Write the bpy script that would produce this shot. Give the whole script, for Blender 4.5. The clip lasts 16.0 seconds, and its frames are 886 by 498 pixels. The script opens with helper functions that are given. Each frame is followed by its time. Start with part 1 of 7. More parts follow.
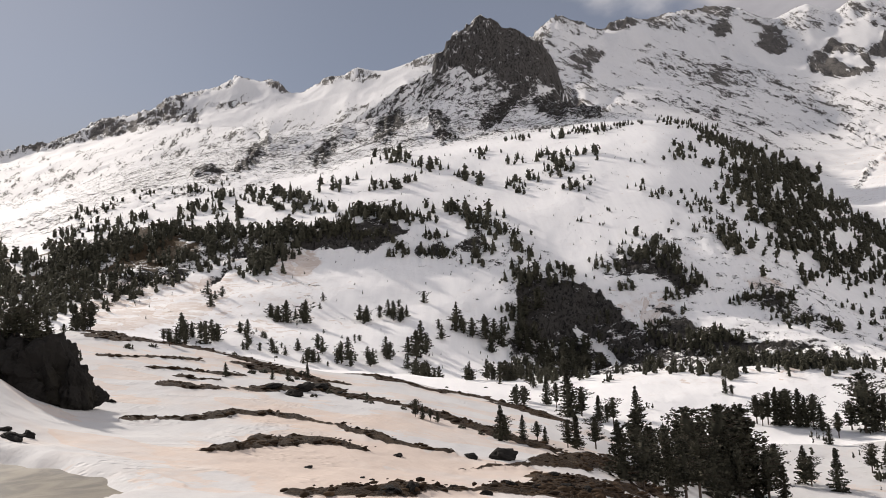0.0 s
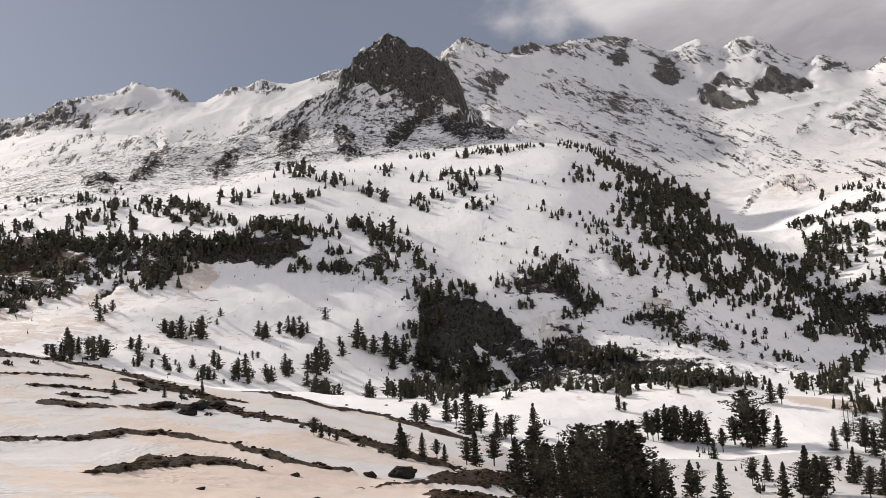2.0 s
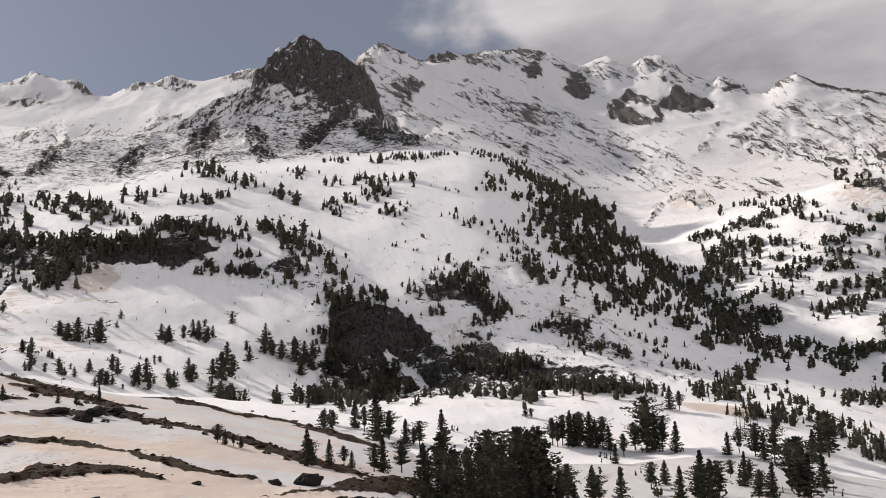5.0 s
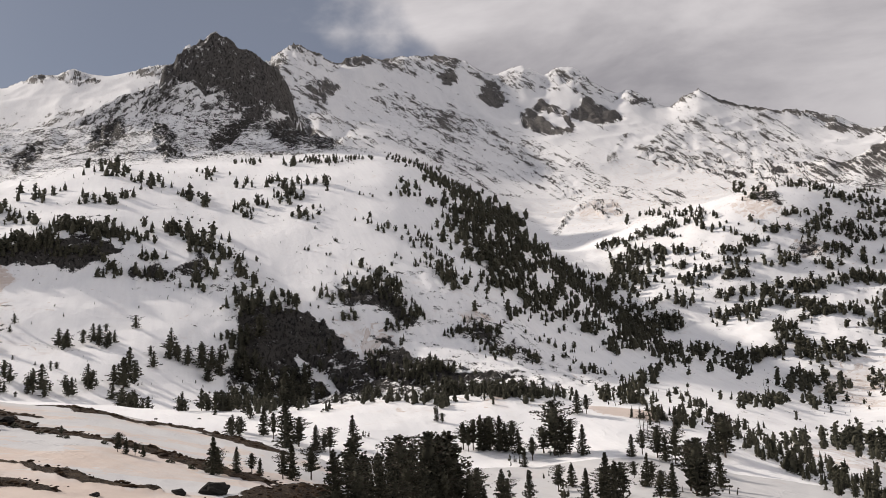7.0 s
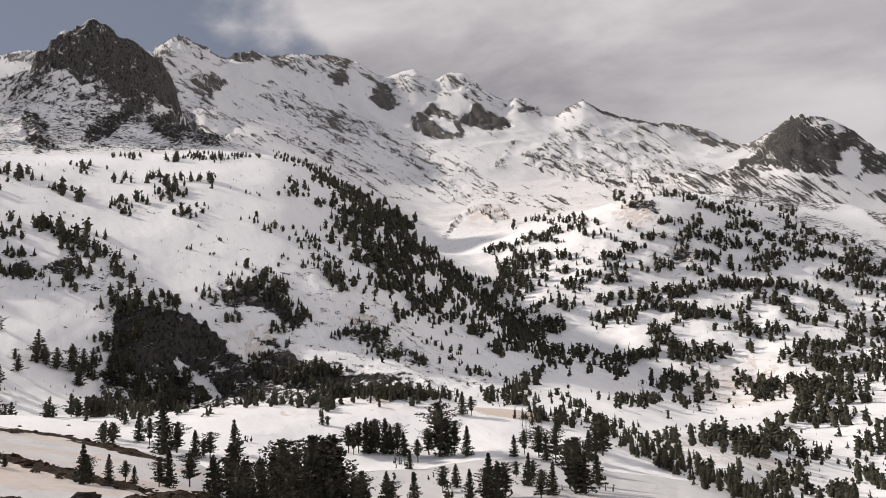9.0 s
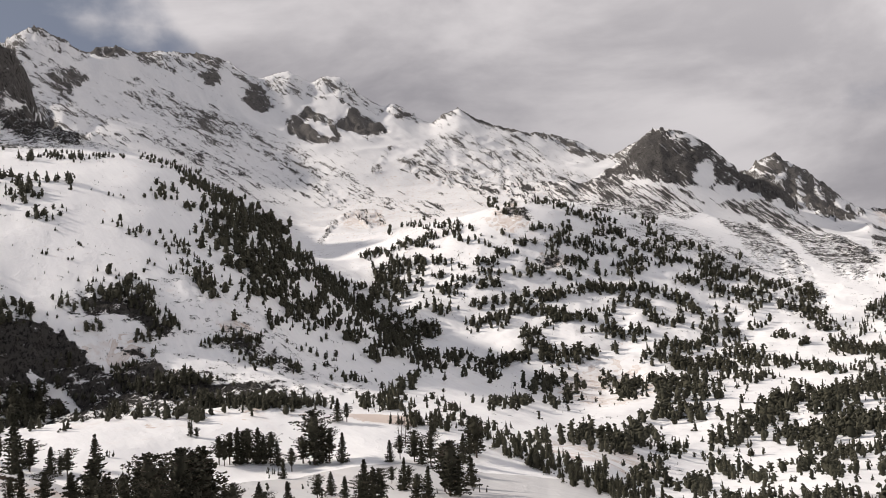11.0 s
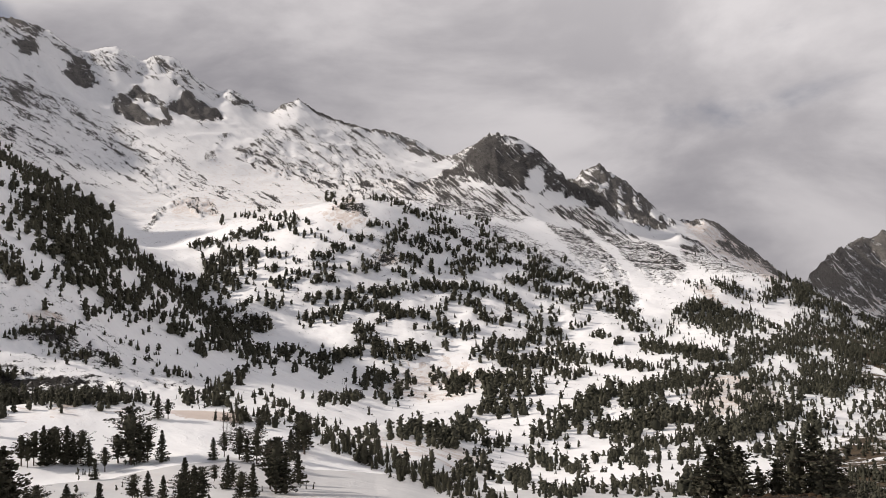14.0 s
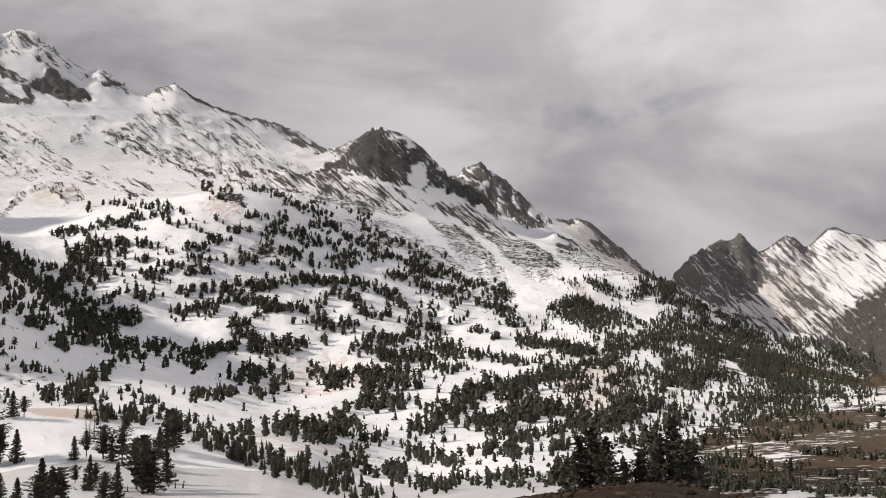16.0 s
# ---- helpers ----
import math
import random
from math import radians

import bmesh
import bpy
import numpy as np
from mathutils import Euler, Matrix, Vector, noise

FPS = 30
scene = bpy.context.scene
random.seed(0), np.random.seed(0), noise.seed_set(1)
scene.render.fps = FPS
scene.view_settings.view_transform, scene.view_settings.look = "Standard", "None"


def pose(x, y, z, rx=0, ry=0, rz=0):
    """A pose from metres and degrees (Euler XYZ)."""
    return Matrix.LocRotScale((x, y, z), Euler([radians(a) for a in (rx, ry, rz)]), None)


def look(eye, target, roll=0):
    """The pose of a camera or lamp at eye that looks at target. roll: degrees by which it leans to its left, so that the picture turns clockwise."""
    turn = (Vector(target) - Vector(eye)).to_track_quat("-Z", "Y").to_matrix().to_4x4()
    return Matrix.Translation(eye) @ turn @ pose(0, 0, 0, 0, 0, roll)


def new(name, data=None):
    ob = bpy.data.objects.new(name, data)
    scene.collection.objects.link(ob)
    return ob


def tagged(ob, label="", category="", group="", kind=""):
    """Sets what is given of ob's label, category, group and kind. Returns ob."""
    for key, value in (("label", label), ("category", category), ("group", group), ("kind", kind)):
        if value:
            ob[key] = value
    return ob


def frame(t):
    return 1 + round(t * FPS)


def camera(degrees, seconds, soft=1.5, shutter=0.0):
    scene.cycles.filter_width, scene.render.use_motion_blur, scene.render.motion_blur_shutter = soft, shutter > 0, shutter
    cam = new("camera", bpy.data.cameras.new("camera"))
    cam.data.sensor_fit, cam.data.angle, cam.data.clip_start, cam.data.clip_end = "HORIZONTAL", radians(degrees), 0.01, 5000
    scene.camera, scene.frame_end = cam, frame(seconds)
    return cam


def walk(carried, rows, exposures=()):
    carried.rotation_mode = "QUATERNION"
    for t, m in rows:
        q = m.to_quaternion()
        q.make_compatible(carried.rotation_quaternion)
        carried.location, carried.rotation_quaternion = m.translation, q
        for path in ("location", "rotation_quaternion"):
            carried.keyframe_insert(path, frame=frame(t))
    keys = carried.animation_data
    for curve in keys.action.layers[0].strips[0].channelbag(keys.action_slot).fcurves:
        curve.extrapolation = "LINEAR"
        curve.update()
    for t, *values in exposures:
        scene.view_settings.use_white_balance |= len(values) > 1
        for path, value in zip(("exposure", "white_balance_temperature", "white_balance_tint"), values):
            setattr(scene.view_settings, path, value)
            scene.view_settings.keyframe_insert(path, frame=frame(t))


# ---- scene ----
cam = camera(58.06, 16.0, 0.9)
# seconds, yaw, tilt from straight down, lean: a hand-held turn on the spot, the eye at the origin
ROWS = [
    (0, 0.00, 95.50, 2.50),
    (0.5, -1.62, 95.64, 2.49),
    (1, -3.40, 95.83, 2.29),
    (1.5, -5.27, 96.07, 2.08),
    (2, -7.02, 96.44, 2.15),
    (2.5, -8.34, 96.54, 2.14),
    (3, -9.60, 96.41, 2.12),
    (3.5, -10.62, 96.40, 1.95),
    (6, -16.14, 96.81, 1.63),
    (6.5, -17.92, 96.81, 1.67),
    (7, -19.66, 96.85, 1.63),
    (7.5, -21.85, 96.83, 1.62),
    (8, -24.08, 96.82, 1.63),
    (10.5, -33.60, 96.83, 2.10),
    (11, -36.52, 96.85, 2.56),
    (11.5, -39.91, 96.73, 3.04),
    (12, -42.77, 96.57, 2.88),
    (12.5, -44.36, 96.39, 2.30),
    (13, -45.43, 96.21, 1.99),
    (13.5, -46.92, 96.13, 1.83),
    (14, -48.41, 96.12, 1.72),
    (14.5, -50.18, 96.12, 1.46),
    (15, -52.37, 95.99, 1.37),
    (15.5, -54.71, 95.72, 1.39),
    (16, -57.00, 95.51, 1.42),
]
walk(cam, [(t, pose(0, 0, 0, tilt, lean, yaw)) for t, yaw, tilt, lean in ROWS],
     [(0.0, -0.13), (3.5, -0.2), (7.0, -0.23), (10.5, -0.22), (12.0, -0.18), (13.5, -0.26), (16.0, -0.29)])

# ---- light ----
SUN_BEARING, SUN_HEIGHT = -43.0, 31.0
sun = new("sun", bpy.data.lights.new("sun", "SUN"))
sun.data.energy, sun.data.angle, sun.data.color = 4.8, radians(2.0), (1.0, 0.905, 0.815)
sb, sh = radians(SUN_BEARING), radians(SUN_HEIGHT)
sun.matrix_world = look((0, 0, 0), (-math.sin(sb) * math.cos(sh), -math.cos(sb) * math.cos(sh), -math.sin(sh)))
world = bpy.data.worlds.new("world")
scene.world = world
world.use_nodes = True


class Nodes:
    """Short hand for a node tree."""

    def __init__(self, tree):
        self.tree = tree
        tree.nodes.clear()

    def add(self, kind, **inputs):
        node = self.tree.nodes.new(kind)
        for key, value in inputs.items():
            self.set(node, key, value)
        return node

    def set(self, node, key, value):
        slot = node.inputs[int(key[1:])] if key[0] == "i" and key[1:].isdigit() else node.inputs[key.replace("_", " ")]
        if isinstance(value, bpy.types.NodeSocket):
            self.tree.links.new(value, slot)
        else:
            slot.default_value = value

    def math(self, op, a, b=0.0, c=0.0):
        node = self.tree.nodes.new("ShaderNodeMath")
        node.operation = op
        for i, v in enumerate((a, b, c)):
            self.set(node, "i%d" % i, v)
        return node.outputs[0]

    def noise(self, vector, scale, detail=4.0, rough=0.55, distort=0.0):
        return self.add("ShaderNodeTexNoise", Vector=vector, Scale=scale, Detail=detail, Roughness=rough, Distortion=distort).outputs[0]

    def steps(self, value, low, high):
        node = self.tree.nodes.new("ShaderNodeMapRange")
        node.interpolation_type = "SMOOTHSTEP"
        for i, v in enumerate((value, low, high, 0.0, 1.0)):
            self.set(node, "i%d" % i, v)
        return node.outputs[0]

    def mix(self, factor, a, b):
        node = self.tree.nodes.new("ShaderNodeMix")
        node.data_type = "RGBA"
        self.set(node, "i0", factor)
        self.set(node, "i6", a)
        self.set(node, "i7", b)
        return node.outputs[2]

    def scaled(self, vector, factors, turn=0.0):
        node = self.add("ShaderNodeMapping", Vector=vector)
        node.inputs["Scale"].default_value = factors
        node.inputs["Rotation"].default_value = (0, 0, turn)
        return node.outputs[0]


def rgb(r, g, b):
    return (r, g, b, 1.0)


n = Nodes(world.node_tree)
sky = n.add("ShaderNodeTexSky")
sky.sky_type, sky.sun_disc = "NISHITA", False
sky.sun_elevation, sky.sun_rotation, sky.altitude = sh, sb, 2000
place = n.add("ShaderNodeTexCoord").outputs["Generated"]
apart = n.add("ShaderNodeSeparateXYZ", Vector=place)
# banks of cloud, wider than high
puffs = n.noise(n.scaled(place, (1.0, 1.0, 2.6), 0.5), 2.4, 7.0, 0.52, 0.35)
side = n.math("MINIMUM", n.math("MULTIPLY", n.math("ADD", apart.outputs[0], n.math("MULTIPLY", apart.outputs[1], -0.15)), 1.76), 0.56)
raised = n.math("MINIMUM", n.math("MULTIPLY", n.math("SUBTRACT", n.math("MAXIMUM", apart.outputs[2], 0.27), 0.345), 5.0), 0.15)
raised = n.math("MULTIPLY", raised, n.math("SUBTRACT", 1.0, n.math("MULTIPLY", n.steps(apart.outputs[0], 0.45, 0.75), 0.9)))
cover = n.steps(n.math("ADD", n.math("ADD", puffs, side), raised), 0.70, 0.86)
grey = n.noise(n.scaled(place, (1.0, 1.0, 2.2), 0.9), 3.1, 7.0, 0.54, 0.3)
lit = n.math("ADD", n.math("SUBTRACT", n.math("MULTIPLY", n.steps(grey, 0.34, 0.68), 0.7), 0.1), n.math("MULTIPLY", n.math("SUBTRACT", apart.outputs[2], 0.27), 2.6))
lit = n.math("ADD", lit, n.math("MAXIMUM", n.math("MULTIPLY", n.math("SUBTRACT", apart.outputs[0], 0.66), 1.5), -0.55))
# the cloud bank is brightest at its sunward edge
lit = n.math("ADD", lit, n.math("MULTIPLY", n.math("MULTIPLY", n.steps(apart.outputs[0], 0.6, 0.25), n.steps(apart.outputs[2], 0.31, 0.40)), 0.8))
cloud = n.mix(lit, rgb(4.05, 3.84, 4.08), rgb(9.2, 8.7, 8.75))
low = n.steps(apart.outputs[2], 0.32, 0.02)
haze = n.mix(n.math("ADD", n.math("MULTIPLY", low, 0.25), 0.72), sky.outputs[0], n.mix(n.steps(apart.outputs[0], 0.0, -0.5), n.mix(n.steps(apart.outputs[0], 0.1, 0.5), rgb(2.6, 2.65, 3.05), rgb(2.1, 2.15, 2.65)), rgb(3.9, 3.9, 4.3)))
full = n.mix(n.math("MULTIPLY", cover, 0.95), n.mix(n.math("MULTIPLY", low, 0.5), haze, rgb(3.9, 3.75, 3.8)), cloud)
back = n.add("ShaderNodeBackground", Color=full, Strength=0.1)
n.add("ShaderNodeOutputWorld", Surface=back.outputs[0])


# ---- materials ----
def material(name, rough=0.8, gloss=0.08):
    m = bpy.data.materials.new(name)
    m.use_nodes = True
    t = Nodes(m.node_tree)
    shade = t.add("ShaderNodeBsdfPrincipled", Roughness=rough)
    shade.inputs["Specular IOR Level"].default_value = gloss
    t.add("ShaderNodeOutputMaterial", Surface=shade.outputs[0])
    return m, t, shade


def snow_ground(name, rock_dark, rock_light, grain, fresh=0.84, layered=2.4, ribs=False, straw=0.0):
    """Snow with rock showing through; the sheet's own rock, earth and dust layers say how much."""
    m, t, shade = material(name, 0.75)
    at = t.add("ShaderNodeTexCoord").outputs["Object"]

    def layer(key):
        node = t.add("ShaderNodeAttribute")
        node.attribute_name = key
        return node.outputs["Fac"]

    lie = at
    if ribs:
        # rock ribs and snow tongues stretch down the fall line
        node = t.add("ShaderNodeAttribute")
        node.attribute_name = "ribs"
        lie = node.outputs["Vector"]
    big = t.noise(t.scaled(lie, (1, 1, layered)), 0.012 * grain, 4.0, 0.6, 0.8)
    mid = t.noise(t.scaled(lie, (1, 1, layered)), 0.06 * grain, 8.0, 0.68, 0.5)
    fine = t.noise(at, 0.9, 5.0, 0.6)
    speck = t.noise(t.scaled(lie, (1.6, 1, layered)), 0.24 * grain, 5.0, 0.7, 0.6)
    cut = t.math("ADD", t.math("ADD", t.math("MULTIPLY", big, 1.1), t.math("MULTIPLY", mid, 2.1)), t.math("MULTIPLY", speck, 1.3))
    bare = t.steps(t.math("ADD", t.math("SUBTRACT", cut, 1.76), layer("rock")), 0.95, 1.03)
    patchy = t.math("ADD", t.math("MULTIPLY", big, 0.9), t.math("ADD", t.math("MULTIPLY", fine, 0.2), t.math("SUBTRACT", t.math("MULTIPLY", mid, 0.9), 0.5)))
    dirt = t.steps(t.math("ADD", patchy, layer("earth")), 0.90, 0.98)
    stain = t.steps(t.math("ADD", t.math("ADD", t.math("MULTIPLY", t.noise(at, 0.045, 4.0, 0.6, 1.4), 0.8), t.math("MULTIPLY", t.noise(at, 0.22, 5.0, 0.6, 1.5), 0.5)), layer("dust")), 0.78, 1.18)
    runs = t.noise(t.scaled(at, (1.0, 0.10, 0.12)), 0.3, 5.0, 0.6, 0.3)
    white = t.mix(t.math("ADD", t.math("MULTIPLY", t.noise(at, 0.25, 4.0, 0.6), 0.4), t.math("MULTIPLY", t.steps(runs, 0.3, 0.7), 0.6)), rgb(fresh - 0.05, fresh - 0.055, fresh - 0.05), rgb(fresh + 0.03, fresh + 0.025, fresh + 0.02))
    tan = t.mix(fine, rgb(0.56, 0.455, 0.385), rgb(0.66, 0.56, 0.49))
    rim = t.math("ADD", t.math("MULTIPLY", t.noise(at, 0.06, 5.0, 0.55, 1.8), 1.0), layer("dust"))
    edge = t.math("SUBTRACT", t.steps(rim, 0.785, 0.80), t.steps(rim, 0.805, 0.86))
    stain = t.math("ADD", t.math("MULTIPLY", stain, 0.5), t.math("ADD", t.math("MULTIPLY", t.steps(rim, 0.79, 0.81), 0.38), t.math("MULTIPLY", edge, 0.3)))
    snow = t.mix(t.math("MINIMUM", stain, 0.9), white, tan)
    stone = t.mix(t.noise(t.scaled(at, (1, 1, 0.5)), 0.06 * grain, 9.0, 0.75), rgb(*rock_dark), rgb(*rock_light))
    stone = t.mix(t.steps(t.noise(t.scaled(at, (1, 1, 0.3)), 0.22 * grain, 8.0, 0.75), 0.46, 0.62), stone, rgb(rock_dark[0] * 0.4, rock_dark[1] * 0.4, rock_dark[2] * 0.4))
    heath = t.noise(at, 1.1, 6.0, 0.7, 0.6)
    soil = t.mix(t.steps(t.noise(at, 3.5, 6.0, 0.75), 0.3, 0.7), rgb(0.014, 0.009, 0.006), rgb(0.075, 0.049, 0.030))
    soil = t.mix(t.steps(heath, 0.5, 0.66), soil, rgb(0.016, 0.0105, 0.0075))
    soil = t.mix(t.math("MULTIPLY", t.steps(t.noise(at, 0.5, 5.0, 0.65), 0.54, 0.66), 0.6), soil, rgb(0.11, 0.076, 0.045))
    soil = t.mix(t.math("MULTIPLY", t.noise(at, 0.12, 6.0, 0.7), straw), soil, rgb(0.30, 0.235, 0.155))
    t.set(shade, "Base Color", t.mix(dirt, t.mix(bare, snow, stone), soil))
    craggy = t.noise(at, 0.09 * grain, 8.0, 0.7)
    sculpt = t.noise(t.scaled(at, (1.0, 0.5, 1.0), 0.6), 0.35, 4.0, 0.55)
    cups = t.add("ShaderNodeTexVoronoi", Vector=at, Scale=1.6, Randomness=0.9).outputs["Distance"]
    cups = t.math("MULTIPLY", t.math("MULTIPLY", t.steps(cups, 0.1, 0.5), t.steps(t.noise(at, 0.11, 3.0, 0.5, 1.0), 0.52, 0.62)), 0.09)
    swell = t.math("MULTIPLY", t.noise(t.scaled(at, (1.0, 0.6, 1.0), 0.4), 0.11, 3.0, 0.5), 0.7)
    tussock = t.math("MULTIPLY", t.math("MULTIPLY", t.math("ADD", heath, t.noise(at, 6.0, 5.0, 0.7)), dirt), 0.5)
    height = t.math("ADD", t.math("ADD", t.math("ADD", cups, swell), tussock), t.math("ADD", t.math("MULTIPLY", fine, 0.10), t.math("ADD", t.math("MULTIPLY", sculpt, 0.25), t.math("MULTIPLY", t.math("MULTIPLY", craggy, bare), 14.0 / grain))))
    bump = t.add("ShaderNodeBump", Strength=0.8, Distance=1.0, Height=height)
    t.set(shade, "Normal", bump.outputs[0])
    return m


SNOW_NEAR = snow_ground("dusty snow and turf", (0.05, 0.043, 0.038), (0.16, 0.14, 0.12), 4.0, 0.59)
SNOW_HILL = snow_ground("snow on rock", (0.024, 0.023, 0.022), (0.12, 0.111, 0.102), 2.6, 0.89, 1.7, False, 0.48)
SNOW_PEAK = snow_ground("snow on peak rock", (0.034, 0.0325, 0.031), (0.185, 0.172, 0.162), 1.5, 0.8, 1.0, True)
# the far rock is paler than the peaks': haze put into its colour
SNOW_FAR_HAZED = snow_ground("snow on far rock paled for haze", (0.085, 0.08, 0.076), (0.29, 0.27, 0.25), 1.7, 0.8, 1.2, True)


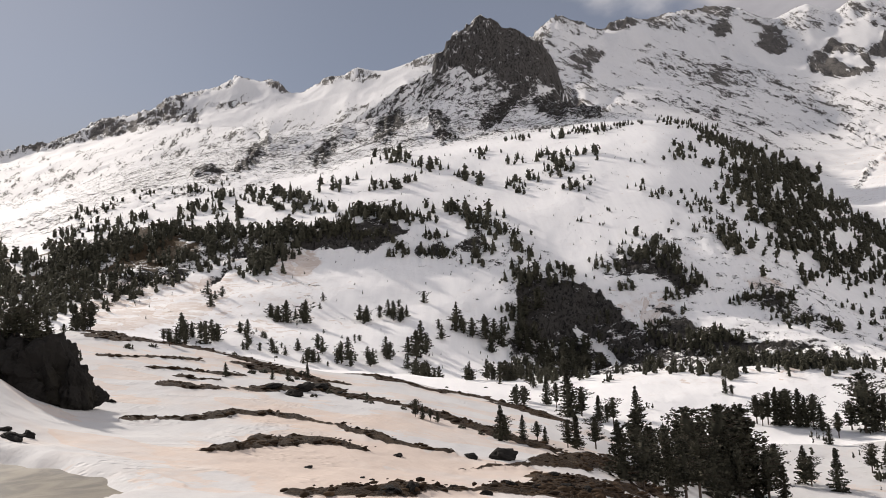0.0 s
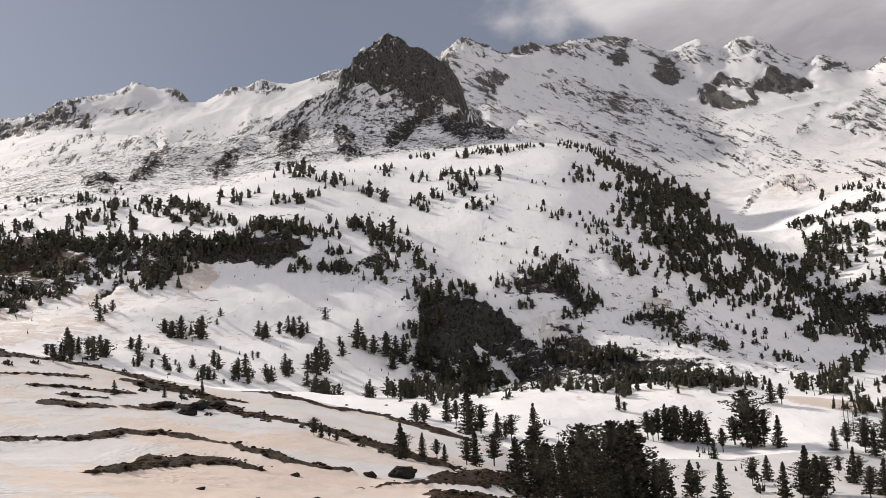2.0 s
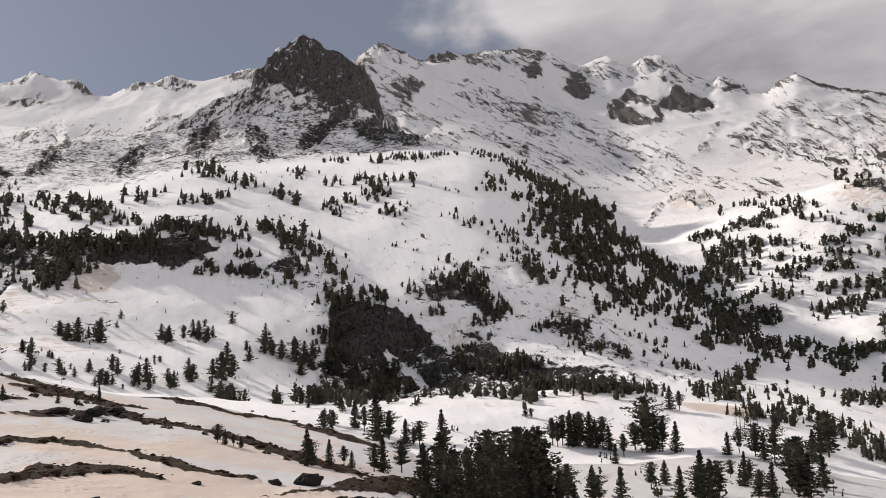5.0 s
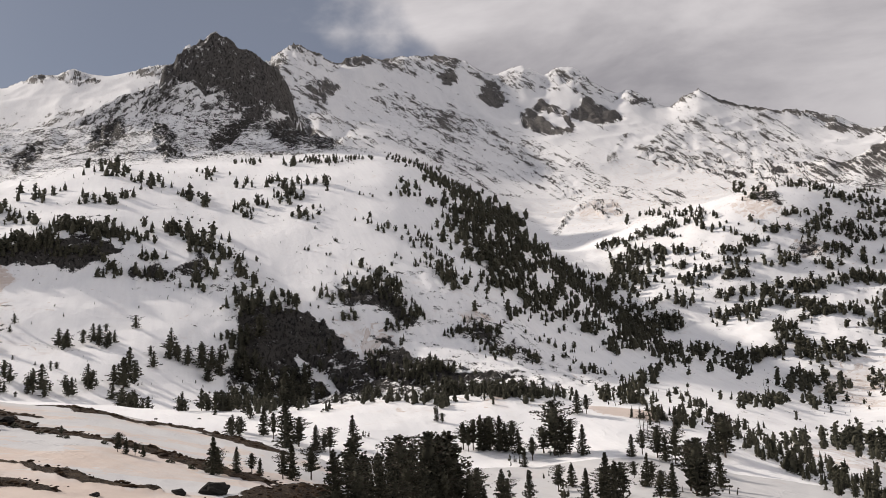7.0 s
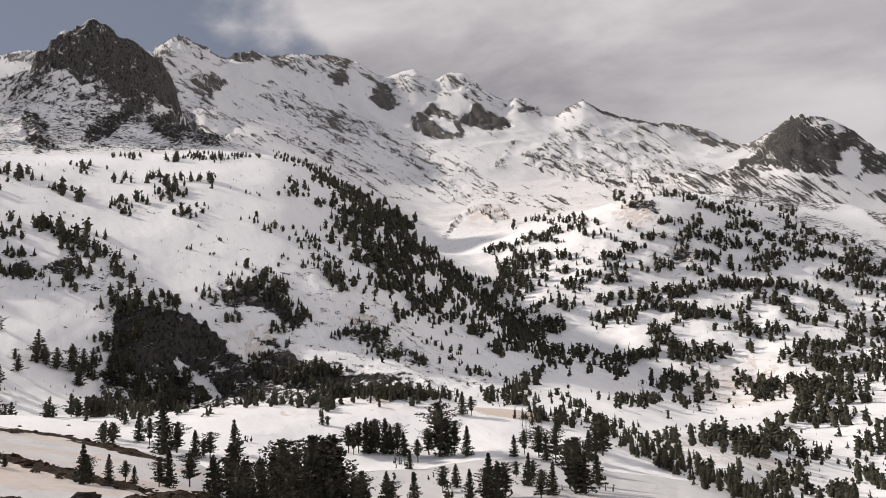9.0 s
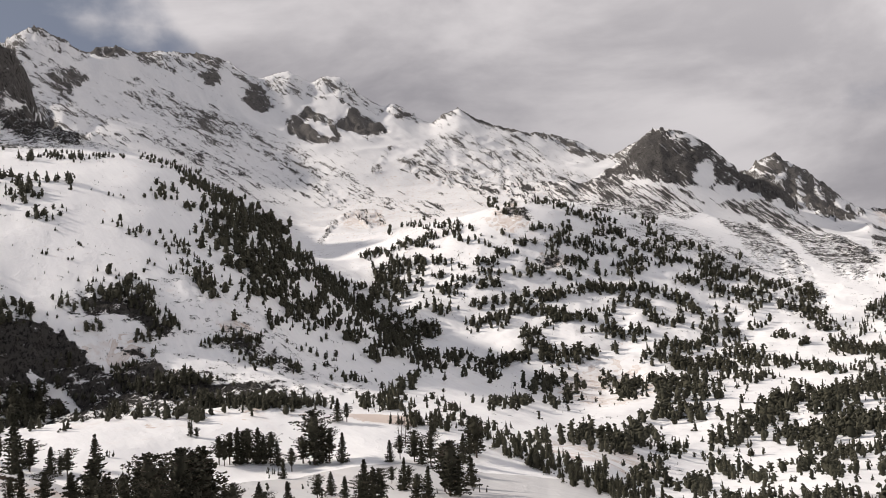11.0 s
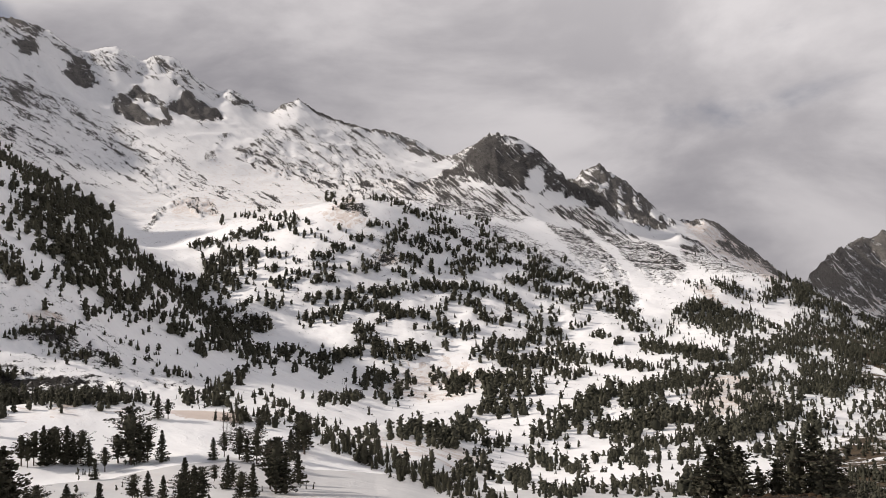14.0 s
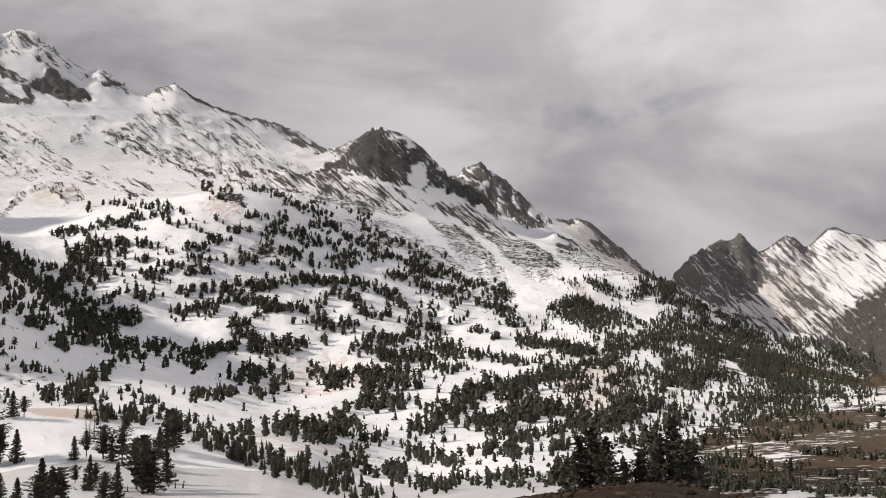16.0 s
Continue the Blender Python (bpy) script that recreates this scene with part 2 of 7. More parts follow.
# ---- the land: ridge lines and hollows round the viewpoint, as bearing, distance and height ----
RINGS = {
    "front": [(-28.8, 24, -4.2), (-15.3, 25, -5.1), (-0.6, 25, -5.6), (11.7, 28, -6.4), (18.8, 30, -8.8), (27.4, 32, -10.3), (31.2, 35, -11), (38.3, 38, -11.3), (45.1, 38, -11.3), (53.3, 38, -10.9), (63.2, 34, -7.7), (69, 32, -6.4), (74.6, 32, -6.5), (79.7, 32, -7.4), (84.9, 32, -8.5)],
    "terrace": [(-28.8, 62, -4.8), (-25.7, 62, -5.3), (-18.9, 60, -6.7), (-11.5, 58, -7.5), (-3.7, 56, -8.7), (4.1, 54, -9.9), (9.9, 52, -10.4), (13.6, 55, -12.4), (19, 60, -15), (27.8, 70, -17.7), (31.5, 80, -19), (38.3, 90, -21.6), (45.3, 90, -21.4), (53.4, 95, -22.8), (63.2, 90, -21), (74.5, 90, -20.8), (85.1, 90, -20.2)],
    "terrace_crest": [(-28.9, 130, 0.9), (-25.7, 150, 2.1), (-22.4, 155, 1.1), (-18.8, 155, -0.7), (-15.2, 152, -2.9), (-11.4, 150, -5.4), (-7.5, 150, -7.6), (-3.5, 150, -9.1), (0.4, 150, -11.9), (4.4, 148, -14.7), (8.3, 145, -17.2), (11.3, 140, -18.8), (13.9, 135, -22.5), (19.1, 130, -27.5), (28, 140, -29.5), (31.6, 150, -28.8), (34.8, 150, -28.4), (45.5, 150, -30.3), (49.5, 160, -33), (61.3, 160, -32.4), (74.6, 170, -32.8), (85.3, 170, -30.1)],
    "gully": [(-28.9, 190, -3.3), (-18.8, 190, -5.9), (-7.5, 190, -13.7), (0.4, 190, -18.3), (8.2, 180, -24.3), (14, 185, -24.7), (19.4, 190, -29.2), (28.3, 200, -30.1), (31.8, 200, -26.6), (39, 210, -33.1), (47.7, 215, -37.7), (49.5, 230, -44.4), (61.3, 230, -42), (74.6, 250, -45), (85.3, 260, -42.2)],
    "knoll": [(-28.9, 260, -2.2), (-18.8, 260, -5.5), (-11.4, 255, -11.4), (-5.9, 255, -13.9), (0.5, 255, -17), (4.5, 255, -18.2), (8.4, 258, -18), (12.3, 260, -17.7), (18, 262, -17.1), (23.3, 265, -15.6), (26.5, 265, -16.6), (26.9, 262, -17), (28.5, 258, -19.3), (31.9, 262, -21.3), (34.9, 265, -23.1), (37.1, 262, -24.2), (39.8, 250, -30.6), (44.1, 245, -36.4), (47.8, 240, -39.3), (49.5, 245, -46.5), (55.4, 270, -50.5), (61.4, 275, -45.5), (74.7, 300, -49.2), (85.4, 320, -45.2)],
    "hollow": [(-28.9, 320, -0.7), (-18.8, 320, -5.7), (-11.4, 320, -13.2), (-3.5, 320, -20.3), (4.4, 320, -26.2), (12.3, 325, -28), (23.2, 330, -25.4), (31.9, 320, -30.9), (37.1, 315, -33.6), (42.6, 310, -38.6), (47.9, 310, -43.4), (49.5, 310, -51.6), (55.4, 330, -57.3), (61.4, 350, -52), (74.7, 380, -56.1), (85.5, 400, -50)],
    "bench": [(-28.9, 400, 13), (-18.8, 390, 7.3), (-11.3, 385, -0.1), (-3.4, 380, -10.4), (2.5, 385, -17.7), (5.7, 425, -23), (8.5, 435, -25), (12.4, 435, -26), (16.1, 405, -23), (23.3, 390, -20), (28.1, 410, -24), (32, 420, -28), (35.7, 415, -32), (39.3, 390, -36.5), (42.6, 360, -40.4), (47.9, 350, -45.8), (49.5, 350, -52.3), (55.4, 380, -60.8), (61.4, 420, -55), (69.3, 450, -52), (74.8, 480, -55), (80.1, 500, -57), (85.5, 500, -53)],
    "mid": [(-28.9, 520, 36), (-22.3, 510, 34), (-15.1, 505, 36), (-11.2, 530, 49), (-7.2, 535, 51), (-3.2, 530, 50), (-0.4, 520, 44), (2.8, 480, 25), (5.9, 452, 3), (8.7, 455, 0), (12.5, 450, -11), (18.2, 445, -4), (23.5, 450, -3), (24.3, 470, 2), (28.2, 495, -12), (32.1, 510, -20), (35.8, 500, -30), (39.3, 470, -35), (42.7, 430, -41), (45.7, 390, -45.2), (48, 400, -46), (49.5, 400, -52), (55.5, 440, -58), (61.5, 500, -50), (69.4, 560, -46), (74.9, 600, -49), (80.2, 620, -55), (85.6, 620, -54)],
    "upper": [(-28.9, 640, 64), (-22.3, 620, 74), (-15, 580, 69), (-9.2, 560, 73), (-3.1, 550, 72), (3, 535, 62), (6.9, 482, 29), (10.8, 486, 29), (16.6, 490, 33), (22.5, 545, 49), (23.7, 510, 23), (26.4, 580, 27), (30.3, 600, 10), (34.1, 600, -8), (39.4, 550, -34), (42.8, 520, -44), (45.7, 510, -52), (48.1, 510, -50), (49.5, 515, -56), (55.5, 540, -53), (61.6, 620, -41), (69.5, 700, -29), (75, 740, -37), (80.3, 760, -45), (85.6, 760, -61)],
    "dome": [(-28.9, 880, 96), (-25.7, 890, 122), (-22.3, 900, 148), (-18.7, 900, 164), (-15, 900, 173), (-11.1, 880, 167), (-8.7, 870, 169), (-5.4, 870, 188), (-2.1, 870, 194), (1.2, 870, 196), (6.2, 870, 202), (11.5, 880, 211), (16.6, 880, 212), (19.5, 860, 178), (21.6, 840, 156), (24.3, 820, 127), (26.2, 790, 94), (28.6, 780, 60), (30.5, 760, 33), (32.3, 730, 9), (34.9, 690, -2), (37.7, 645, -18), (40.1, 590, -31), (42.8, 570, -42), (46.4, 570, -51), (49.6, 590, -48), (55.5, 640, -41), (61.6, 760, -24), (69.5, 860, -6), (75.1, 900, -21)] + [(80.3, 920, -46), (85.7, 900, -67)],
    "behind_dome": [(-28.9, 1000, 103), (-22.3, 1020, 163), (-15, 1020, 189), (-8.7, 1000, 185), (-2.1, 1000, 211), (6.1, 1000, 220), (16.5, 1010, 226), (21.5, 970, 170), (24.2, 940, 134), (26.2, 890, 90), (28.5, 870, 56), (30.4, 845, 32), (32.3, 805, 10), (34.8, 755, -6), (37.7, 705, -22), (40.2, 670, -30), (42.8, 670, -41), (46.4, 670, -49), (49.6, 680, -41), (55.6, 760, -28), (61.7, 880, -4), (69.6, 1000, 10), (75.2, 1020, -13), (80.3, 1020, -45), (85.7, 1000, -70)],
    "slope": [(-28.9, 1300, 171), (-22.3, 1250, 212), (-14.9, 1226, 248), (-8.6, 1369, 287), (-2.1, 1334, 303), (3.3, 1334, 309), (16.5, 1160, 267), (21.5, 1130, 190), (24, 1095, 158), (26.3, 1060, 127), (28.6, 1010, 111), (30.5, 985, 93), (32.4, 940, 66), (36.1, 880, 35), (38.2, 870, 28), (39.8, 870, 32), (43.8, 880, 39), (49.6, 900, 32), (55.7, 950, 25), (61.7, 1050, 40), (65.8, 1150, 66), (69.7, 1150, 71), (72.7, 1150, 49), (76.3, 1150, 4), (80.4, 1150, -36), (83.6, 1120, -63), (85.7, 1100, -82)],
    "right_hill": [(-29, 1500, 206), (-22.3, 1500, 270), (-14.9, 1421, 298), (-8.6, 1505, 332), (-2, 1394, 339), (3.3, 1416, 349), (9.5, 1438, 375), (16.5, 1300, 309), (21.5, 1300, 232), (26.3, 1230, 127), (28.6, 1200, 138), (31, 1150, 134), (33.8, 1100, 152), (36.5, 1080, 157), (40.3, 1060, 175), (40.7, 1060, 171), (42.2, 1050, 185), (44.6, 1080, 186), (46.9, 1120, 183), (49.7, 1180, 176), (53.8, 1250, 159), (57.8, 1300, 135), (61.8, 1350, 118), (65.8, 1350, 96), (69.7, 1300, 89), (72.7, 1250, 57), (76.3, 1250, -13), (80.3, 1250, -63), (85.6, 1200, -119)],
    "basin": [(-29, 1900, 285), (-22.3, 1800, 360), (-14.9, 1709, 395), (-8.6, 1664, 421), (-2.8, 1560, 427), (0.5, 1508, 431), (3.9, 1477, 429), (8, 1477, 426), (9.9, 1552, 409), (16.6, 1580, 386), (21.6, 1600, 315), (26.5, 1560, 204), (28.7, 1500, 215), (32.6, 1450, 207), (36.5, 1400, 216), (42.2, 1350, 225), (45.7, 1400, 239), (49.7, 1500, 251), (53.8, 1500, 223), (57.8, 1550, 194), (61.9, 1600, 174), (65.9, 1600, 147), (69.8, 1500, 108), (72.7, 2033, 79), (76.2, 2900, -48), (80.3, 2900, -164), (85.6, 2900, -252)],
    "peaks": [(-29, 2600, 489), (-25.7, 2500, 510), (-22.3, 2400, 561), (-18.7, 2300, 576), (-14.9, 2200, 586), (-11.9, 1638, 391), (-11.2, 1629, 397), (-9.7, 1610, 404), (-8.2, 1589, 410), (-6.7, 1569, 421), (-5.1, 1560, 443), (-3.9, 1560, 461), (-2.7, 1560, 476), (-1.5, 1560, 490), (-0.3, 1575, 512), (0.2, 1585, 522), (0.5, 1590, 550), (1.1, 1600, 572), (1.6, 1601, 591), (2.5, 1603, 610), (3.6, 1605, 632), (4.5, 1606, 633), (5.2, 1608, 604), (6, 1609, 607), (7.1, 1611, 590), (7.8, 1612, 586), (8.5, 1614, 554), (9, 1614, 527), (9.3, 1615, 493), (9.5, 1616, 464)] + [(10.8, 1618, 420), (12.1, 1620, 395), (13.4, 1900, 480), (16.6, 2150, 566), (21.7, 2200, 497), (26.7, 2200, 397), (28.9, 2150, 455), (36.7, 2150, 417), (38.1, 2150, 435), (43.8, 2130, 423), (46.7, 2000, 364), (47.9, 2000, 386), (49.2, 2000, 409), (50, 2000, 430), (50.8, 2000, 458), (51.5, 2000, 483), (52.2, 2000, 498), (52.8, 2000, 500), (54.2, 2000, 488), (55.1, 2000, 468), (56.5, 2000, 418), (58.1, 2000, 357), (59.5, 2000, 328), (60.3, 2000, 305), (61.8, 2000, 248), (63.7, 2000, 223), (65.2, 2000, 229), (67.3, 2000, 191), (69, 2000, 161), (71.3, 2000, 112)] + [(72.3, 2000, 96), (72.7, 2617, 84), (76.3, 3450, -12), (80.4, 3450, -85), (83.1, 3450, -22), (86.1, 3450, 91)],
    "far_foot": [(-29, 3200, 623), (-22.3, 3000, 732), (-18.7, 3000, 782), (-13.9, 2800, 788), (-10.3, 2700, 752), (-5.6, 2500, 742), (-1, 2500, 792), (3.9, 2300, 753), (9.3, 2400, 785), (12.1, 2500, 790), (16.8, 2600, 788), (20.9, 2650, 769), (23.7, 2650, 809), (25.7, 2650, 687), (29, 2600, 725), (36.9, 2550, 638), (38.2, 2560, 661), (41.8, 2540, 592), (47.3, 2500, 517), (50.6, 2400, 479), (52.6, 2400, 514), (56.3, 2400, 441), (58.7, 2300, 379), (61.9, 2300, 316), (65.9, 2300, 269), (69.8, 2300, 197), (72.7, 3050, 77), (75.3, 3688, 137), (78.9, 3750, 155), (83.3, 3750, 142)] + [(86.1, 3750, 180)],
    "skyline": [(-30.8, 3306, 674), (-29, 3306, 706), (-27.1, 3306, 727), (-25.4, 3306, 763), (-23.7, 3306, 818), (-22.7, 3304, 850), (-19.9, 3219, 872), (-18.9, 3219, 912), (-17.8, 3198, 936), (-15.9, 3156, 951), (-14.7, 3132, 976), (-14, 3132, 1003), (-13.2, 3132, 983), (-12.3, 3132, 971), (-11.7, 3111, 978), (-11, 3080, 939), (-10.4, 3050, 901), (-9.5, 3008, 894), (-8.6, 2962, 917), (-7.4, 2926, 934), (-6.5, 2897, 931), (-5.5, 2871, 952), (-4.7, 2871, 937), (-3.4, 2871, 924), (-2.3, 2837, 936), (-1.5, 2803, 942), (-0.6, 2784, 961), (0.3, 2784, 964), (3.1, 2784, 971), (6.4, 2784, 972)] + [(7.6, 2784, 1000), (8, 2784, 1029), (8.8, 2784, 1059), (9.7, 2792, 1073), (10.4, 2813, 1054), (11.9, 2854, 1033), (12.6, 2874, 1033), (13.6, 2927, 1077), (14.6, 2967, 1097), (15.9, 3001, 1098), (17.6, 3044, 1125), (19.3, 3084, 1137), (20.9, 3123, 1142), (22, 3132, 1119), (23, 3132, 1083), (24, 3132, 1062), (25.1, 3132, 1089), (26.1, 3132, 1102), (26.9, 3132, 1066), (27.7, 3132, 1048), (28.6, 3132, 1075), (29.6, 3109, 1065), (30.4, 3066, 1035), (31, 3045, 986), (32.2, 3045, 942), (32.9, 3045, 922), (33.5, 3045, 939), (34.3, 3045, 915), (35.4, 2993, 854), (36.4, 2919, 815)] + [(36.4, 2906, 817), (37.4, 2871, 841), (38.4, 2865, 855), (39.4, 2841, 817), (40.4, 2817, 784), (43.5, 2784, 729), (44.3, 2789, 733), (45.5, 2868, 727), (47, 2972, 710), (48.9, 2851, 635), (49.7, 2781, 621), (50.7, 2650, 636), (51.8, 2650, 645), (53, 2650, 621), (55.3, 2650, 556), (58.1, 2650, 487), (58.8, 2650, 516), (59.3, 2650, 534), (60, 2650, 539), (60.9, 2650, 511), (62, 2650, 465), (63.5, 2650, 390), (64.4, 2650, 353), (65.2, 2650, 333), (66, 2650, 326), (66.9, 2650, 337), (67.8, 2650, 320), (69.1, 2650, 261), (70.8, 2650, 200), (72, 2650, 155)] + [(72.8, 2783, 136), (72.9, 2842, 149), (73.7, 3156, 202), (74.6, 3566, 279), (76.2, 4000, 359), (77, 4000, 353), (77.7, 4000, 404), (78.5, 4008, 324), (79, 4033, 310), (80.5, 4100, 387), (81.2, 4100, 365), (81.6, 4110, 316), (83, 4190, 412), (83.5, 4200, 416), (84.2, 4200, 385), (85.1, 4200, 369), (85.7, 4200, 340), (87.3, 4200, 352), (89.7, 4200, 389)],
}
SLOPE_PINES = [
    (-17.9, 370, -16.4, 364, 10, 9, 11.1),
    (-17.3, 427, -15.5, 448, 6, 3, 8.8),
    (-14.8, 377, -13.6, 377, 4, 4, 7.6),
    (-12.1, 419, -10.7, 423, 6, 7, 9.7),
    (-10, 415, -9.4, 417, 4, 4, 10.2),
    (-8.7, 448, -8.3, 448, 2, 2, 6.5),
    (-5.8, 435, -5.2, 430, 2, 4, 9.4),
    (-4.5, 435, -2.5, 436, 6, 7, 8.8),
    (-1.5, 464, -1.4, 464, 1, 1, 8.7),
    (-1.7, 399, -1.4, 400, 1, 2, 15),
    (0.2, 416, 1.7, 424, 3, 7, 12.1),
    (-10, 361, -9.6, 362, 3, 2, 8.9),
    (-8.1, 345, -7.3, 346, 3, 4, 10.5),
]
SLOPE_PINES_LOW = [
    (-6.1, 348, -5.5, 349, 3, 4, 7.6),
    (-4.4, 369, -3.9, 373, 3, 4, 9.1),
    (-10.2, 338, -7.5, 343, 4, 7, 6.9),
    (-3.5, 342, -0.7, 347, 45, 14, 8.5),
    (1.6, 260, 2.9, 260, 52, 4, 6.8),
    (3.1, 250, 6.9, 259, 58, 16, 6.3),
    (3.7, 419, 4.6, 423, 3, 6, 12.8),
    (6.4, 442, 7.2, 444, 1, 6, 13.5),
    (4.6, 443, 5.8, 441, 3, 10, 12.8),
    (7.1, 429, 10, 407, 16, 18, 11.5),
    (8.5, 439, 12, 419, 9, 14, 10.5),
    (-13.1, 346, -10.6, 356, 3, 5, 5.6),
    (-7, 375, -1.1, 382, 15, 14, 3.8),
    (-14.4, 358, -5.8, 395, 16, 14, 3),
]
KNOLL_SAPLINGS = [
    (22.3, 185, 28.5, 174, 11, 12, 2.1),
    (28.1, 161, 35.6, 158, 7, 10, 1.6),
    (22.8, 185, 27.9, 168, 21, 14, 2.3),
    (27.3, 184, 40.6, 171, 8, 12, 1.8),
    (13.6, 198, 20.1, 200, 11, 9, 2),
]
FAR_EAST_B = [
    (69.3, 528, 73, 464, 22, 34, 7.9),
    (71.3, 641, 74.6, 602, 30, 36, 8.1),
    (80, 306, 85.4, 282, 9, 40, 3.4),
    (79.9, 236, 85.3, 180, 30, 34, 2.4),
    (74.7, 285, 79.9, 231, 23, 40, 3.7),
    (73.9, 161, 81.5, 141, 12, 56, 2.4),
    (81.5, 146, 85.2, 131, 8, 40, 1.8),
    (74.8, 414, 80, 378, 14, 24, 4.6),
    (80.7, 461, 85.5, 411, 11, 24, 3.8),
    (72.7, 1119, 77, 1094, 7, 40, 7.2),
    (77, 1094, 83.6, 1042, 33, 60, 6.9),
    (82.2, 647, 85.5, 468, 42, 30, 5.6),
    (60.7, 545, 65.4, 452, 26, 30, 9.4),
    (65.4, 472, 69.2, 413, 21, 24, 8.3),
] + [
    (69.2, 393, 74.7, 346, 33, 30, 6.4),
    (59.4, 375, 65.2, 211, 49, 30, 5.5),
]
NEAR_PINES_A = [
    (5.58, 216, 4),
    (7.07, 213, 7.5),
    (7.73, 209, 6.7),
    (8.67, 199, 11.8),
    (9.45, 202, 7.4),
    (10.59, 196, 6.2),
    (11.58, 193, 6.3),
    (3.74, 77, 3.5),
    (4.1, 78, 2.4),
    (5.27, 78, 2.5),
    (6.29, 80, 2),
    (6.81, 83, 1.8),
    (8.36, 85, 3),
    (8.98, 87, 3.8),
    (10.28, 93, 3.7),
    (13.2, 199, 8.2),
    (11.17, 196, 4.2),
    (11.87, 69, 5.1),
    (13.01, 80, 6.9),
    (14.12, 93, 6.5),
    (14.92, 100, 7.3),
    (15.77, 110, 8.7),
    (16.53, 121, 11.5),
    (17.39, 128, 10.9),
    (18.28, 131, 13.6),
    (19.16, 134, 13.2),
    (19.86, 134, 13.9),
    (20.53, 132, 8.4),
    (21.28, 131, 7.2),
    (18.77, 127, 10.8),
    (16.98, 107, 8.3),
    (15.16, 81, 5.2),
    (13.33, 69, 4.4),
]
NEAR_PINES_B = [
    (13.77, 97, 6),
    (16.08, 95, 6.7),
    (18.06, 119, 9.3),
    (19.47, 128, 9),
    (23.48, 148, 6.5),
    (23.87, 146, 5),
    (25.41, 143, 7.1),
    (21.8, 146, 6.8),
    (22.23, 132, 5.4),
    (20.89, 211, 7.2),
    (22.09, 211, 9.3),
    (22.77, 211, 9),
    (23.44, 211, 9.2),
    (21.58, 211, 8.1),
    (22.43, 211, 8.2),
    (24.27, 211, 8.1),
    (24.75, 209, 6.5),
    (21.23, 210, 6.3),
    (23.87, 211, 7.5),
    (27.26, 208, 14.1),
    (27.78, 209, 9.8),
    (28.29, 210, 8.6),
    (29.17, 206, 7.9),
    (26.47, 210, 7.1),
    (28.9, 243, 7.2),
    (29.55, 244, 5.9),
    (30.73, 154, 8.5),
    (30.36, 150, 6.4),
    (31.22, 148, 7.8),
    (31.76, 154, 6.6),
    (33.35, 166, 6.8),
    (36.57, 161, 11.2),
    (37.2, 161, 8.2),
]
NEAR_PINES_C = [
    (36.21, 167, 10),
    (36.76, 172, 8),
    (32.54, 175, 3.5),
    (29.29, 149, 6.5),
    (35.46, 233, 5.9),
    (19.08, 231, 4.3),
    (19.47, 230, 2.9),
    (66.28, 62, 6.0),
    (67.23, 62, 6.6),
    (68.26, 60, 5.4),
    (71.48, 60, 5.7),
    (72.58, 60, 6.6),
    (73.28, 62, 5.5),
    (65.31, 64, 4.5),
    (73.96, 64, 4.2),
    (69.32, 66, 4.7),
    (70.44, 64, 5),
    (-24.56, 141, 4.6),
    (-23.72, 147, 5.2),
    (-24.12, 146, 4.1),
    (-19.19, 135, 2.3),
    (-18.4, 138, 2.7),
    (-17.81, 142, 2.6),
    (-15.19, 105, 1.9),
    (25.7, 204, 5.8),
    (25.12, 197, 4.7),
    (34.16, 205, 8.1),
    (34.67, 203, 6.6),
    (35.31, 202, 8.6),
    (38.13, 226, 10.6),
    (38.53, 223, 11.7),
    (37.62, 215, 8.2),
    (33.17, 207, 6.2),
]
NEAR_PINES_D = [
    (32.48, 203, 5.5),
    (33.7, 170, 4.6),
    (28.31, 169, 5),
    (27.39, 164, 5.3),
    (35.01, 156, 6.4),
    (34.2, 150, 5.5),
    (38.11, 181, 7.7),
    (-5.57, 93, 1.2),
    (-9.65, 118, 2.2),
    (-11.01, 107, 1.7),
    (-12.09, 108, 1.4),
    (-18.83, 132, 2.8),
    (-18.18, 137, 2.3),
    (-2.23, 83, 1.9),
    (-1.72, 82, 1.6),
    (-1.17, 82, 1.3),
    (-0.66, 82, 1.2),
]
SNAGS = [
    (33.2, 220, 8.7),
    (33.59, 222, 7.9),
    (33.95, 225, 6.7),
    (34.47, 229, 6.5),
    (35.26, 227, 7.7),
    (33.33, 222, 7.9),
]
DUST_AND_SHADE_PATCHES = [
    (-5.7, 46, 8.9, 19, 0.36),
    (-9.1, 73, 6.1, 7, 0.22),
    (2.3, 78, 8.1, 11, 0.2),
    (4.1, 48, 6.5, 13, 0.3),
    (-10.4, 516, 1.6, 36, 0.25),
    (14.1, 457, 2.4, 13, 0.15),
    (18.5, 250, 8.1, 11, 0.16),
    (32.2, 255, 2.8, 10, 0.42),
    (46.6, 317, 4.9, 48, 0.14),
    # wide tan tone on the snow basin, its shade put into the colour
    (38.5, 1708, 12.2, 696, 0.1),
    (48.1, 683, 4.1, 82, 0.2),
    (67.8, 564, 3.2, 90, 0.25),
    (-15.1, 440, 8.1, 74, 0.12),
]
BARE_PATCHES = [
    (82.7, 394, 7.7, 165, 0.55),
    (78.3, 365, 5.7, 128, 0.5),
    (83.1, 208, 6.9, 94, 0.55),
    (77.5, 219, 5.3, 106, 0.52),
    (80.2, 707, 6.9, 294, 0.36),
    (68.7, 138, 6.9, 18, 0.95),
    (85.4, 1766, 1.6, 1338, 0.5),
]
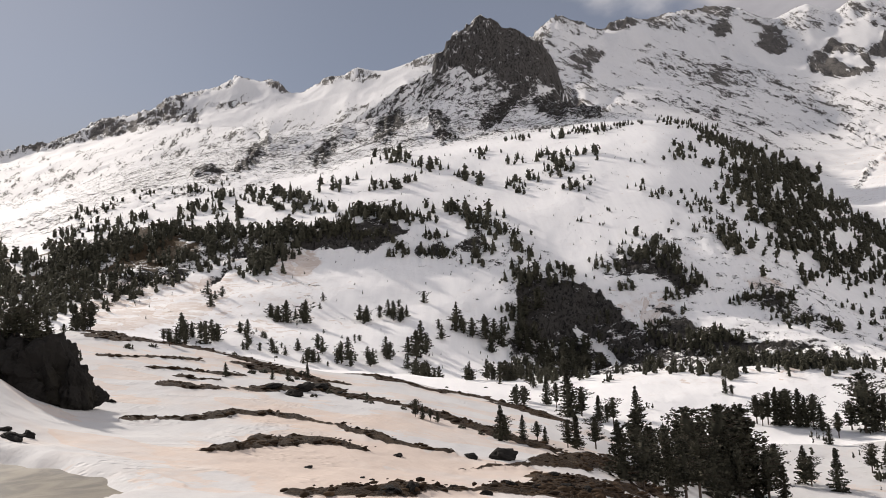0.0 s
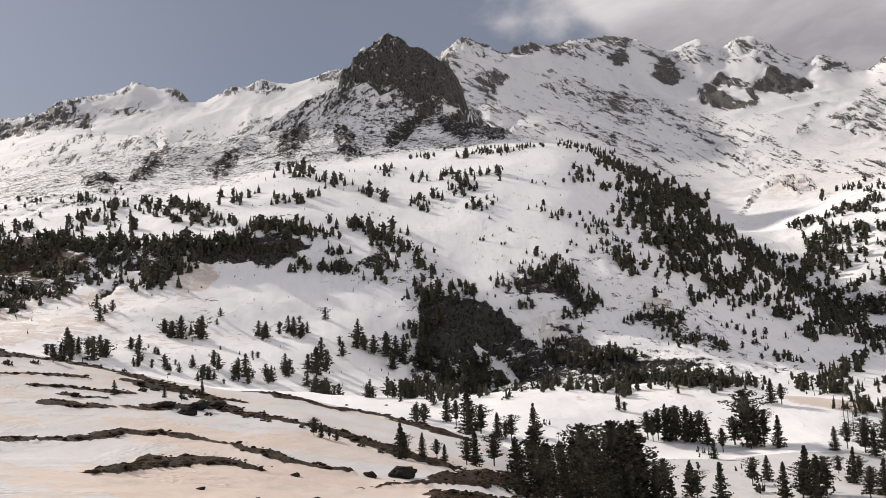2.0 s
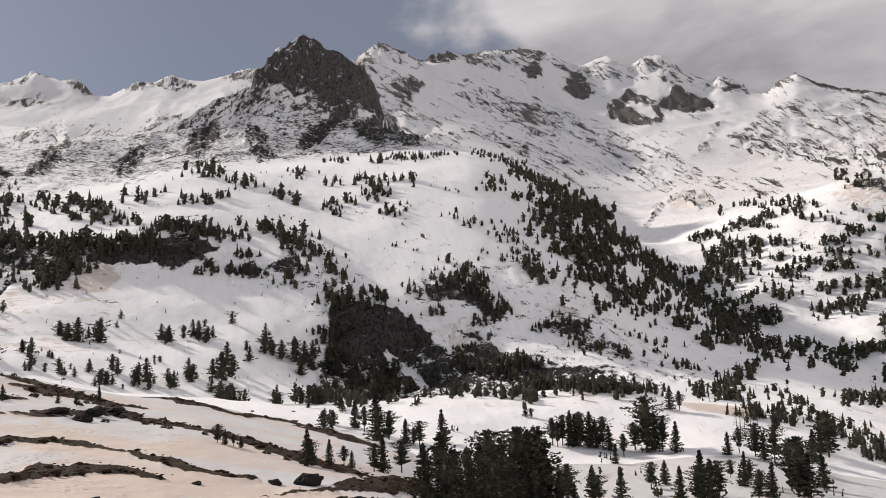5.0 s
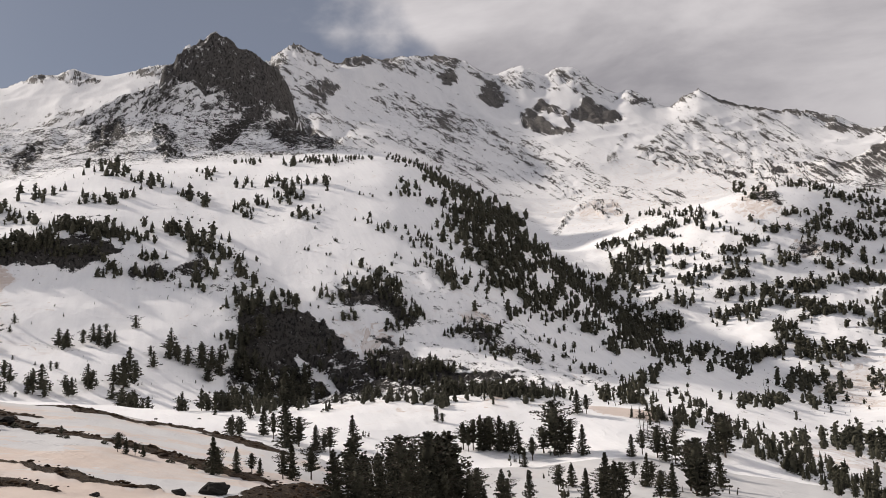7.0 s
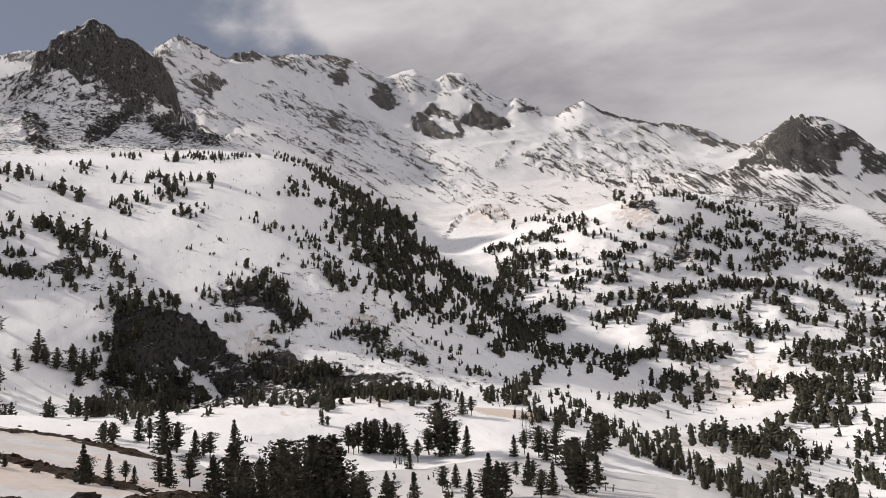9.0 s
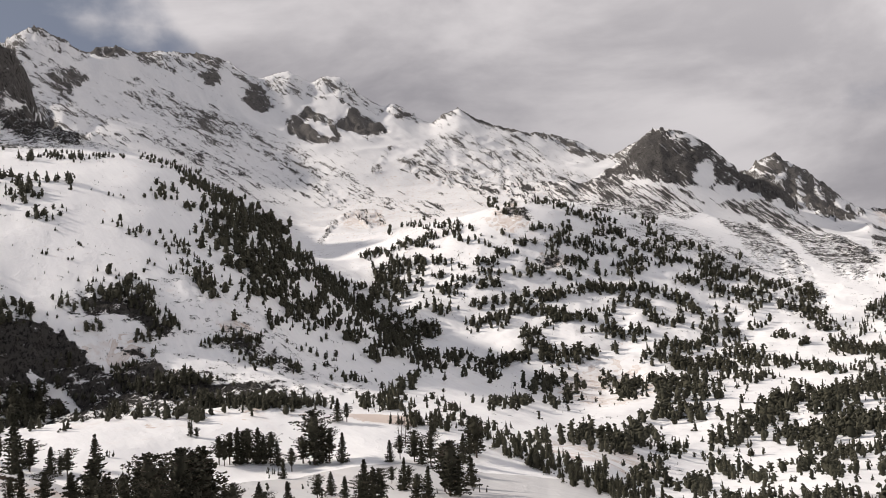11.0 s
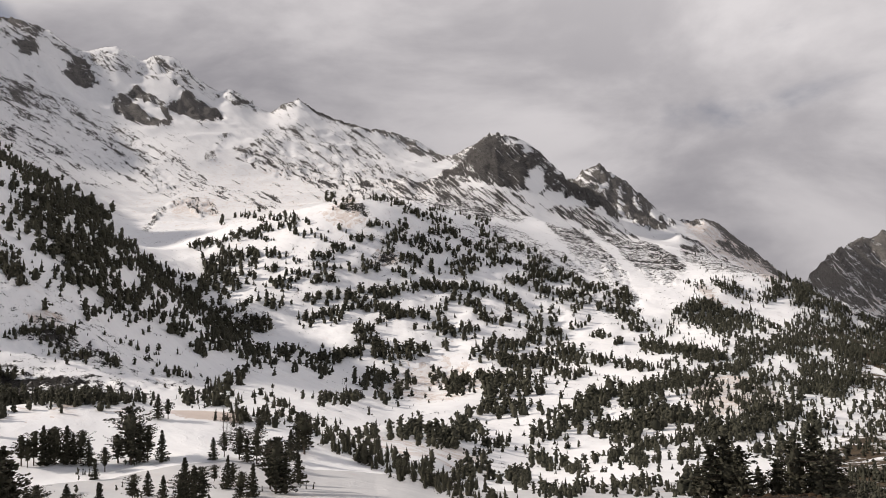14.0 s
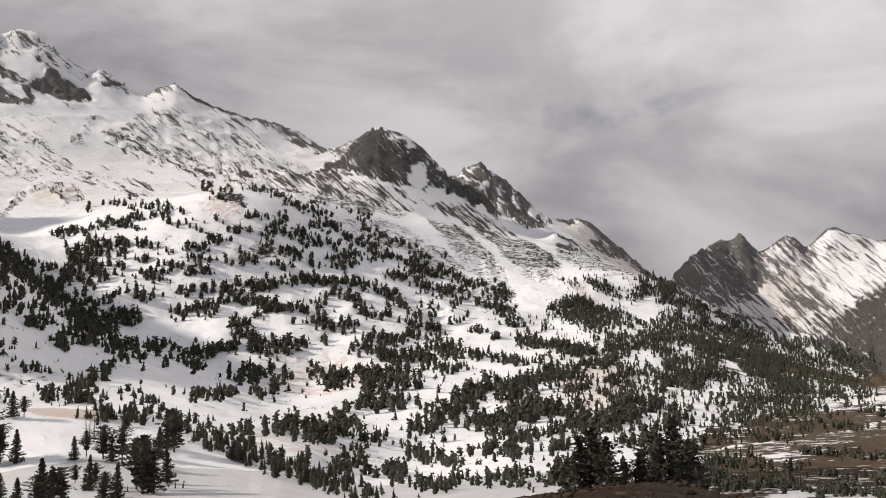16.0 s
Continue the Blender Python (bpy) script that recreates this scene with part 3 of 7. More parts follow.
BOULDERS = [
    (3.6, 61.8, 2.71),
    (1.6, 59.8, 1.27),
    (-4.2, 29.2, 1.07),
    (-2.7, 29.9, 0.85),
    (-2, 35.4, 0.55),
    (-1.4, 37.5, 0.43),
    (7.3, 51.6, 0.73),
    (-9.8, 43.3, 0.55),
    (-10.7, 91.3, 2.46),
    (-9.9, 97.7, 3.04),
    (-9, 102.5, 2.61),
    (-11.9, 93.6, 1.85),
    (-28.3, 46.6, 1.32),
    (-27.3, 48.6, 1.03),
    (-28.6, 48.8, 0.83),
    (-22.4, 77.1, 0.87),
    (-3.5, 56.1, 0.79),
    (8, 46.1, 0.91),
    (9.6, 46.9, 0.73),
    (4.3, 39.5, 0.73),
    (-6.1, 40.7, 0.29),
    (-5.4, 39.7, 0.25),
    (1.3, 37.1, 0.47),
    (2.5, 34.2, 0.58),
    (6, 40, 0.74),
    (0.1, 34.4, 0.49),
    (-7.5, 99.6, 0.99),
]
CRAG = (-26.2, 72.0)
CRAG_PINES = [
    (-27.6, 73, 3, 0.3),
    (-26.9, 72, 3.2, 0.1),
    (-28.1, 73.5, 2.8, 0.2),
    (-26.2, 73, 2.3, 0.2),
    (-28.6, 74, 2.6, 0),
    (-27.3, 74, 2.6, 0.4),
    (-25.3, 72, 1.1, 0.4),
    (-24.3, 69, 0.9, -1.5),
]
TURF_LOWER = [
    (-17.8, 68.9, -14.5, 74.5, 1.23),
    (-14.5, 74.5, -11.5, 74.6, 1.44),
    (-11.5, 74.6, -7.6, 68.3, 1.55),
    (-7.6, 68.3, -3.7, 61.4, 1.18),
    (-3.7, 61.4, -0.5, 60.6, 1.06),
    (-15.1, 48.9, -12.3, 58.6, 1.56),
    (-12.3, 58.6, -10, 59.6, 1),
    (-10, 59.6, -6.1, 56.1, 0.99),
    (-23, 111.4, -19.6, 115.2, 0.96),
    (-19.6, 115.2, -17, 119.3, 1.12),
    (-18.5, 92.4, -13.3, 92.9, 2.14),
    (-13.3, 92.9, -8.3, 103.3, 2.2),
    (-8.3, 103.3, -3.6, 94.4, 2.2),
    (-3.6, 94.4, 0.4, 87.3, 2.2),
    (0.4, 87.3, 4.3, 80.9, 2.2),
    (4.3, 80.9, 6.6, 75.8, 2.2),
    (-26.4, 370.9, -22.4, 132.2, 2.2),
]
TURF_UPPER = [
    (-22.4, 132.2, -17.7, 137.5, 2.2),
    (-17.7, 137.5, -14.4, 130.1, 2.2),
    (-14.4, 130.1, -11.4, 125.1, 2.2),
    (-11.4, 125.1, -8.7, 120.4, 2.2),
    (-13.7, 121.7, -9.1, 121.4, 2.2),
    (-9.1, 121.4, -7.5, 99.6, 2.2),
    (1, 53.2, 6.1, 60, 1.29),
    (6.1, 60, 12.3, 89.1, 2.05),
    (-4.2, 30.3, 2.1, 34.8, 2.2),
    (2.1, 34.8, 8, 46.1, 2.2),
    (8, 46.1, 14.1, 75.4, 2.2),
    (-5.9, 149.5, -1.2, 137.3, 2.2),
    (-1.2, 137.3, 2.4, 145, 2.2),
    (2.4, 145, 7.5, 122.9, 2.2),
    (-21.5, 65.4, -18.9, 68.6, 0.57),
    (-19.9, 105.8, -14.4, 108.5, 0.95),
    (-18.1, 99.7, -15.9, 98.9, 0.95),
]
NEAR_LISTS = [NEAR_PINES_A, NEAR_PINES_B, NEAR_PINES_C, NEAR_PINES_D]
# bare rock and dust, outlined by bearing and angle of height
ROCK_FACES_A = [
    (0.36, [(-30.78, 6.56), (-24.73, 9.31), (-18.71, 11.33), (-11.79, 13.35), (-8.6, 12.95), (-11.86, 10.21), (-16.87, 9.44), (-22.32, 7.76), (-27.03, 6.61), (-30.77, 5.52)]),
    (0.61, [(-30.84, 11.87), (-27.06, 12.61), (-25.07, 13.38), (-23.35, 14.42), (-20.87, 14.52), (-18.66, 15.85), (-16.33, 15.08), (-17.17, 14.56), (-20.51, 13.79), (-24.04, 12.78), (-27.06, 12), (-30.83, 10.73)]),
    (0.3, [(-30.83, 10.55), (-24.05, 12.34), (-17.56, 13.9), (-11.78, 13.43), (-18.71, 11.41), (-25.73, 9.36), (-30.79, 7.43)]),
    (0.6, [(-20.83, 14.82), (-19.88, 15.19), (-18.98, 15.84), (-18.09, 16.21), (-17.23, 15.4), (-16.37, 14.71), (-16.6, 14.26), (-17.89, 14.3), (-19.04, 14.14), (-20.01, 13.88), (-20.81, 13.64)]),
]
ROCK_FACES_B = [
    (0.5, [(-18.09, 16.21), (-15.88, 16.77), (-14.63, 17.34), (-14.13, 17.71), (-13.91, 17.44), (-14.83, 16.78), (-15.88, 16.41), (-16.63, 15.99), (-17.75, 15.89)]),
    (0.45, [(-16.55, 15.56), (-15.53, 16.08), (-13.04, 15.89), (-12.75, 15.69), (-15.17, 15.45)]),
    (0.68, [(-12.14, 17.28), (-11.66, 17.46), (-11.03, 16.98), (-10.4, 16.46), (-11.22, 16.6), (-11.88, 17)]),
    (0.52, [(-9.34, 16.63), (-8.39, 17.28), (-7.43, 17.74), (-6.46, 17.86), (-5.47, 18.35), (-4.61, 18.12), (-3.33, 17.85), (-3.9, 17.61), (-5.48, 17.33), (-7.04, 17.34), (-8.58, 16.97)]),
    (0.5, [(-2.69, 18.02), (-1.47, 18.62), (-0.56, 19.05), (0.38, 19.14), (0.24, 18.29), (-0.87, 18.17)]),
    (0.28, [(-13.03, 14.04), (-10.1, 15.01), (-5.89, 15.79), (-5.11, 15.66), (-8.97, 14.23), (-11.75, 13.51)]),
]
ROCK_FACES_C = [
    (0.3, [(-25.24, 10.38), (-20.76, 11.74), (-17.53, 12.85), (-14.09, 13.54), (-11.86, 13.5), (-16.5, 11.83), (-20.73, 10.4), (-25.19, 9.03)]),
    (0.27, [(-16.87, 14.16), (-10.47, 15.11), (-9.16, 14.79), (-14.09, 13.54), (-17.53, 12.85)]),
    (0.37, [(0.24, 18.22), (-2.71, 16.87), (-5.1, 15.77), (-7.44, 14.66), (-9.72, 14.05), (-11.94, 13.42), (-14.08, 12.65), (-16.5, 11.83), (-18.82, 10.97), (-21.96, 10.08), (-27.12, 8.25), (-27.08, 7.26), (-20.7, 9.2), (-16.47, 10.1), (-12.28, 10.4), (-7.46, 11.12), (-4.74, 12.72), (-1.95, 13.92), (1.32, 15.57)]),
]
ROCK_FACES_D = [
    (0.37, [(0.23, 18.06), (1.6, 18.38), (3.02, 17.72), (5.49, 16.98), (9.5, 16.19), (10.81, 14.55), (11.59, 13.56), (5.37, 13.22), (1.25, 12.73), (-3.96, 12.33), (-7.46, 11.04), (-9.35, 11.16), (-6.68, 13.84), (-4.71, 15.63), (-2.71, 16.83)]),
    (0.68, [(-11.72, 13.58), (-12.22, 12.81), (-12.79, 11.81), (-13.54, 11.18), (-14.49, 10.92), (-13.9, 11.84), (-13.19, 12.62), (-12.52, 13.21)]),
    (0.63, [(-17.5, 11.3), (-15.05, 11.27), (-15.25, 10.3), (-17.36, 10.58)]),
    (0.63, [(-8.97, 12.32), (-7.26, 13.6), (-6.99, 13.14), (-7.76, 11.96), (-8.79, 11.17)]),
    (0.6, [(-4.54, 12.99), (-3.93, 14.75), (-2.73, 15.36), (-1.95, 14.39), (-3.15, 13.59), (-3.56, 12.81)]),
    (0.6, [(-0.4, 14.99), (0.5, 15.38), (1.29, 14.39), (0.85, 12.81), (-0.15, 13.21)]),
]
ROCK_FACES_E = [
    (0.61, [(2.92, 14.06), (5.04, 15.73), (6.31, 16.69), (7.13, 16.27), (5.42, 14.73), (3.73, 13.65)]),
    (0.64, [(0.15, 17.99), (0.5, 19.06), (1.09, 19.72), (1.65, 20.29), (2.49, 20.87), (3.55, 21.58), (4.56, 21.54), (5.2, 20.66), (6.04, 20.72), (7.07, 20.16), (7.86, 19.99), (8.49, 19.04), (8.96, 18.17), (9.33, 17.06), (9.58, 16.11), (8.38, 16.35), (7.24, 16.98), (6.39, 16.61), (5.57, 16.86), (4.68, 17.66), (3.86, 17.9), (3.1, 17.52), (2.41, 17.99), (1.59, 18.22), (0.98, 18.45)]),
    (0.66, [(7.44, 15.55), (9.63, 16.34), (11.33, 15.08), (12.51, 13.79), (9.53, 13.81), (7.48, 14.44)]),
    (0.37, [(9.28, 17.77), (11, 17.07), (13.74, 15.27), (16.21, 13.84), (15.29, 13.51), (12.63, 13.74), (10.91, 14.94), (9.63, 16.18)]),
]
ROCK_FACES_F = [
    (0.52, [(7.59, 19.46), (8.04, 20.29), (8.82, 20.87), (9.67, 21.07), (10.49, 20.58), (11.89, 19.93), (12.79, 19.61), (12.52, 19.17), (9.77, 19.46), (8.61, 19.88)]),
    (0.35, [(8.31, 19.82), (12.27, 19.18), (12.71, 17.99), (11, 17.07), (9.67, 17.28), (8.89, 18.56)]),
    (0.68, [(10.23, 18.43), (11.34, 18.92), (12.72, 18.23), (11.85, 17.42), (11.58, 16.96), (10.34, 17.25)]),
    (0.68, [(12.39, 19.77), (13.56, 20.32), (14.56, 20.29), (15.14, 20.02), (14.21, 19.48), (12.97, 19.55)]),
    (0.46, [(14.84, 20.02), (17.57, 20.32), (19.25, 20.29), (21.18, 20.08), (22.26, 19.65), (23.49, 18.98), (24.32, 18.79), (25.93, 19.39), (26.91, 19.18), (27.71, 18.51), (26.84, 17.56), (25.22, 17.57), (23.46, 18.28), (21.81, 18.97), (20.05, 19.03), (17.54, 19.01), (15.87, 19.41)]),
]
ROCK_FACES_G = [
    (0.86, [(19.46, 18.89), (20.9, 19.16), (21.54, 18.44), (20.69, 18.08), (19.79, 18.45)]),
    (0.86, [(22.88, 18.39), (23.59, 18.47), (24.21, 18.33), (24.95, 16.88), (23.82, 16.7), (22.91, 16.98), (23.02, 17.6)]),
    (0.5, [(27.1, 17.77), (27.63, 18.51), (28.64, 19.02), (30.02, 18.87), (30.88, 18.26), (31.65, 17.58), (32.96, 16.62), (32.54, 16.27), (31.14, 17.01), (30.48, 16.83), (29.63, 17.6), (28.51, 17.37)]),
    (0.88, [(29.36, 15.47), (29.72, 16.27), (30.96, 16.72), (32.13, 16.08), (33.2, 15.29), (32.7, 14.86), (31.42, 14.85), (30.24, 15.21)]),
    (0.88, [(25.69, 15.9), (27.26, 16.95), (28.35, 16.52), (29.13, 15.84), (29.74, 15.02), (29.51, 14.4), (28.57, 14.27), (27.28, 14.55), (26.15, 15.16)]),
]
ROCK_FACES_H = [
    (-0.1, [(27.11, 16.21), (28.04, 16), (29.18, 15.13), (28.92, 14.76), (28, 15.29)]),
    (0.58, [(32.8, 16.71), (33.55, 17.14), (34.01, 17.06), (35.06, 16.19), (35.8, 15.65), (34.25, 15.77)]),
    (0.31, [(12.52, 17.38), (16.67, 17.77), (20.82, 16.9), (24.92, 15.15), (28.94, 13.65), (32.39, 10.73), (37.71, 9.73), (36.52, 8.78), (32.34, 9.94), (29.15, 9.66), (23.08, 10.35), (19.44, 12.56), (16.18, 14.15), (13.32, 16.02)]),
    (0.44, [(23.24, 14.67), (24.97, 14.43), (28.23, 12.27), (30.15, 10.4), (29, 9.83), (26.82, 11.79), (24.44, 13.5)]),
    (0.42, [(16.24, 17.19), (19.15, 16.94), (20.8, 16.11), (23.68, 15.41), (25.1, 14.55), (23.25, 14.83), (19.95, 15.54), (16.64, 16.6)]),
    (0.3, [(29.8, 14.66), (31.35, 13.48), (30.92, 13), (28.94, 13.65)]),
]
ROCK_FACES_I = [
    (0.42, [(31.91, 12.1), (32.46, 13.4), (33.3, 14.27), (34.93, 14.12), (33.44, 13.94), (32.75, 13.06), (32.46, 12.06)]),
    (0.4, [(36.06, 14.64), (41.02, 14.64), (46.09, 11.82), (50.61, 9.79), (45.97, 9.85), (40, 10.84), (33.89, 12.33)]),
    (0.45, [(33.72, 13.38), (38.27, 12.57), (41.47, 11.1), (45.25, 10.31), (47.17, 9.36), (43.82, 9.54), (39.62, 10.53), (35.17, 11.69)]),
    (0.52, [(30.26, 9.44), (31.94, 9.65), (32.76, 8.92), (31.69, 8.08), (30.94, 8.76)]),
    (0.45, [(27.51, 7.25), (29.13, 9.18), (30.36, 9.75), (31.3, 9.61), (29.35, 8.69), (28.15, 7.14)]),
    (0.5, [(36.44, 15.78), (37.38, 16.36), (38.44, 16.62), (39.24, 16.18), (40.33, 15.56), (39.02, 15.8), (37.77, 15.79)]),
]
ROCK_FACES_J = [
    (0.6, [(43.79, 14.68), (45.45, 14.31), (46.99, 13.47), (49.48, 12.22), (48.47, 12.08), (46.18, 13.15), (44.62, 13.83)]),
    (0.3, [(40.63, 15.18), (43.03, 14.22), (46.09, 11.82), (45.28, 11.48), (42.58, 13.35)]),
    (0.6, [(48.24, 12.51), (49.72, 12.54), (50.74, 13.21), (51.84, 13.88), (51.31, 13.03), (50.03, 12.04)]),
    (0.45, [(46.69, 10.64), (50.78, 10.16), (53.41, 9.56), (54.56, 8.13), (51.1, 7.97), (47.86, 8.9), (45.43, 9.78)]),
    (0.5, [(47.69, 10), (49.56, 10.33), (51.21, 10.67), (49.58, 11.02), (47.52, 10.81)]),
    (0.5, [(51.56, 9.24), (53.4, 9.48), (54.38, 8.62), (52.14, 8.49)]),
    (0.42, [(49.17, 10.34), (51.63, 10.3), (54.49, 9.62), (55.68, 8.17), (54.03, 7.61), (51.59, 8.28), (49.15, 9.13)]),
]
ROCK_FACES_K = [
    (0.54, [(50.98, 8.7), (52.42, 9.07), (53.24, 8.77), (52, 8.27), (51.37, 7.68)]),
    (0.46, [(55.89, 8.37), (57.33, 8.72), (58.94, 8.46), (61.3, 6.95), (63.61, 5.45), (65.48, 3.59), (64.65, 2.44), (62.73, 3.3), (60.45, 5.78), (58.1, 7.48)]),
    (0.43, [(55.66, 7.56), (58.08, 7.08), (59.65, 5.81), (61.17, 3.75), (62.29, 2.11), (62.63, 0.91), (61.06, 0.95), (59.16, 3.41), (56.84, 6.31)]),
    (0.5, [(58.51, 7.67), (60.11, 7.2), (61.65, 5.74), (60.85, 5.77), (59.29, 6.95)]),
    (0.5, [(58.66, 6.25), (59.85, 5.8), (61.19, 4.15), (61.93, 2.92), (60.76, 3.36), (59.42, 5.01)]),
    (0.55, [(62.44, 5.7), (63.61, 5.49), (64.76, 4.81), (65.79, 3.66), (64.52, 3.95), (63.19, 4.71)]),
]
ROCK_FACES_L = [
    (0.36, [(65.18, 5.58), (67.08, 5.1), (68.92, 4.03), (71.09, 3.16), (69.97, 2.82), (67.01, 3.53), (65.13, 4.4)]),
    (0.33, [(49.12, 7.72), (53.21, 7.63), (57.22, 5.49), (61.09, 1.75), (62.57, -0.67), (59.47, 1), (55.16, 4.34), (51.54, 6.05)]),
    (0.74, [(47.77, 10.92), (50.04, 12.12), (51.32, 13.35), (52.17, 14.02), (52.79, 14.07), (54.21, 13.75), (55.2, 13.13), (56.63, 11.77), (58.14, 10.08), (59.52, 9.4), (59.88, 8.7), (57.63, 9.48), (56.53, 9.95), (55.71, 9.56), (55.05, 10.03), (53.63, 10.07), (52.02, 10.35), (50.89, 10.96), (49.58, 11.06)]),
    (-0.1, [(54.7, 10.29), (55.32, 11.46), (55.8, 11.43), (56.22, 10.13), (55.64, 9.64)]),
    (-0.05, [(53.39, 13.72), (54.61, 13.49), (55.57, 12.4), (55.16, 12.42), (54.11, 13.28)]),
]
ROCK_FACES_M = [
    (0.86, [(58.41, 10.78), (59.08, 11.33), (59.95, 11.5), (60.86, 10.92), (62.04, 9.96), (63.47, 8.37), (64.41, 7.6), (65.25, 6.76), (63.67, 6.64), (62.18, 7.17), (61.07, 7.91), (60.35, 8.91), (59.43, 9.92)]),
    (0.82, [(57.38, 10.33), (58.6, 10.28), (59.8, 9.83), (61.34, 7.95), (61.72, 7.42), (60.92, 7.53), (58.95, 8.74), (57.55, 9.44)]),
    (0, [(58.95, 10.83), (59.29, 11.37), (59.86, 11.42), (59.52, 10.88)]),
    (0.25, [(60.39, 10.52), (60.72, 10.66), (60.53, 9.79), (60.11, 9.41), (59.95, 9.58)]),
    (0.25, [(61.41, 9.83), (61.65, 9.82), (61.52, 8.55), (61.64, 7.58), (61.36, 7.59), (61.33, 8.75)]),
    (0.25, [(62.2, 9.51), (62.44, 9.42), (62.48, 8.58), (62.85, 7.92), (62.53, 7.94), (62.17, 8.67)]),
]
ROCK_FACES_N = [
    (0.2, [(63.41, 8.13), (63.96, 7.87), (63.77, 7.24), (63.39, 7.58)]),
    (0.1, [(64.87, 7.18), (66.43, 7.42), (67.94, 6.94), (69.56, 5.44), (71.14, 3.89), (72.53, 2.91), (71.44, 2.76), (68.91, 3.84), (66.33, 5.33)]),
    (0.63, [(65.17, 7.01), (65.88, 7.33), (66.87, 7), (67.01, 6.6), (65.93, 6.65)]),
    (0.6, [(67.48, 5.47), (68.25, 5.51), (69.54, 5.05), (69.77, 4.5), (68.94, 4.31), (67.91, 4.9)]),
    (0.34, [(67.63, 6.8), (68.23, 6.68), (69.59, 5.36), (71.2, 3.81), (70.83, 3.75), (69.14, 5.23)]),
    (0.5, [(65.22, 6.45), (65.69, 6.43), (67.1, 5.33), (68.21, 4.81), (67.45, 4.84), (65.96, 5.62)]),
    (0.58, [(40.83, 8.91), (42.15, 9.85), (43.04, 9.19), (43.51, 8.38), (42.29, 8.64)]),
]
ROCK_FACES_O = [
    (0.66, [(43.27, 5.67), (45.11, 5.74), (45.49, 5), (44.07, 5.04)]),
    (0.46, [(80.79, 4.89), (84.17, 5.57), (87.93, 5.44), (87.39, -2.19), (82.03, -2.15), (80.5, 0.07)]),
    (0.55, [(72.81, 2.62), (74.63, 4.48), (77.67, 5.46), (82.12, 4.43), (82.08, -1.43), (76.95, -0.97), (74.15, 1.02)]),
    (0.74, [(72.82, 2.77), (74.63, 4.48), (76.21, 5.17), (77, 5.04), (77.69, 5.73), (78.47, 4.58), (79.07, 4.01), (79.33, 2.35), (78.49, 1.18), (77.46, 0.61), (75.68, 0.81), (74.25, 1.63)]),
    (0.58, [(78.67, 4.34), (80.55, 5.35), (81.21, 5.08), (82.1, 4.06), (81.71, 3.35), (80.55, 3.26), (79.54, 3.54)]),
    (0.45, [(75.67, 0.74), (77.46, 0.53), (78.48, 1.1), (81.17, 0.05), (81.75, -1.42), (79.72, -1.39), (77.67, -0.79)]),
]
ROCK_FACES_P = [
    (0.3, [(78.14, 1.27), (79.42, 2.16), (80.5, 0.07), (79.47, -1.02), (78.6, 0.12)]),
    (0.3, [(81.83, 5.19), (83.2, 5.64), (84.14, 5.1), (83.46, 4.71)]),
    (0.42, [(81.71, 3.35), (86.17, 3.1), (86.05, 1.33), (83.85, 0.7), (81.93, 1.5)]),
    (0.58, [(84.09, 4.3), (85.39, 4.58), (85.97, 3.82), (84.7, 3.83)]),
    (0.78, [(81.7, -2.15), (83.12, -0.54), (84.83, 1.02), (86.08, 1.75), (88.92, 2.59), (88.38, -4.9), (85.64, -4.62), (83.57, -3.59)]),
    (0.27, [(10.75, 3.86), (18.84, 5.7), (24.42, 2.5), (28.25, -1.01), (32.77, -3.43), (24.2, -3.27), (13.83, -2.97)]),
    (0.63, [(4.57, -1.28), (13.86, -1.39), (20.25, -1.98), (26.2, -2.76), (28.53, -3.52), (28.45, -5.1), (4.58, -4.32)]),
]
ROCK_FACES_Q = [
    (0.82, [(5.39, 2.18), (6.07, 2.95), (8.39, 3.03), (10.42, 2.27), (11.59, 1.05), (12.76, -0.25), (14.33, -1.65), (16.04, -3.67), (11.85, -3.75), (9.92, -1.82), (9.14, -1.05), (7.6, -1.66), (5.32, -0.81)]),
    (-0.3, [(9.22, -0.62), (10.12, -1.27), (11.48, -2.34), (12.48, -3.39), (11.78, -3.36), (10.38, -2.3), (9.53, -1.49)]),
    (0.78, [(12.26, 3.99), (13.95, 4.48), (15.96, 3.99), (16.5, 2.93), (18.09, 1.6), (17.19, 1.22), (15.52, 2.31), (13.93, 2.75), (12.57, 2.7)]),
    (0.66, [(14.49, 0.65), (15.89, 0.53), (16.28, 0.04), (14.88, 0.08)]),
    (0.78, [(13.86, -1.2), (16.27, -0.35), (19.45, -1.64), (24.23, -2.56), (24.2, -3.35), (14.22, -3.68)]),
    (0.6, [(19.84, 0.74), (22.36, 1.15), (24.41, 0.21), (26.81, -1.44), (25.45, -1.88), (22.7, -0.54)]),
]
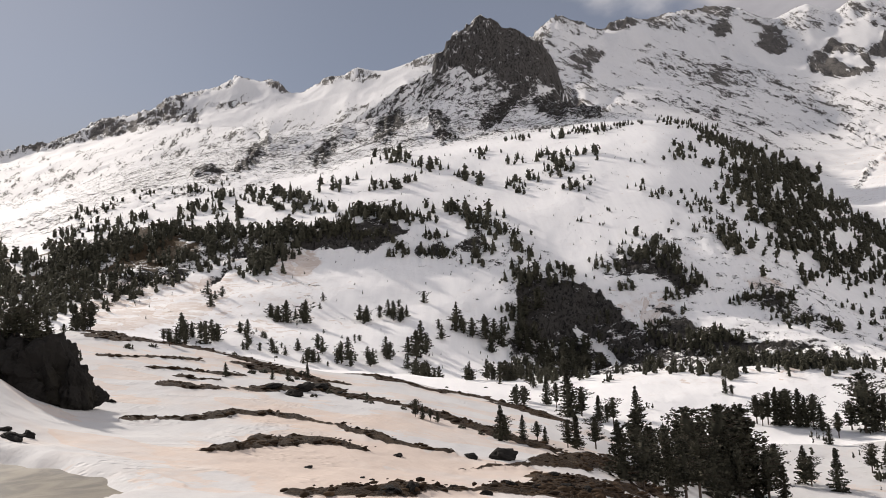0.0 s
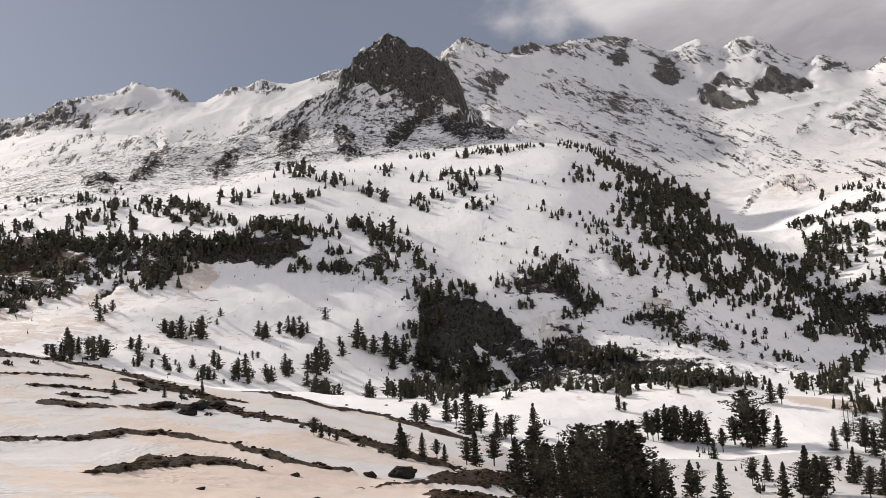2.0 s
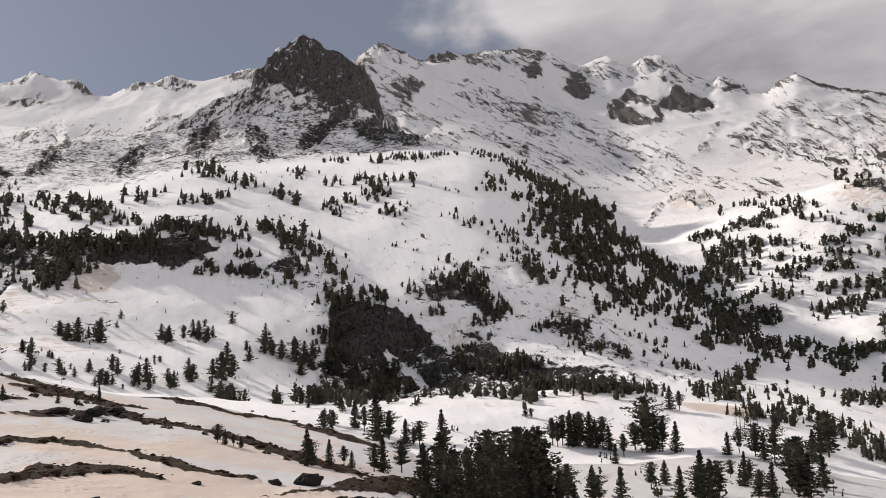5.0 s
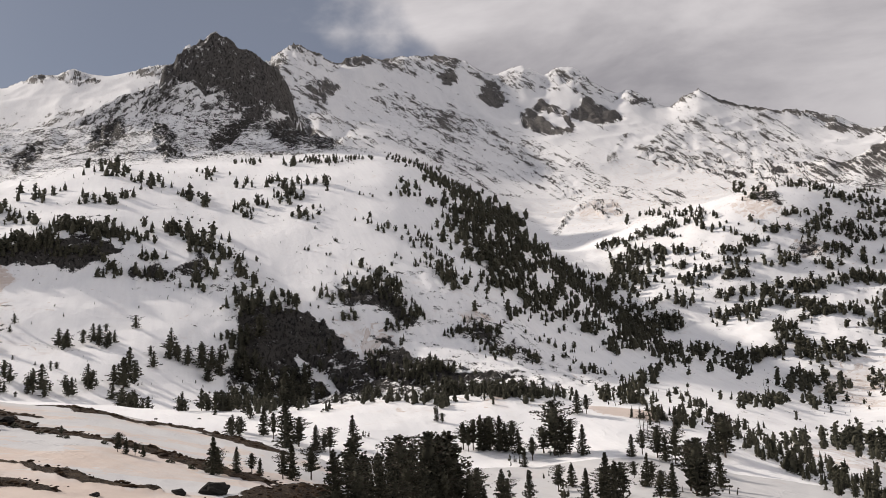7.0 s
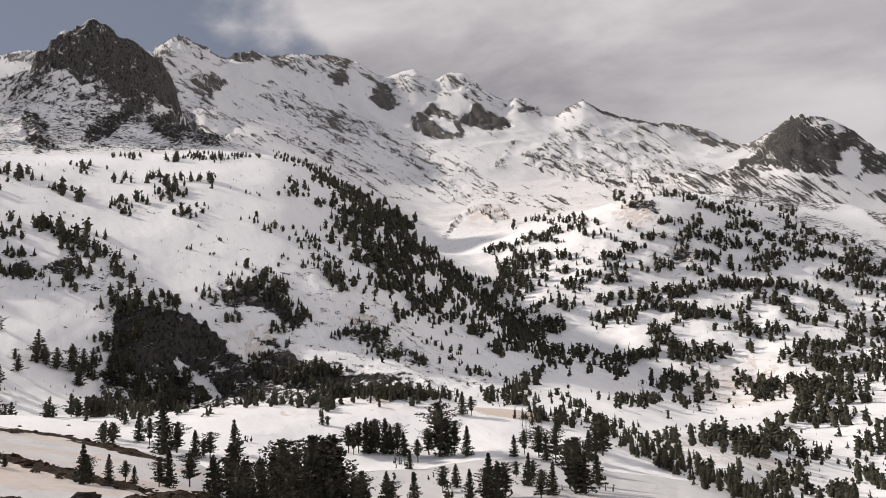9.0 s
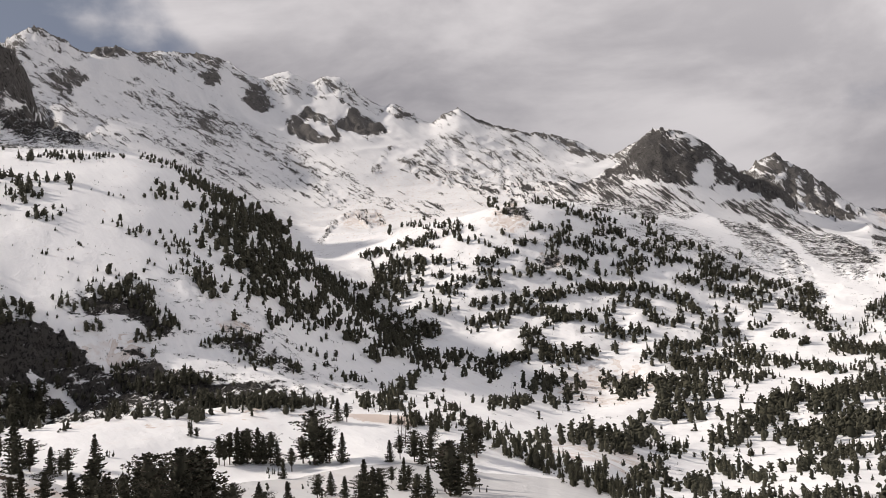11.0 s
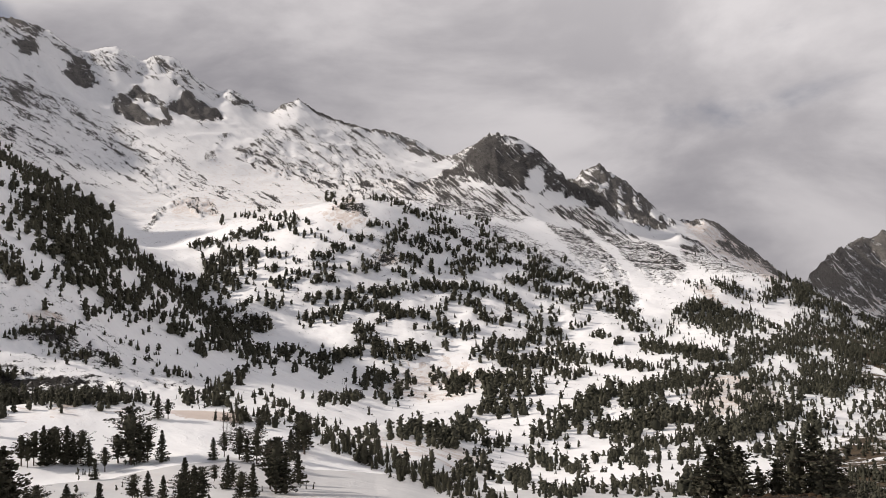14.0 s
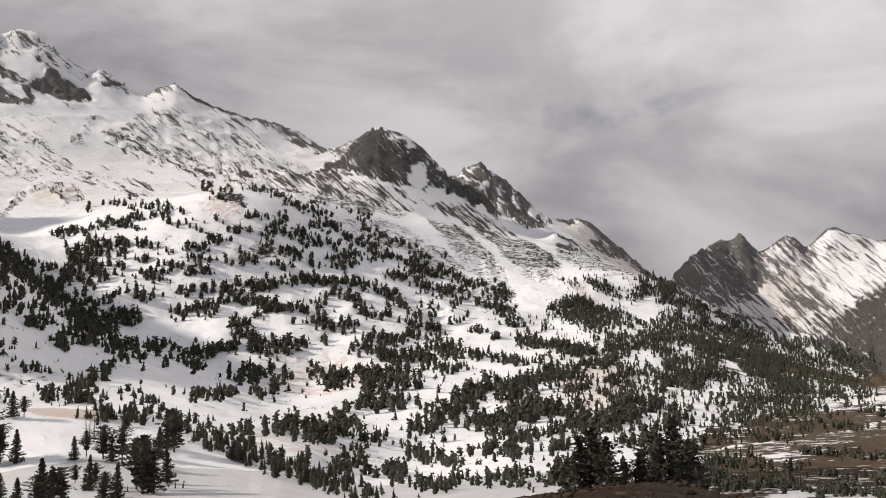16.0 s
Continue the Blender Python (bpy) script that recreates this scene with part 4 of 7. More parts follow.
ROCK_FACES_R = [
    (0.5, [(22.51, 5.59), (23.74, 5.87), (24.12, 5.13), (22.97, 4.93)]),
    (0.94, [(-9.35, 6.84), (-6.72, 7.3), (-4.02, 7.68), (-2.07, 6.86), (-3.18, 6.28), (-5.21, 5.24), (-6.73, 5.66), (-9.35, 5.53), (-10.53, 6.07)]),
    (0.86, [(-1.78, 5.1), (-0.1, 6.1), (0.84, 5.12), (-1.32, 4.53)]),
    (0.74, [(1.09, 5.35), (2.73, 6.76), (3.51, 5.53), (2.68, 4.66)]),
    (0.82, [(-13.72, 3.75), (-12.61, 5.02), (-11.03, 5.46), (-12.18, 4.41)]),
    (0.78, [(-16.38, 3.27), (-15.39, 4.73), (-14.56, 4.58), (-15.64, 3.48)]),
    (0.78, [(-19.43, 3.06), (-18.37, 4.52), (-17, 5.1), (-17.9, 3.51)]),
    (0.66, [(-22.37, 2.58), (-21.5, 3.96), (-19.97, 4.67), (-20.26, 3.6)]),
]
ROCK_FACES_S = [
    (0.58, [(-26.38, 2.64), (-25.93, 5.64), (-19.4, 7.54), (-12.26, 6.91), (-10.82, 5.77), (-16.4, 4.66), (-20.56, 3.25)]),
]
ROCK_FACES = ROCK_FACES_A + ROCK_FACES_B + ROCK_FACES_C + ROCK_FACES_D + ROCK_FACES_E + ROCK_FACES_F + ROCK_FACES_G + ROCK_FACES_H + ROCK_FACES_I + ROCK_FACES_J + ROCK_FACES_K + ROCK_FACES_L + ROCK_FACES_M + ROCK_FACES_N + ROCK_FACES_O + ROCK_FACES_P + ROCK_FACES_Q + ROCK_FACES_R + ROCK_FACES_S
DUST_FIELDS_A = [
    (0.22, [(65.19, 7.04), (67.39, 7.06), (69.41, 5.39), (71.97, 2.98), (70.6, 2.69), (67.23, 4.78)]),
    (0.22, [(39.69, 8.56), (42.15, 9.73), (43.34, 8.3), (41.7, 7.52)]),
    (0.22, [(29.56, 9.14), (32.6, 9.57), (32.59, 8.59), (29.94, 8.37)]),
    (0.22, [(43.69, 6.06), (45.72, 5.8), (45.69, 4.79), (43.26, 5.06)]),
    (0.22, [(44.94, -7.3), (49.67, -8.21), (52.78, -9.41), (47.28, -8.52)]),
    (0.22, [(66.39, 2.92), (68.42, 1.3), (66.24, 0.64)]),
    (0.22, [(68.7, -4.63), (70.4, -4.64), (69.64, -5.9), (67.92, -5.91)]),
    (0.15, [(75.25, 0.98), (81.38, 3.37), (81.1, -1.05), (78.38, -0.62)]),
    (0.3, [(-10.82, 5), (-8.98, 5.37), (-8.61, 4.21), (-10.45, 4.04)]),
    (0.3, [(20.38, 2.42), (22.79, 1.94), (23.56, 1.12), (21.15, 1.39)]),
]
DUST_FIELDS_B = [
    (0.22, [(-24.99, 2.62), (-20.58, 3.96), (-14, 3.9), (-16.68, 1.01), (-23.48, -0.13)]),
]
DUST_FIELDS = DUST_FIELDS_A + DUST_FIELDS_B
# woods: lines of pines from bearing and angle to bearing and angle, with their spread, count and apparent height in degrees
FLANK_PINES_A = [
    (16.57, 13.25, 19.85, 12.38, 0.12, 20, 0.46),
    (19.02, 12.21, 21.85, 10.27, 0.12, 40, 0.54),
    (21.85, 10.22, 24.65, 8.46, 0.12, 44, 0.58),
    (24.65, 8.42, 26.6, 6.68, 0.12, 36, 0.58),
    (26.59, 6.41, 28.91, 4.58, 0.15, 40, 0.65),
    (28.91, 4.6, 31.53, 1.99, 0.15, 56, 0.73),
    (31.51, 1.71, 33.35, 0.08, 0.15, 44, 0.73),
    (33.35, 0.16, 35.87, -1.83, 0.19, 50, 0.73),
    (22.48, 4.9, 24.07, 4.04, 0.31, 14, 0.77),
    (24.98, 6.43, 26.09, 3.97, 0.46, 34, 0.77),
    (26.09, 3.94, 28.37, 1.46, 0.42, 34, 0.85),
    (17.69, 8.34, 20.45, 5.02, 0.35, 30, 0.62),
    (18.84, 5.47, 20.45, 5.02, 0.31, 20, 0.62),
]
FLANK_PINES_B = [
    (16.42, 6.41, 18.84, 5.54, 0.15, 14, 0.42),
    (20.04, 4.66, 21.62, 3.39, 0.19, 10, 0.54),
    (23.98, 1.54, 25.02, 2.31, 0.23, 9, 1),
    (29.88, 0.2, 30.72, 1.35, 0.31, 16, 0.92),
    (30.99, -1.01, 32.57, -0.27, 0.39, 22, 0.92),
    (28.26, -0.89, 28.67, -0.5, 0.15, 4, 0.77),
    (32.75, -3.78, 33.96, -2.46, 0.35, 26, 1),
    (30.46, -3.69, 33.86, -4.28, 0.31, 44, 0.85),
    (29.01, -1.67, 30.91, -2.49, 0.35, 20, 0.69),
    (26.79, 1.59, 28.34, 0.95, 0.23, 8, 0.62),
    (31.89, 1.42, 33.33, -0.19, 0.54, 14, 0.62),
    (17.14, 11.19, 17.54, 10.58, 0.15, 7, 0.58),
    (19.38, 10.35, 20.2, 10.12, 0.15, 9, 0.54),
]
FLANK_PINES_C = [
    (14.23, 9.04, 14.44, 9.24, 0.12, 3, 0.54),
    (16.05, 8.09, 16.13, 8.29, 0.08, 3, 0.85),
    (17.88, 7.93, 18.26, 6.7, 0.27, 9, 0.62),
    (35.01, -3.73, 39.24, -5.61, 0.39, 24, 0.77),
    (36.37, -5.67, 37.84, -5.3, 0.23, 10, 0.92),
    (18.88, 12, 20.25, 11.34, 0.06, 28, 0.58),
    (20.25, 11.34, 21.81, 10.66, 0.06, 28, 0.58),
    (21.81, 10.66, 23.41, 9.58, 0.06, 28, 0.58),
    (23.41, 9.58, 24.86, 8.61, 0.06, 28, 0.58),
    (24.86, 8.61, 25.66, 7.2, 0.06, 28, 0.58),
    (25.66, 7.2, 27.05, 6.16, 0.06, 28, 0.58),
    (27.05, 6.16, 29.29, 3.98, 0.06, 28, 0.58),
    (29.29, 3.98, 31.17, 1.97, 0.06, 28, 0.58),
]
FLANK_PINES_D = [
    (31.17, 1.97, 33.07, 0.53, 0.06, 28, 0.58),
    (33.07, 0.53, 34.23, 0.09, 0.06, 28, 0.58),
    (20.25, 10.91, 21.81, 10.41, 0.19, 24, 0.77),
    (25.94, 3.4, 27.03, 1.84, 0.39, 26, 1),
    (26.68, 5.78, 28.54, 4.59, 0.31, 34, 0.77),
    (28.54, 4.59, 30.04, 3.39, 0.31, 32, 0.77),
    (30.04, 3.19, 32.32, 1.75, 0.31, 42, 0.77),
    (32.32, 1.75, 34.23, 0.1, 0.31, 44, 0.77),
    (27.78, 3.78, 28.9, 2.58, 0.35, 18, 0.92),
    (29.27, 2.6, 30.4, 1.39, 0.31, 14, 0.85),
    (20.47, 4.99, 20.99, 4.24, 0.46, 16, 1),
    (22.01, 6.51, 22.72, 5.38, 0.31, 10, 0.92),
    (25.58, 7.16, 27.05, 6, 0.23, 24, 0.69),
]
FLANK_PINES_E = [
    (23.41, 9.56, 25.22, 8.37, 0.23, 34, 0.85),
]
FLANK_PINES = FLANK_PINES_A + FLANK_PINES_B + FLANK_PINES_C + FLANK_PINES_D + FLANK_PINES_E
CLIFF_PINES_A = [
    (12.35, 4.75, 15.55, 3.88, 0.42, 40, 0.77),
    (14.37, 5.52, 16.37, 4.26, 0.5, 34, 0.77),
    (10.75, 4.01, 13.13, 3.16, 0.27, 20, 0.69),
    (15.55, 3.88, 17.93, 1.8, 0.35, 34, 0.77),
    (8.39, 3.65, 9.95, 2.83, 0.27, 14, 0.69),
    (6.45, 3.01, 8.39, 3.56, 0.27, 14, 0.92),
    (5.5, 2.77, 6.45, 3.54, 0.35, 16, 1.08),
    (4.64, -1.03, 5.24, 1.27, 0.23, 14, 0.92),
    (7.61, 2.67, 9.95, 2.43, 0.15, 6, 0.69),
    (12.31, 1.82, 13.92, 2.38, 0.23, 12, 0.58),
    (19.93, 1, 22.32, 0.13, 0.27, 20, 0.62),
    (21.96, 1.31, 23.94, 0.45, 0.27, 20, 0.69),
    (22.31, -0.27, 26.65, -1.58, 0.31, 44, 0.62),
]
CLIFF_PINES_B = [
    (16.25, -1.43, 20.25, -1.94, 0.35, 38, 1),
    (19.41, -3.24, 24.19, -3.52, 0.27, 110, 0.92),
    (24.19, -3.41, 28.12, -3.92, 0.23, 80, 0.85),
    (14.65, -1.72, 20.21, -3.07, 0.39, 50, 0.85),
    (13.47, -0.8, 15.47, -0.46, 0.27, 20, 0.58),
    (13.82, -3.57, 18.99, -3.97, 0.27, 60, 0.92),
    (4.21, -3.4, 7.59, -4.01, 0.27, 44, 1),
    (7.59, -3.14, 11.07, -4.05, 0.27, 22, 1.16),
    (10.7, -1.49, 13.83, -3.16, 0.39, 8, 0.54),
    (9.93, -0.26, 12.3, 0.47, 0.31, 8, 0.46),
    (16.32, 1.85, 17.08, -0.18, 0.23, 10, 0.77),
    (7.6, -2.7, 8.37, -1.57, 0.31, 12, 1),
]
CLIFF_PINES = CLIFF_PINES_A + CLIFF_PINES_B
HILLSIDE_PINES_A = [
    (42.75, 9.89, 44.59, 9.66, 0.08, 20, 0.46),
    (44.59, 9.62, 46.01, 9.24, 0.12, 18, 0.46),
    (45.99, 8.94, 47.4, 8.35, 0.19, 26, 0.5),
    (47.4, 8.35, 48.62, 8.09, 0.15, 16, 0.5),
    (48.61, 8, 49.57, 6.81, 0.27, 28, 0.54),
    (49.57, 6.81, 51.34, 5.91, 0.31, 36, 0.54),
    (51.34, 5.79, 53.3, 5.09, 0.27, 36, 0.54),
    (53.3, 5.01, 54.85, 4.52, 0.31, 30, 0.54),
    (54.85, 4.44, 56.37, 3.64, 0.31, 36, 0.54),
    (56.37, 3.64, 58.27, 3.14, 0.27, 40, 0.54),
    (58.27, 3.15, 60.5, 2.45, 0.23, 46, 0.5),
    (60.5, 2.45, 61.41, 2.01, 0.23, 18, 0.5),
    (61.09, 2.8, 61.73, 1.41, 0.23, 20, 0.5),
]
HILLSIDE_PINES_B = [
    (60.62, 1.45, 61.28, 0.26, 0.31, 28, 0.54),
    (61.32, 0.84, 62.66, -0.94, 0.35, 48, 0.54),
    (47.84, 8.87, 49.44, 8.35, 0.12, 14, 0.46),
    (50.66, 8.2, 51.84, 7.73, 0.12, 12, 0.46),
    (51.43, 7.54, 52.38, 6.48, 0.27, 26, 0.5),
    (52.38, 6.48, 53.75, 6, 0.19, 24, 0.5),
    (53.75, 6, 55.12, 5.64, 0.15, 16, 0.5),
    (55.28, 5.11, 56.6, 4.24, 0.19, 26, 0.5),
    (56.6, 4.24, 57.53, 3.59, 0.19, 18, 0.5),
    (57.22, 4.8, 57.59, 4.57, 0.15, 5, 0.5),
    (46.18, 8.6, 45.3, 7.01, 0.19, 20, 0.54),
    (45.3, 7, 44.23, 5.82, 0.23, 24, 0.58),
    (45.69, 6.57, 46.72, 6.93, 0.31, 22, 0.58),
]
HILLSIDE_PINES_C = [
    (46.71, 6.53, 48.31, 6.05, 0.39, 34, 0.58),
    (48.18, 7.48, 48.35, 6.86, 0.23, 12, 0.58),
    (45.44, 5.56, 47.64, 4.65, 0.46, 44, 0.62),
    (42.97, 5.03, 43.78, 4.8, 0.27, 14, 0.65),
    (44.99, 4.55, 45.59, 4.32, 0.15, 8, 0.65),
    (42.65, 7.26, 43.03, 6.64, 0.23, 10, 0.69),
    (42.88, 7.9, 44.5, 7.64, 0.15, 12, 0.58),
    (41.64, 7.51, 41.83, 7.1, 0.15, 4, 0.65),
    (41.19, 6.32, 42, 6.09, 0.15, 8, 0.62),
    (41.95, 4.85, 42.35, 4.63, 0.19, 5, 0.69),
    (49.12, 6.01, 49.31, 5.6, 0.23, 8, 0.58),
    (49.71, 5.58, 50.45, 4.33, 0.54, 34, 0.58),
    (50.51, 5.34, 51.28, 4.69, 0.31, 12, 0.58),
]
HILLSIDE_PINES_D = [
    (49.47, 4.78, 50.03, 3.95, 0.31, 14, 0.58),
    (51.68, 4.67, 52.29, 4.84, 0.23, 8, 0.58),
    (53.23, 3.79, 54.39, 3.33, 0.35, 20, 0.58),
    (54.42, 3.93, 55.54, 2.87, 0.39, 30, 0.58),
    (55.55, 3.07, 57.06, 2.2, 0.31, 30, 0.58),
    (57.09, 2.77, 57.64, 2.34, 0.19, 8, 0.65),
    (57.86, 2.71, 58.53, 1.31, 0.15, 8, 0.69),
    (58.95, 1.9, 59.68, 1.47, 0.27, 14, 0.62),
    (60.1, 2.05, 60.61, 1.25, 0.19, 8, 0.58),
    (31.03, 6.4, 33.18, 6.96, 0.15, 26, 0.54),
    (33.18, 6.96, 35.57, 7.51, 0.19, 34, 0.54),
    (35.57, 7.53, 37.99, 8, 0.15, 30, 0.5),
    (38, 8.08, 39.22, 8.25, 0.12, 8, 0.5),
]
HILLSIDE_PINES_E = [
    (33.61, 8.56, 35, 8.74, 0.15, 12, 0.5),
    (35.59, 8.33, 38.01, 8.48, 0.19, 26, 0.5),
    (33.21, 8.16, 33.6, 8.36, 0.12, 4, 0.5),
    (34.97, 7.12, 36.36, 6.89, 0.15, 12, 0.54),
    (34.35, 5.91, 36.73, 5.85, 0.19, 26, 0.62),
    (34.73, 5.3, 35.53, 5.48, 0.15, 8, 0.62),
    (35.91, 5.07, 36.71, 4.85, 0.19, 12, 0.62),
    (30.43, 4.41, 31.2, 4.2, 0.23, 8, 0.62),
    (37.53, 5.56, 38.33, 5.42, 0.15, 5, 0.58),
    (38.17, 7.2, 38.38, 7.39, 0.15, 5, 0.69),
    (38.99, 7.4, 39.39, 7.39, 0.12, 3, 0.62),
    (39.81, 7.57, 39.99, 6.96, 0.15, 5, 0.65),
    (39.14, 5.78, 40.36, 5.75, 0.19, 12, 0.62),
]
HILLSIDE_PINES_F = [
    (40.78, 6.15, 42, 6.11, 0.15, 12, 0.58),
    (39.12, 4.99, 41.14, 4.92, 0.19, 16, 0.58),
    (37.9, 4.61, 38.7, 4.39, 0.15, 8, 0.62),
    (39.1, 4.16, 40.7, 3.9, 0.19, 18, 0.65),
    (40.48, 9.63, 41.31, 10, 0.19, 12, 0.5),
    (40.87, 8.99, 42.11, 9.36, 0.23, 14, 0.54),
    (36.27, 3.44, 37.67, 3.6, 0.27, 18, 0.65),
    (37.69, 4.02, 38.09, 4.08, 0.12, 4, 0.62),
]
HILLSIDE_PINES = HILLSIDE_PINES_A + HILLSIDE_PINES_B + HILLSIDE_PINES_C + HILLSIDE_PINES_D + HILLSIDE_PINES_E + HILLSIDE_PINES_F
TERRACE_PINES_A = [
    (46.17, 3.48, 49.19, 3.15, 0.35, 60, 0.65),
    (49.2, 3.35, 51.19, 3.06, 0.27, 30, 0.65),
    (42.49, 3, 45.13, 2.97, 0.35, 44, 0.73),
    (45.15, 3.53, 45.54, 3.11, 0.19, 8, 0.65),
    (42.07, 2.42, 42.36, 2.61, 0.15, 4, 0.69),
    (51.18, 2.86, 53.14, 2.17, 0.35, 30, 0.65),
    (53.12, 1.97, 54.09, 1.52, 0.31, 16, 0.65),
    (50.15, 2.3, 51.49, 1.24, 0.35, 22, 0.65),
    (51.51, 1.44, 52.21, -0.19, 0.23, 12, 0.65),
    (48.73, 2.16, 49.35, 2.34, 0.19, 10, 0.65),
    (53.06, 0.75, 53.42, 0.14, 0.19, 8, 0.73),
    (55.4, 0.48, 56.51, -0.36, 0.46, 44, 0.65),
    (54.26, 1.13, 55.41, 0.69, 0.23, 10, 0.62),
]
TERRACE_PINES_B = [
    (55.1, 2.12, 56.97, 0.84, 0.31, 10, 0.54),
    (42.05, 1.9, 45.07, 1.62, 0.27, 44, 0.69),
    (45.07, 1.5, 48.29, 1.24, 0.23, 40, 0.69),
    (47.44, 0.37, 47.85, 0.55, 0.19, 6, 0.77),
    (48.46, 0.74, 49.23, -0.09, 0.35, 18, 0.73),
    (49.23, -0.08, 50.24, 0.08, 0.19, 8, 0.69),
    (50.26, 0.48, 51.02, -0.15, 0.23, 10, 0.69),
    (47.92, 1.98, 48.3, 1.56, 0.15, 6, 0.69),
    (42.39, 0.17, 43.01, 0.54, 0.27, 12, 0.77),
    (44.24, 0.92, 44.63, 0.71, 0.19, 6, 0.69),
    (50.21, -0.52, 52.97, -0.82, 0.27, 30, 0.69),
    (52.96, -1.02, 55.32, -0.72, 0.35, 34, 0.69),
    (55.29, -1.29, 57.95, -1.77, 0.31, 40, 0.65),
]
TERRACE_PINES_C = [
    (57.94, -1.95, 61.26, -2.63, 0.23, 44, 0.62),
    (61.25, -2.79, 62.7, -2.83, 0.15, 14, 0.54),
    (62.62, -1.52, 65.29, -1.72, 0.23, 36, 0.58),
    (65.28, -1.79, 67.67, -2.23, 0.23, 30, 0.58),
    (57.58, 1.35, 57.92, 0.75, 0.15, 6, 0.69),
    (58.29, 0.53, 58.47, 0.33, 0.12, 4, 0.69),
    (59.36, -0.46, 59.74, -0.47, 0.23, 10, 0.62),
    (60.27, -0.85, 61, -1.07, 0.15, 6, 0.54),
    (41.14, -1.19, 42.34, -1.24, 0.31, 20, 0.81),
    (42.77, -0.48, 43.55, -1.11, 0.35, 24, 0.85),
    (43.54, -1.28, 44.94, -1.53, 0.31, 18, 0.77),
    (45.36, -1.17, 46.56, -1.21, 0.35, 22, 0.81),
    (46.56, -1.4, 48.59, -0.88, 0.39, 12, 0.77),
]
TERRACE_PINES_D = [
    (50.77, -1.15, 52.89, -2.21, 0.46, 44, 0.73),
    (52.89, -2.21, 55.23, -2.29, 0.54, 50, 0.73),
    (55.23, -2.28, 56.74, -2.72, 0.39, 26, 0.69),
    (56.77, -2.3, 59.79, -2.4, 0.23, 20, 0.62),
    (42.48, -2.85, 44.07, -3.11, 0.39, 14, 0.85),
    (43.49, -2.74, 43.84, -3.93, 0.31, 14, 0.96),
    (44.88, -2.98, 45.09, -2.79, 0.15, 5, 0.92),
    (45.46, -3.53, 46.06, -3.56, 0.15, 4, 0.77),
    (47.66, -3.62, 48.06, -3.44, 0.19, 5, 0.77),
    (48.83, -4.11, 50.06, -3.36, 0.39, 24, 0.92),
    (51.06, -3.2, 52.03, -3.43, 0.31, 16, 0.92),
    (53.23, -3.05, 55.11, -4.27, 0.54, 34, 0.85),
    (56.69, -3.52, 57.86, -3.16, 0.31, 16, 0.77),
]
TERRACE_PINES_E = [
    (58.54, -4.3, 58.91, -4.31, 0.15, 5, 0.69),
    (60.77, -4.33, 62.62, -3.99, 0.31, 20, 0.65),
    (63.37, -3.62, 64.76, -4.02, 0.31, 22, 0.62),
    (64.12, -3.07, 64.82, -3.27, 0.23, 10, 0.58),
    (39.05, 2.73, 41.07, 2.86, 0.27, 26, 0.69),
    (41.68, 2.84, 41.88, 2.83, 0.12, 3, 0.69),
    (39.42, 1.52, 41.84, 1.62, 0.31, 30, 0.69),
    (38.6, 0.76, 41.02, 1.27, 0.19, 10, 0.65),
    (34.25, 1.28, 35.42, 0.64, 0.35, 20, 0.77),
    (33.08, 1.1, 33.45, 0.1, 0.31, 14, 0.85),
    (35.43, 1.24, 35.81, 0.43, 0.23, 12, 0.77),
    (38.21, 1.16, 38.28, 0.96, 0.12, 3, 0.69),
    (33.11, 2.52, 33.68, 2.11, 0.23, 10, 0.73),
]
TERRACE_PINES_F = [
    (34.67, 2.47, 35.26, 2.25, 0.19, 8, 0.73),
    (36.25, 2.43, 37.04, 2.2, 0.27, 16, 0.69),
    (34.84, -1.06, 37.94, -1.18, 0.39, 36, 0.85),
    (37.93, -2.38, 40.31, -1.29, 0.58, 28, 0.92),
    (33.7, 0.17, 35.63, 0.9, 0.31, 10, 0.77),
    (64.62, -1.87, 67.47, -2.31, 0.19, 20, 0.58),
    (63.44, -3.19, 66.63, -4.17, 0.35, 24, 0.62),
]
TERRACE_PINES = TERRACE_PINES_A + TERRACE_PINES_B + TERRACE_PINES_C + TERRACE_PINES_D + TERRACE_PINES_E + TERRACE_PINES_F
VALLEY_SIDE_PINES_A = [
    (39.49, -2.61, 40.09, -2.44, 0.15, 6, 0.85),
    (39.46, -4.39, 41.83, -4.49, 0.31, 18, 0.92),
    (41.83, -4.49, 43.05, -3.36, 0.23, 12, 0.92),
    (44.41, -4.61, 45.25, -3.46, 0.23, 12, 1),
    (47.44, -3.68, 47.87, -2.9, 0.15, 5, 0.85),
    (49.02, -4.37, 49.86, -3.41, 0.23, 14, 1),
    (51.2, -4.85, 52.24, -3.5, 0.27, 14, 1.08),
    (53, -4.5, 53.83, -3.54, 0.27, 14, 1.08),
    (51.36, -5.6, 54.93, -5.29, 0.35, 34, 1),
    (55.62, -7.22, 58.03, -5.34, 0.58, 48, 1),
    (58.01, -5.7, 59.59, -4.95, 0.39, 24, 0.92),
    (59.08, -7.25, 62.87, -6.51, 0.62, 66, 1),
    (58.46, -4.53, 62.98, -4.59, 0.35, 46, 0.85),
]
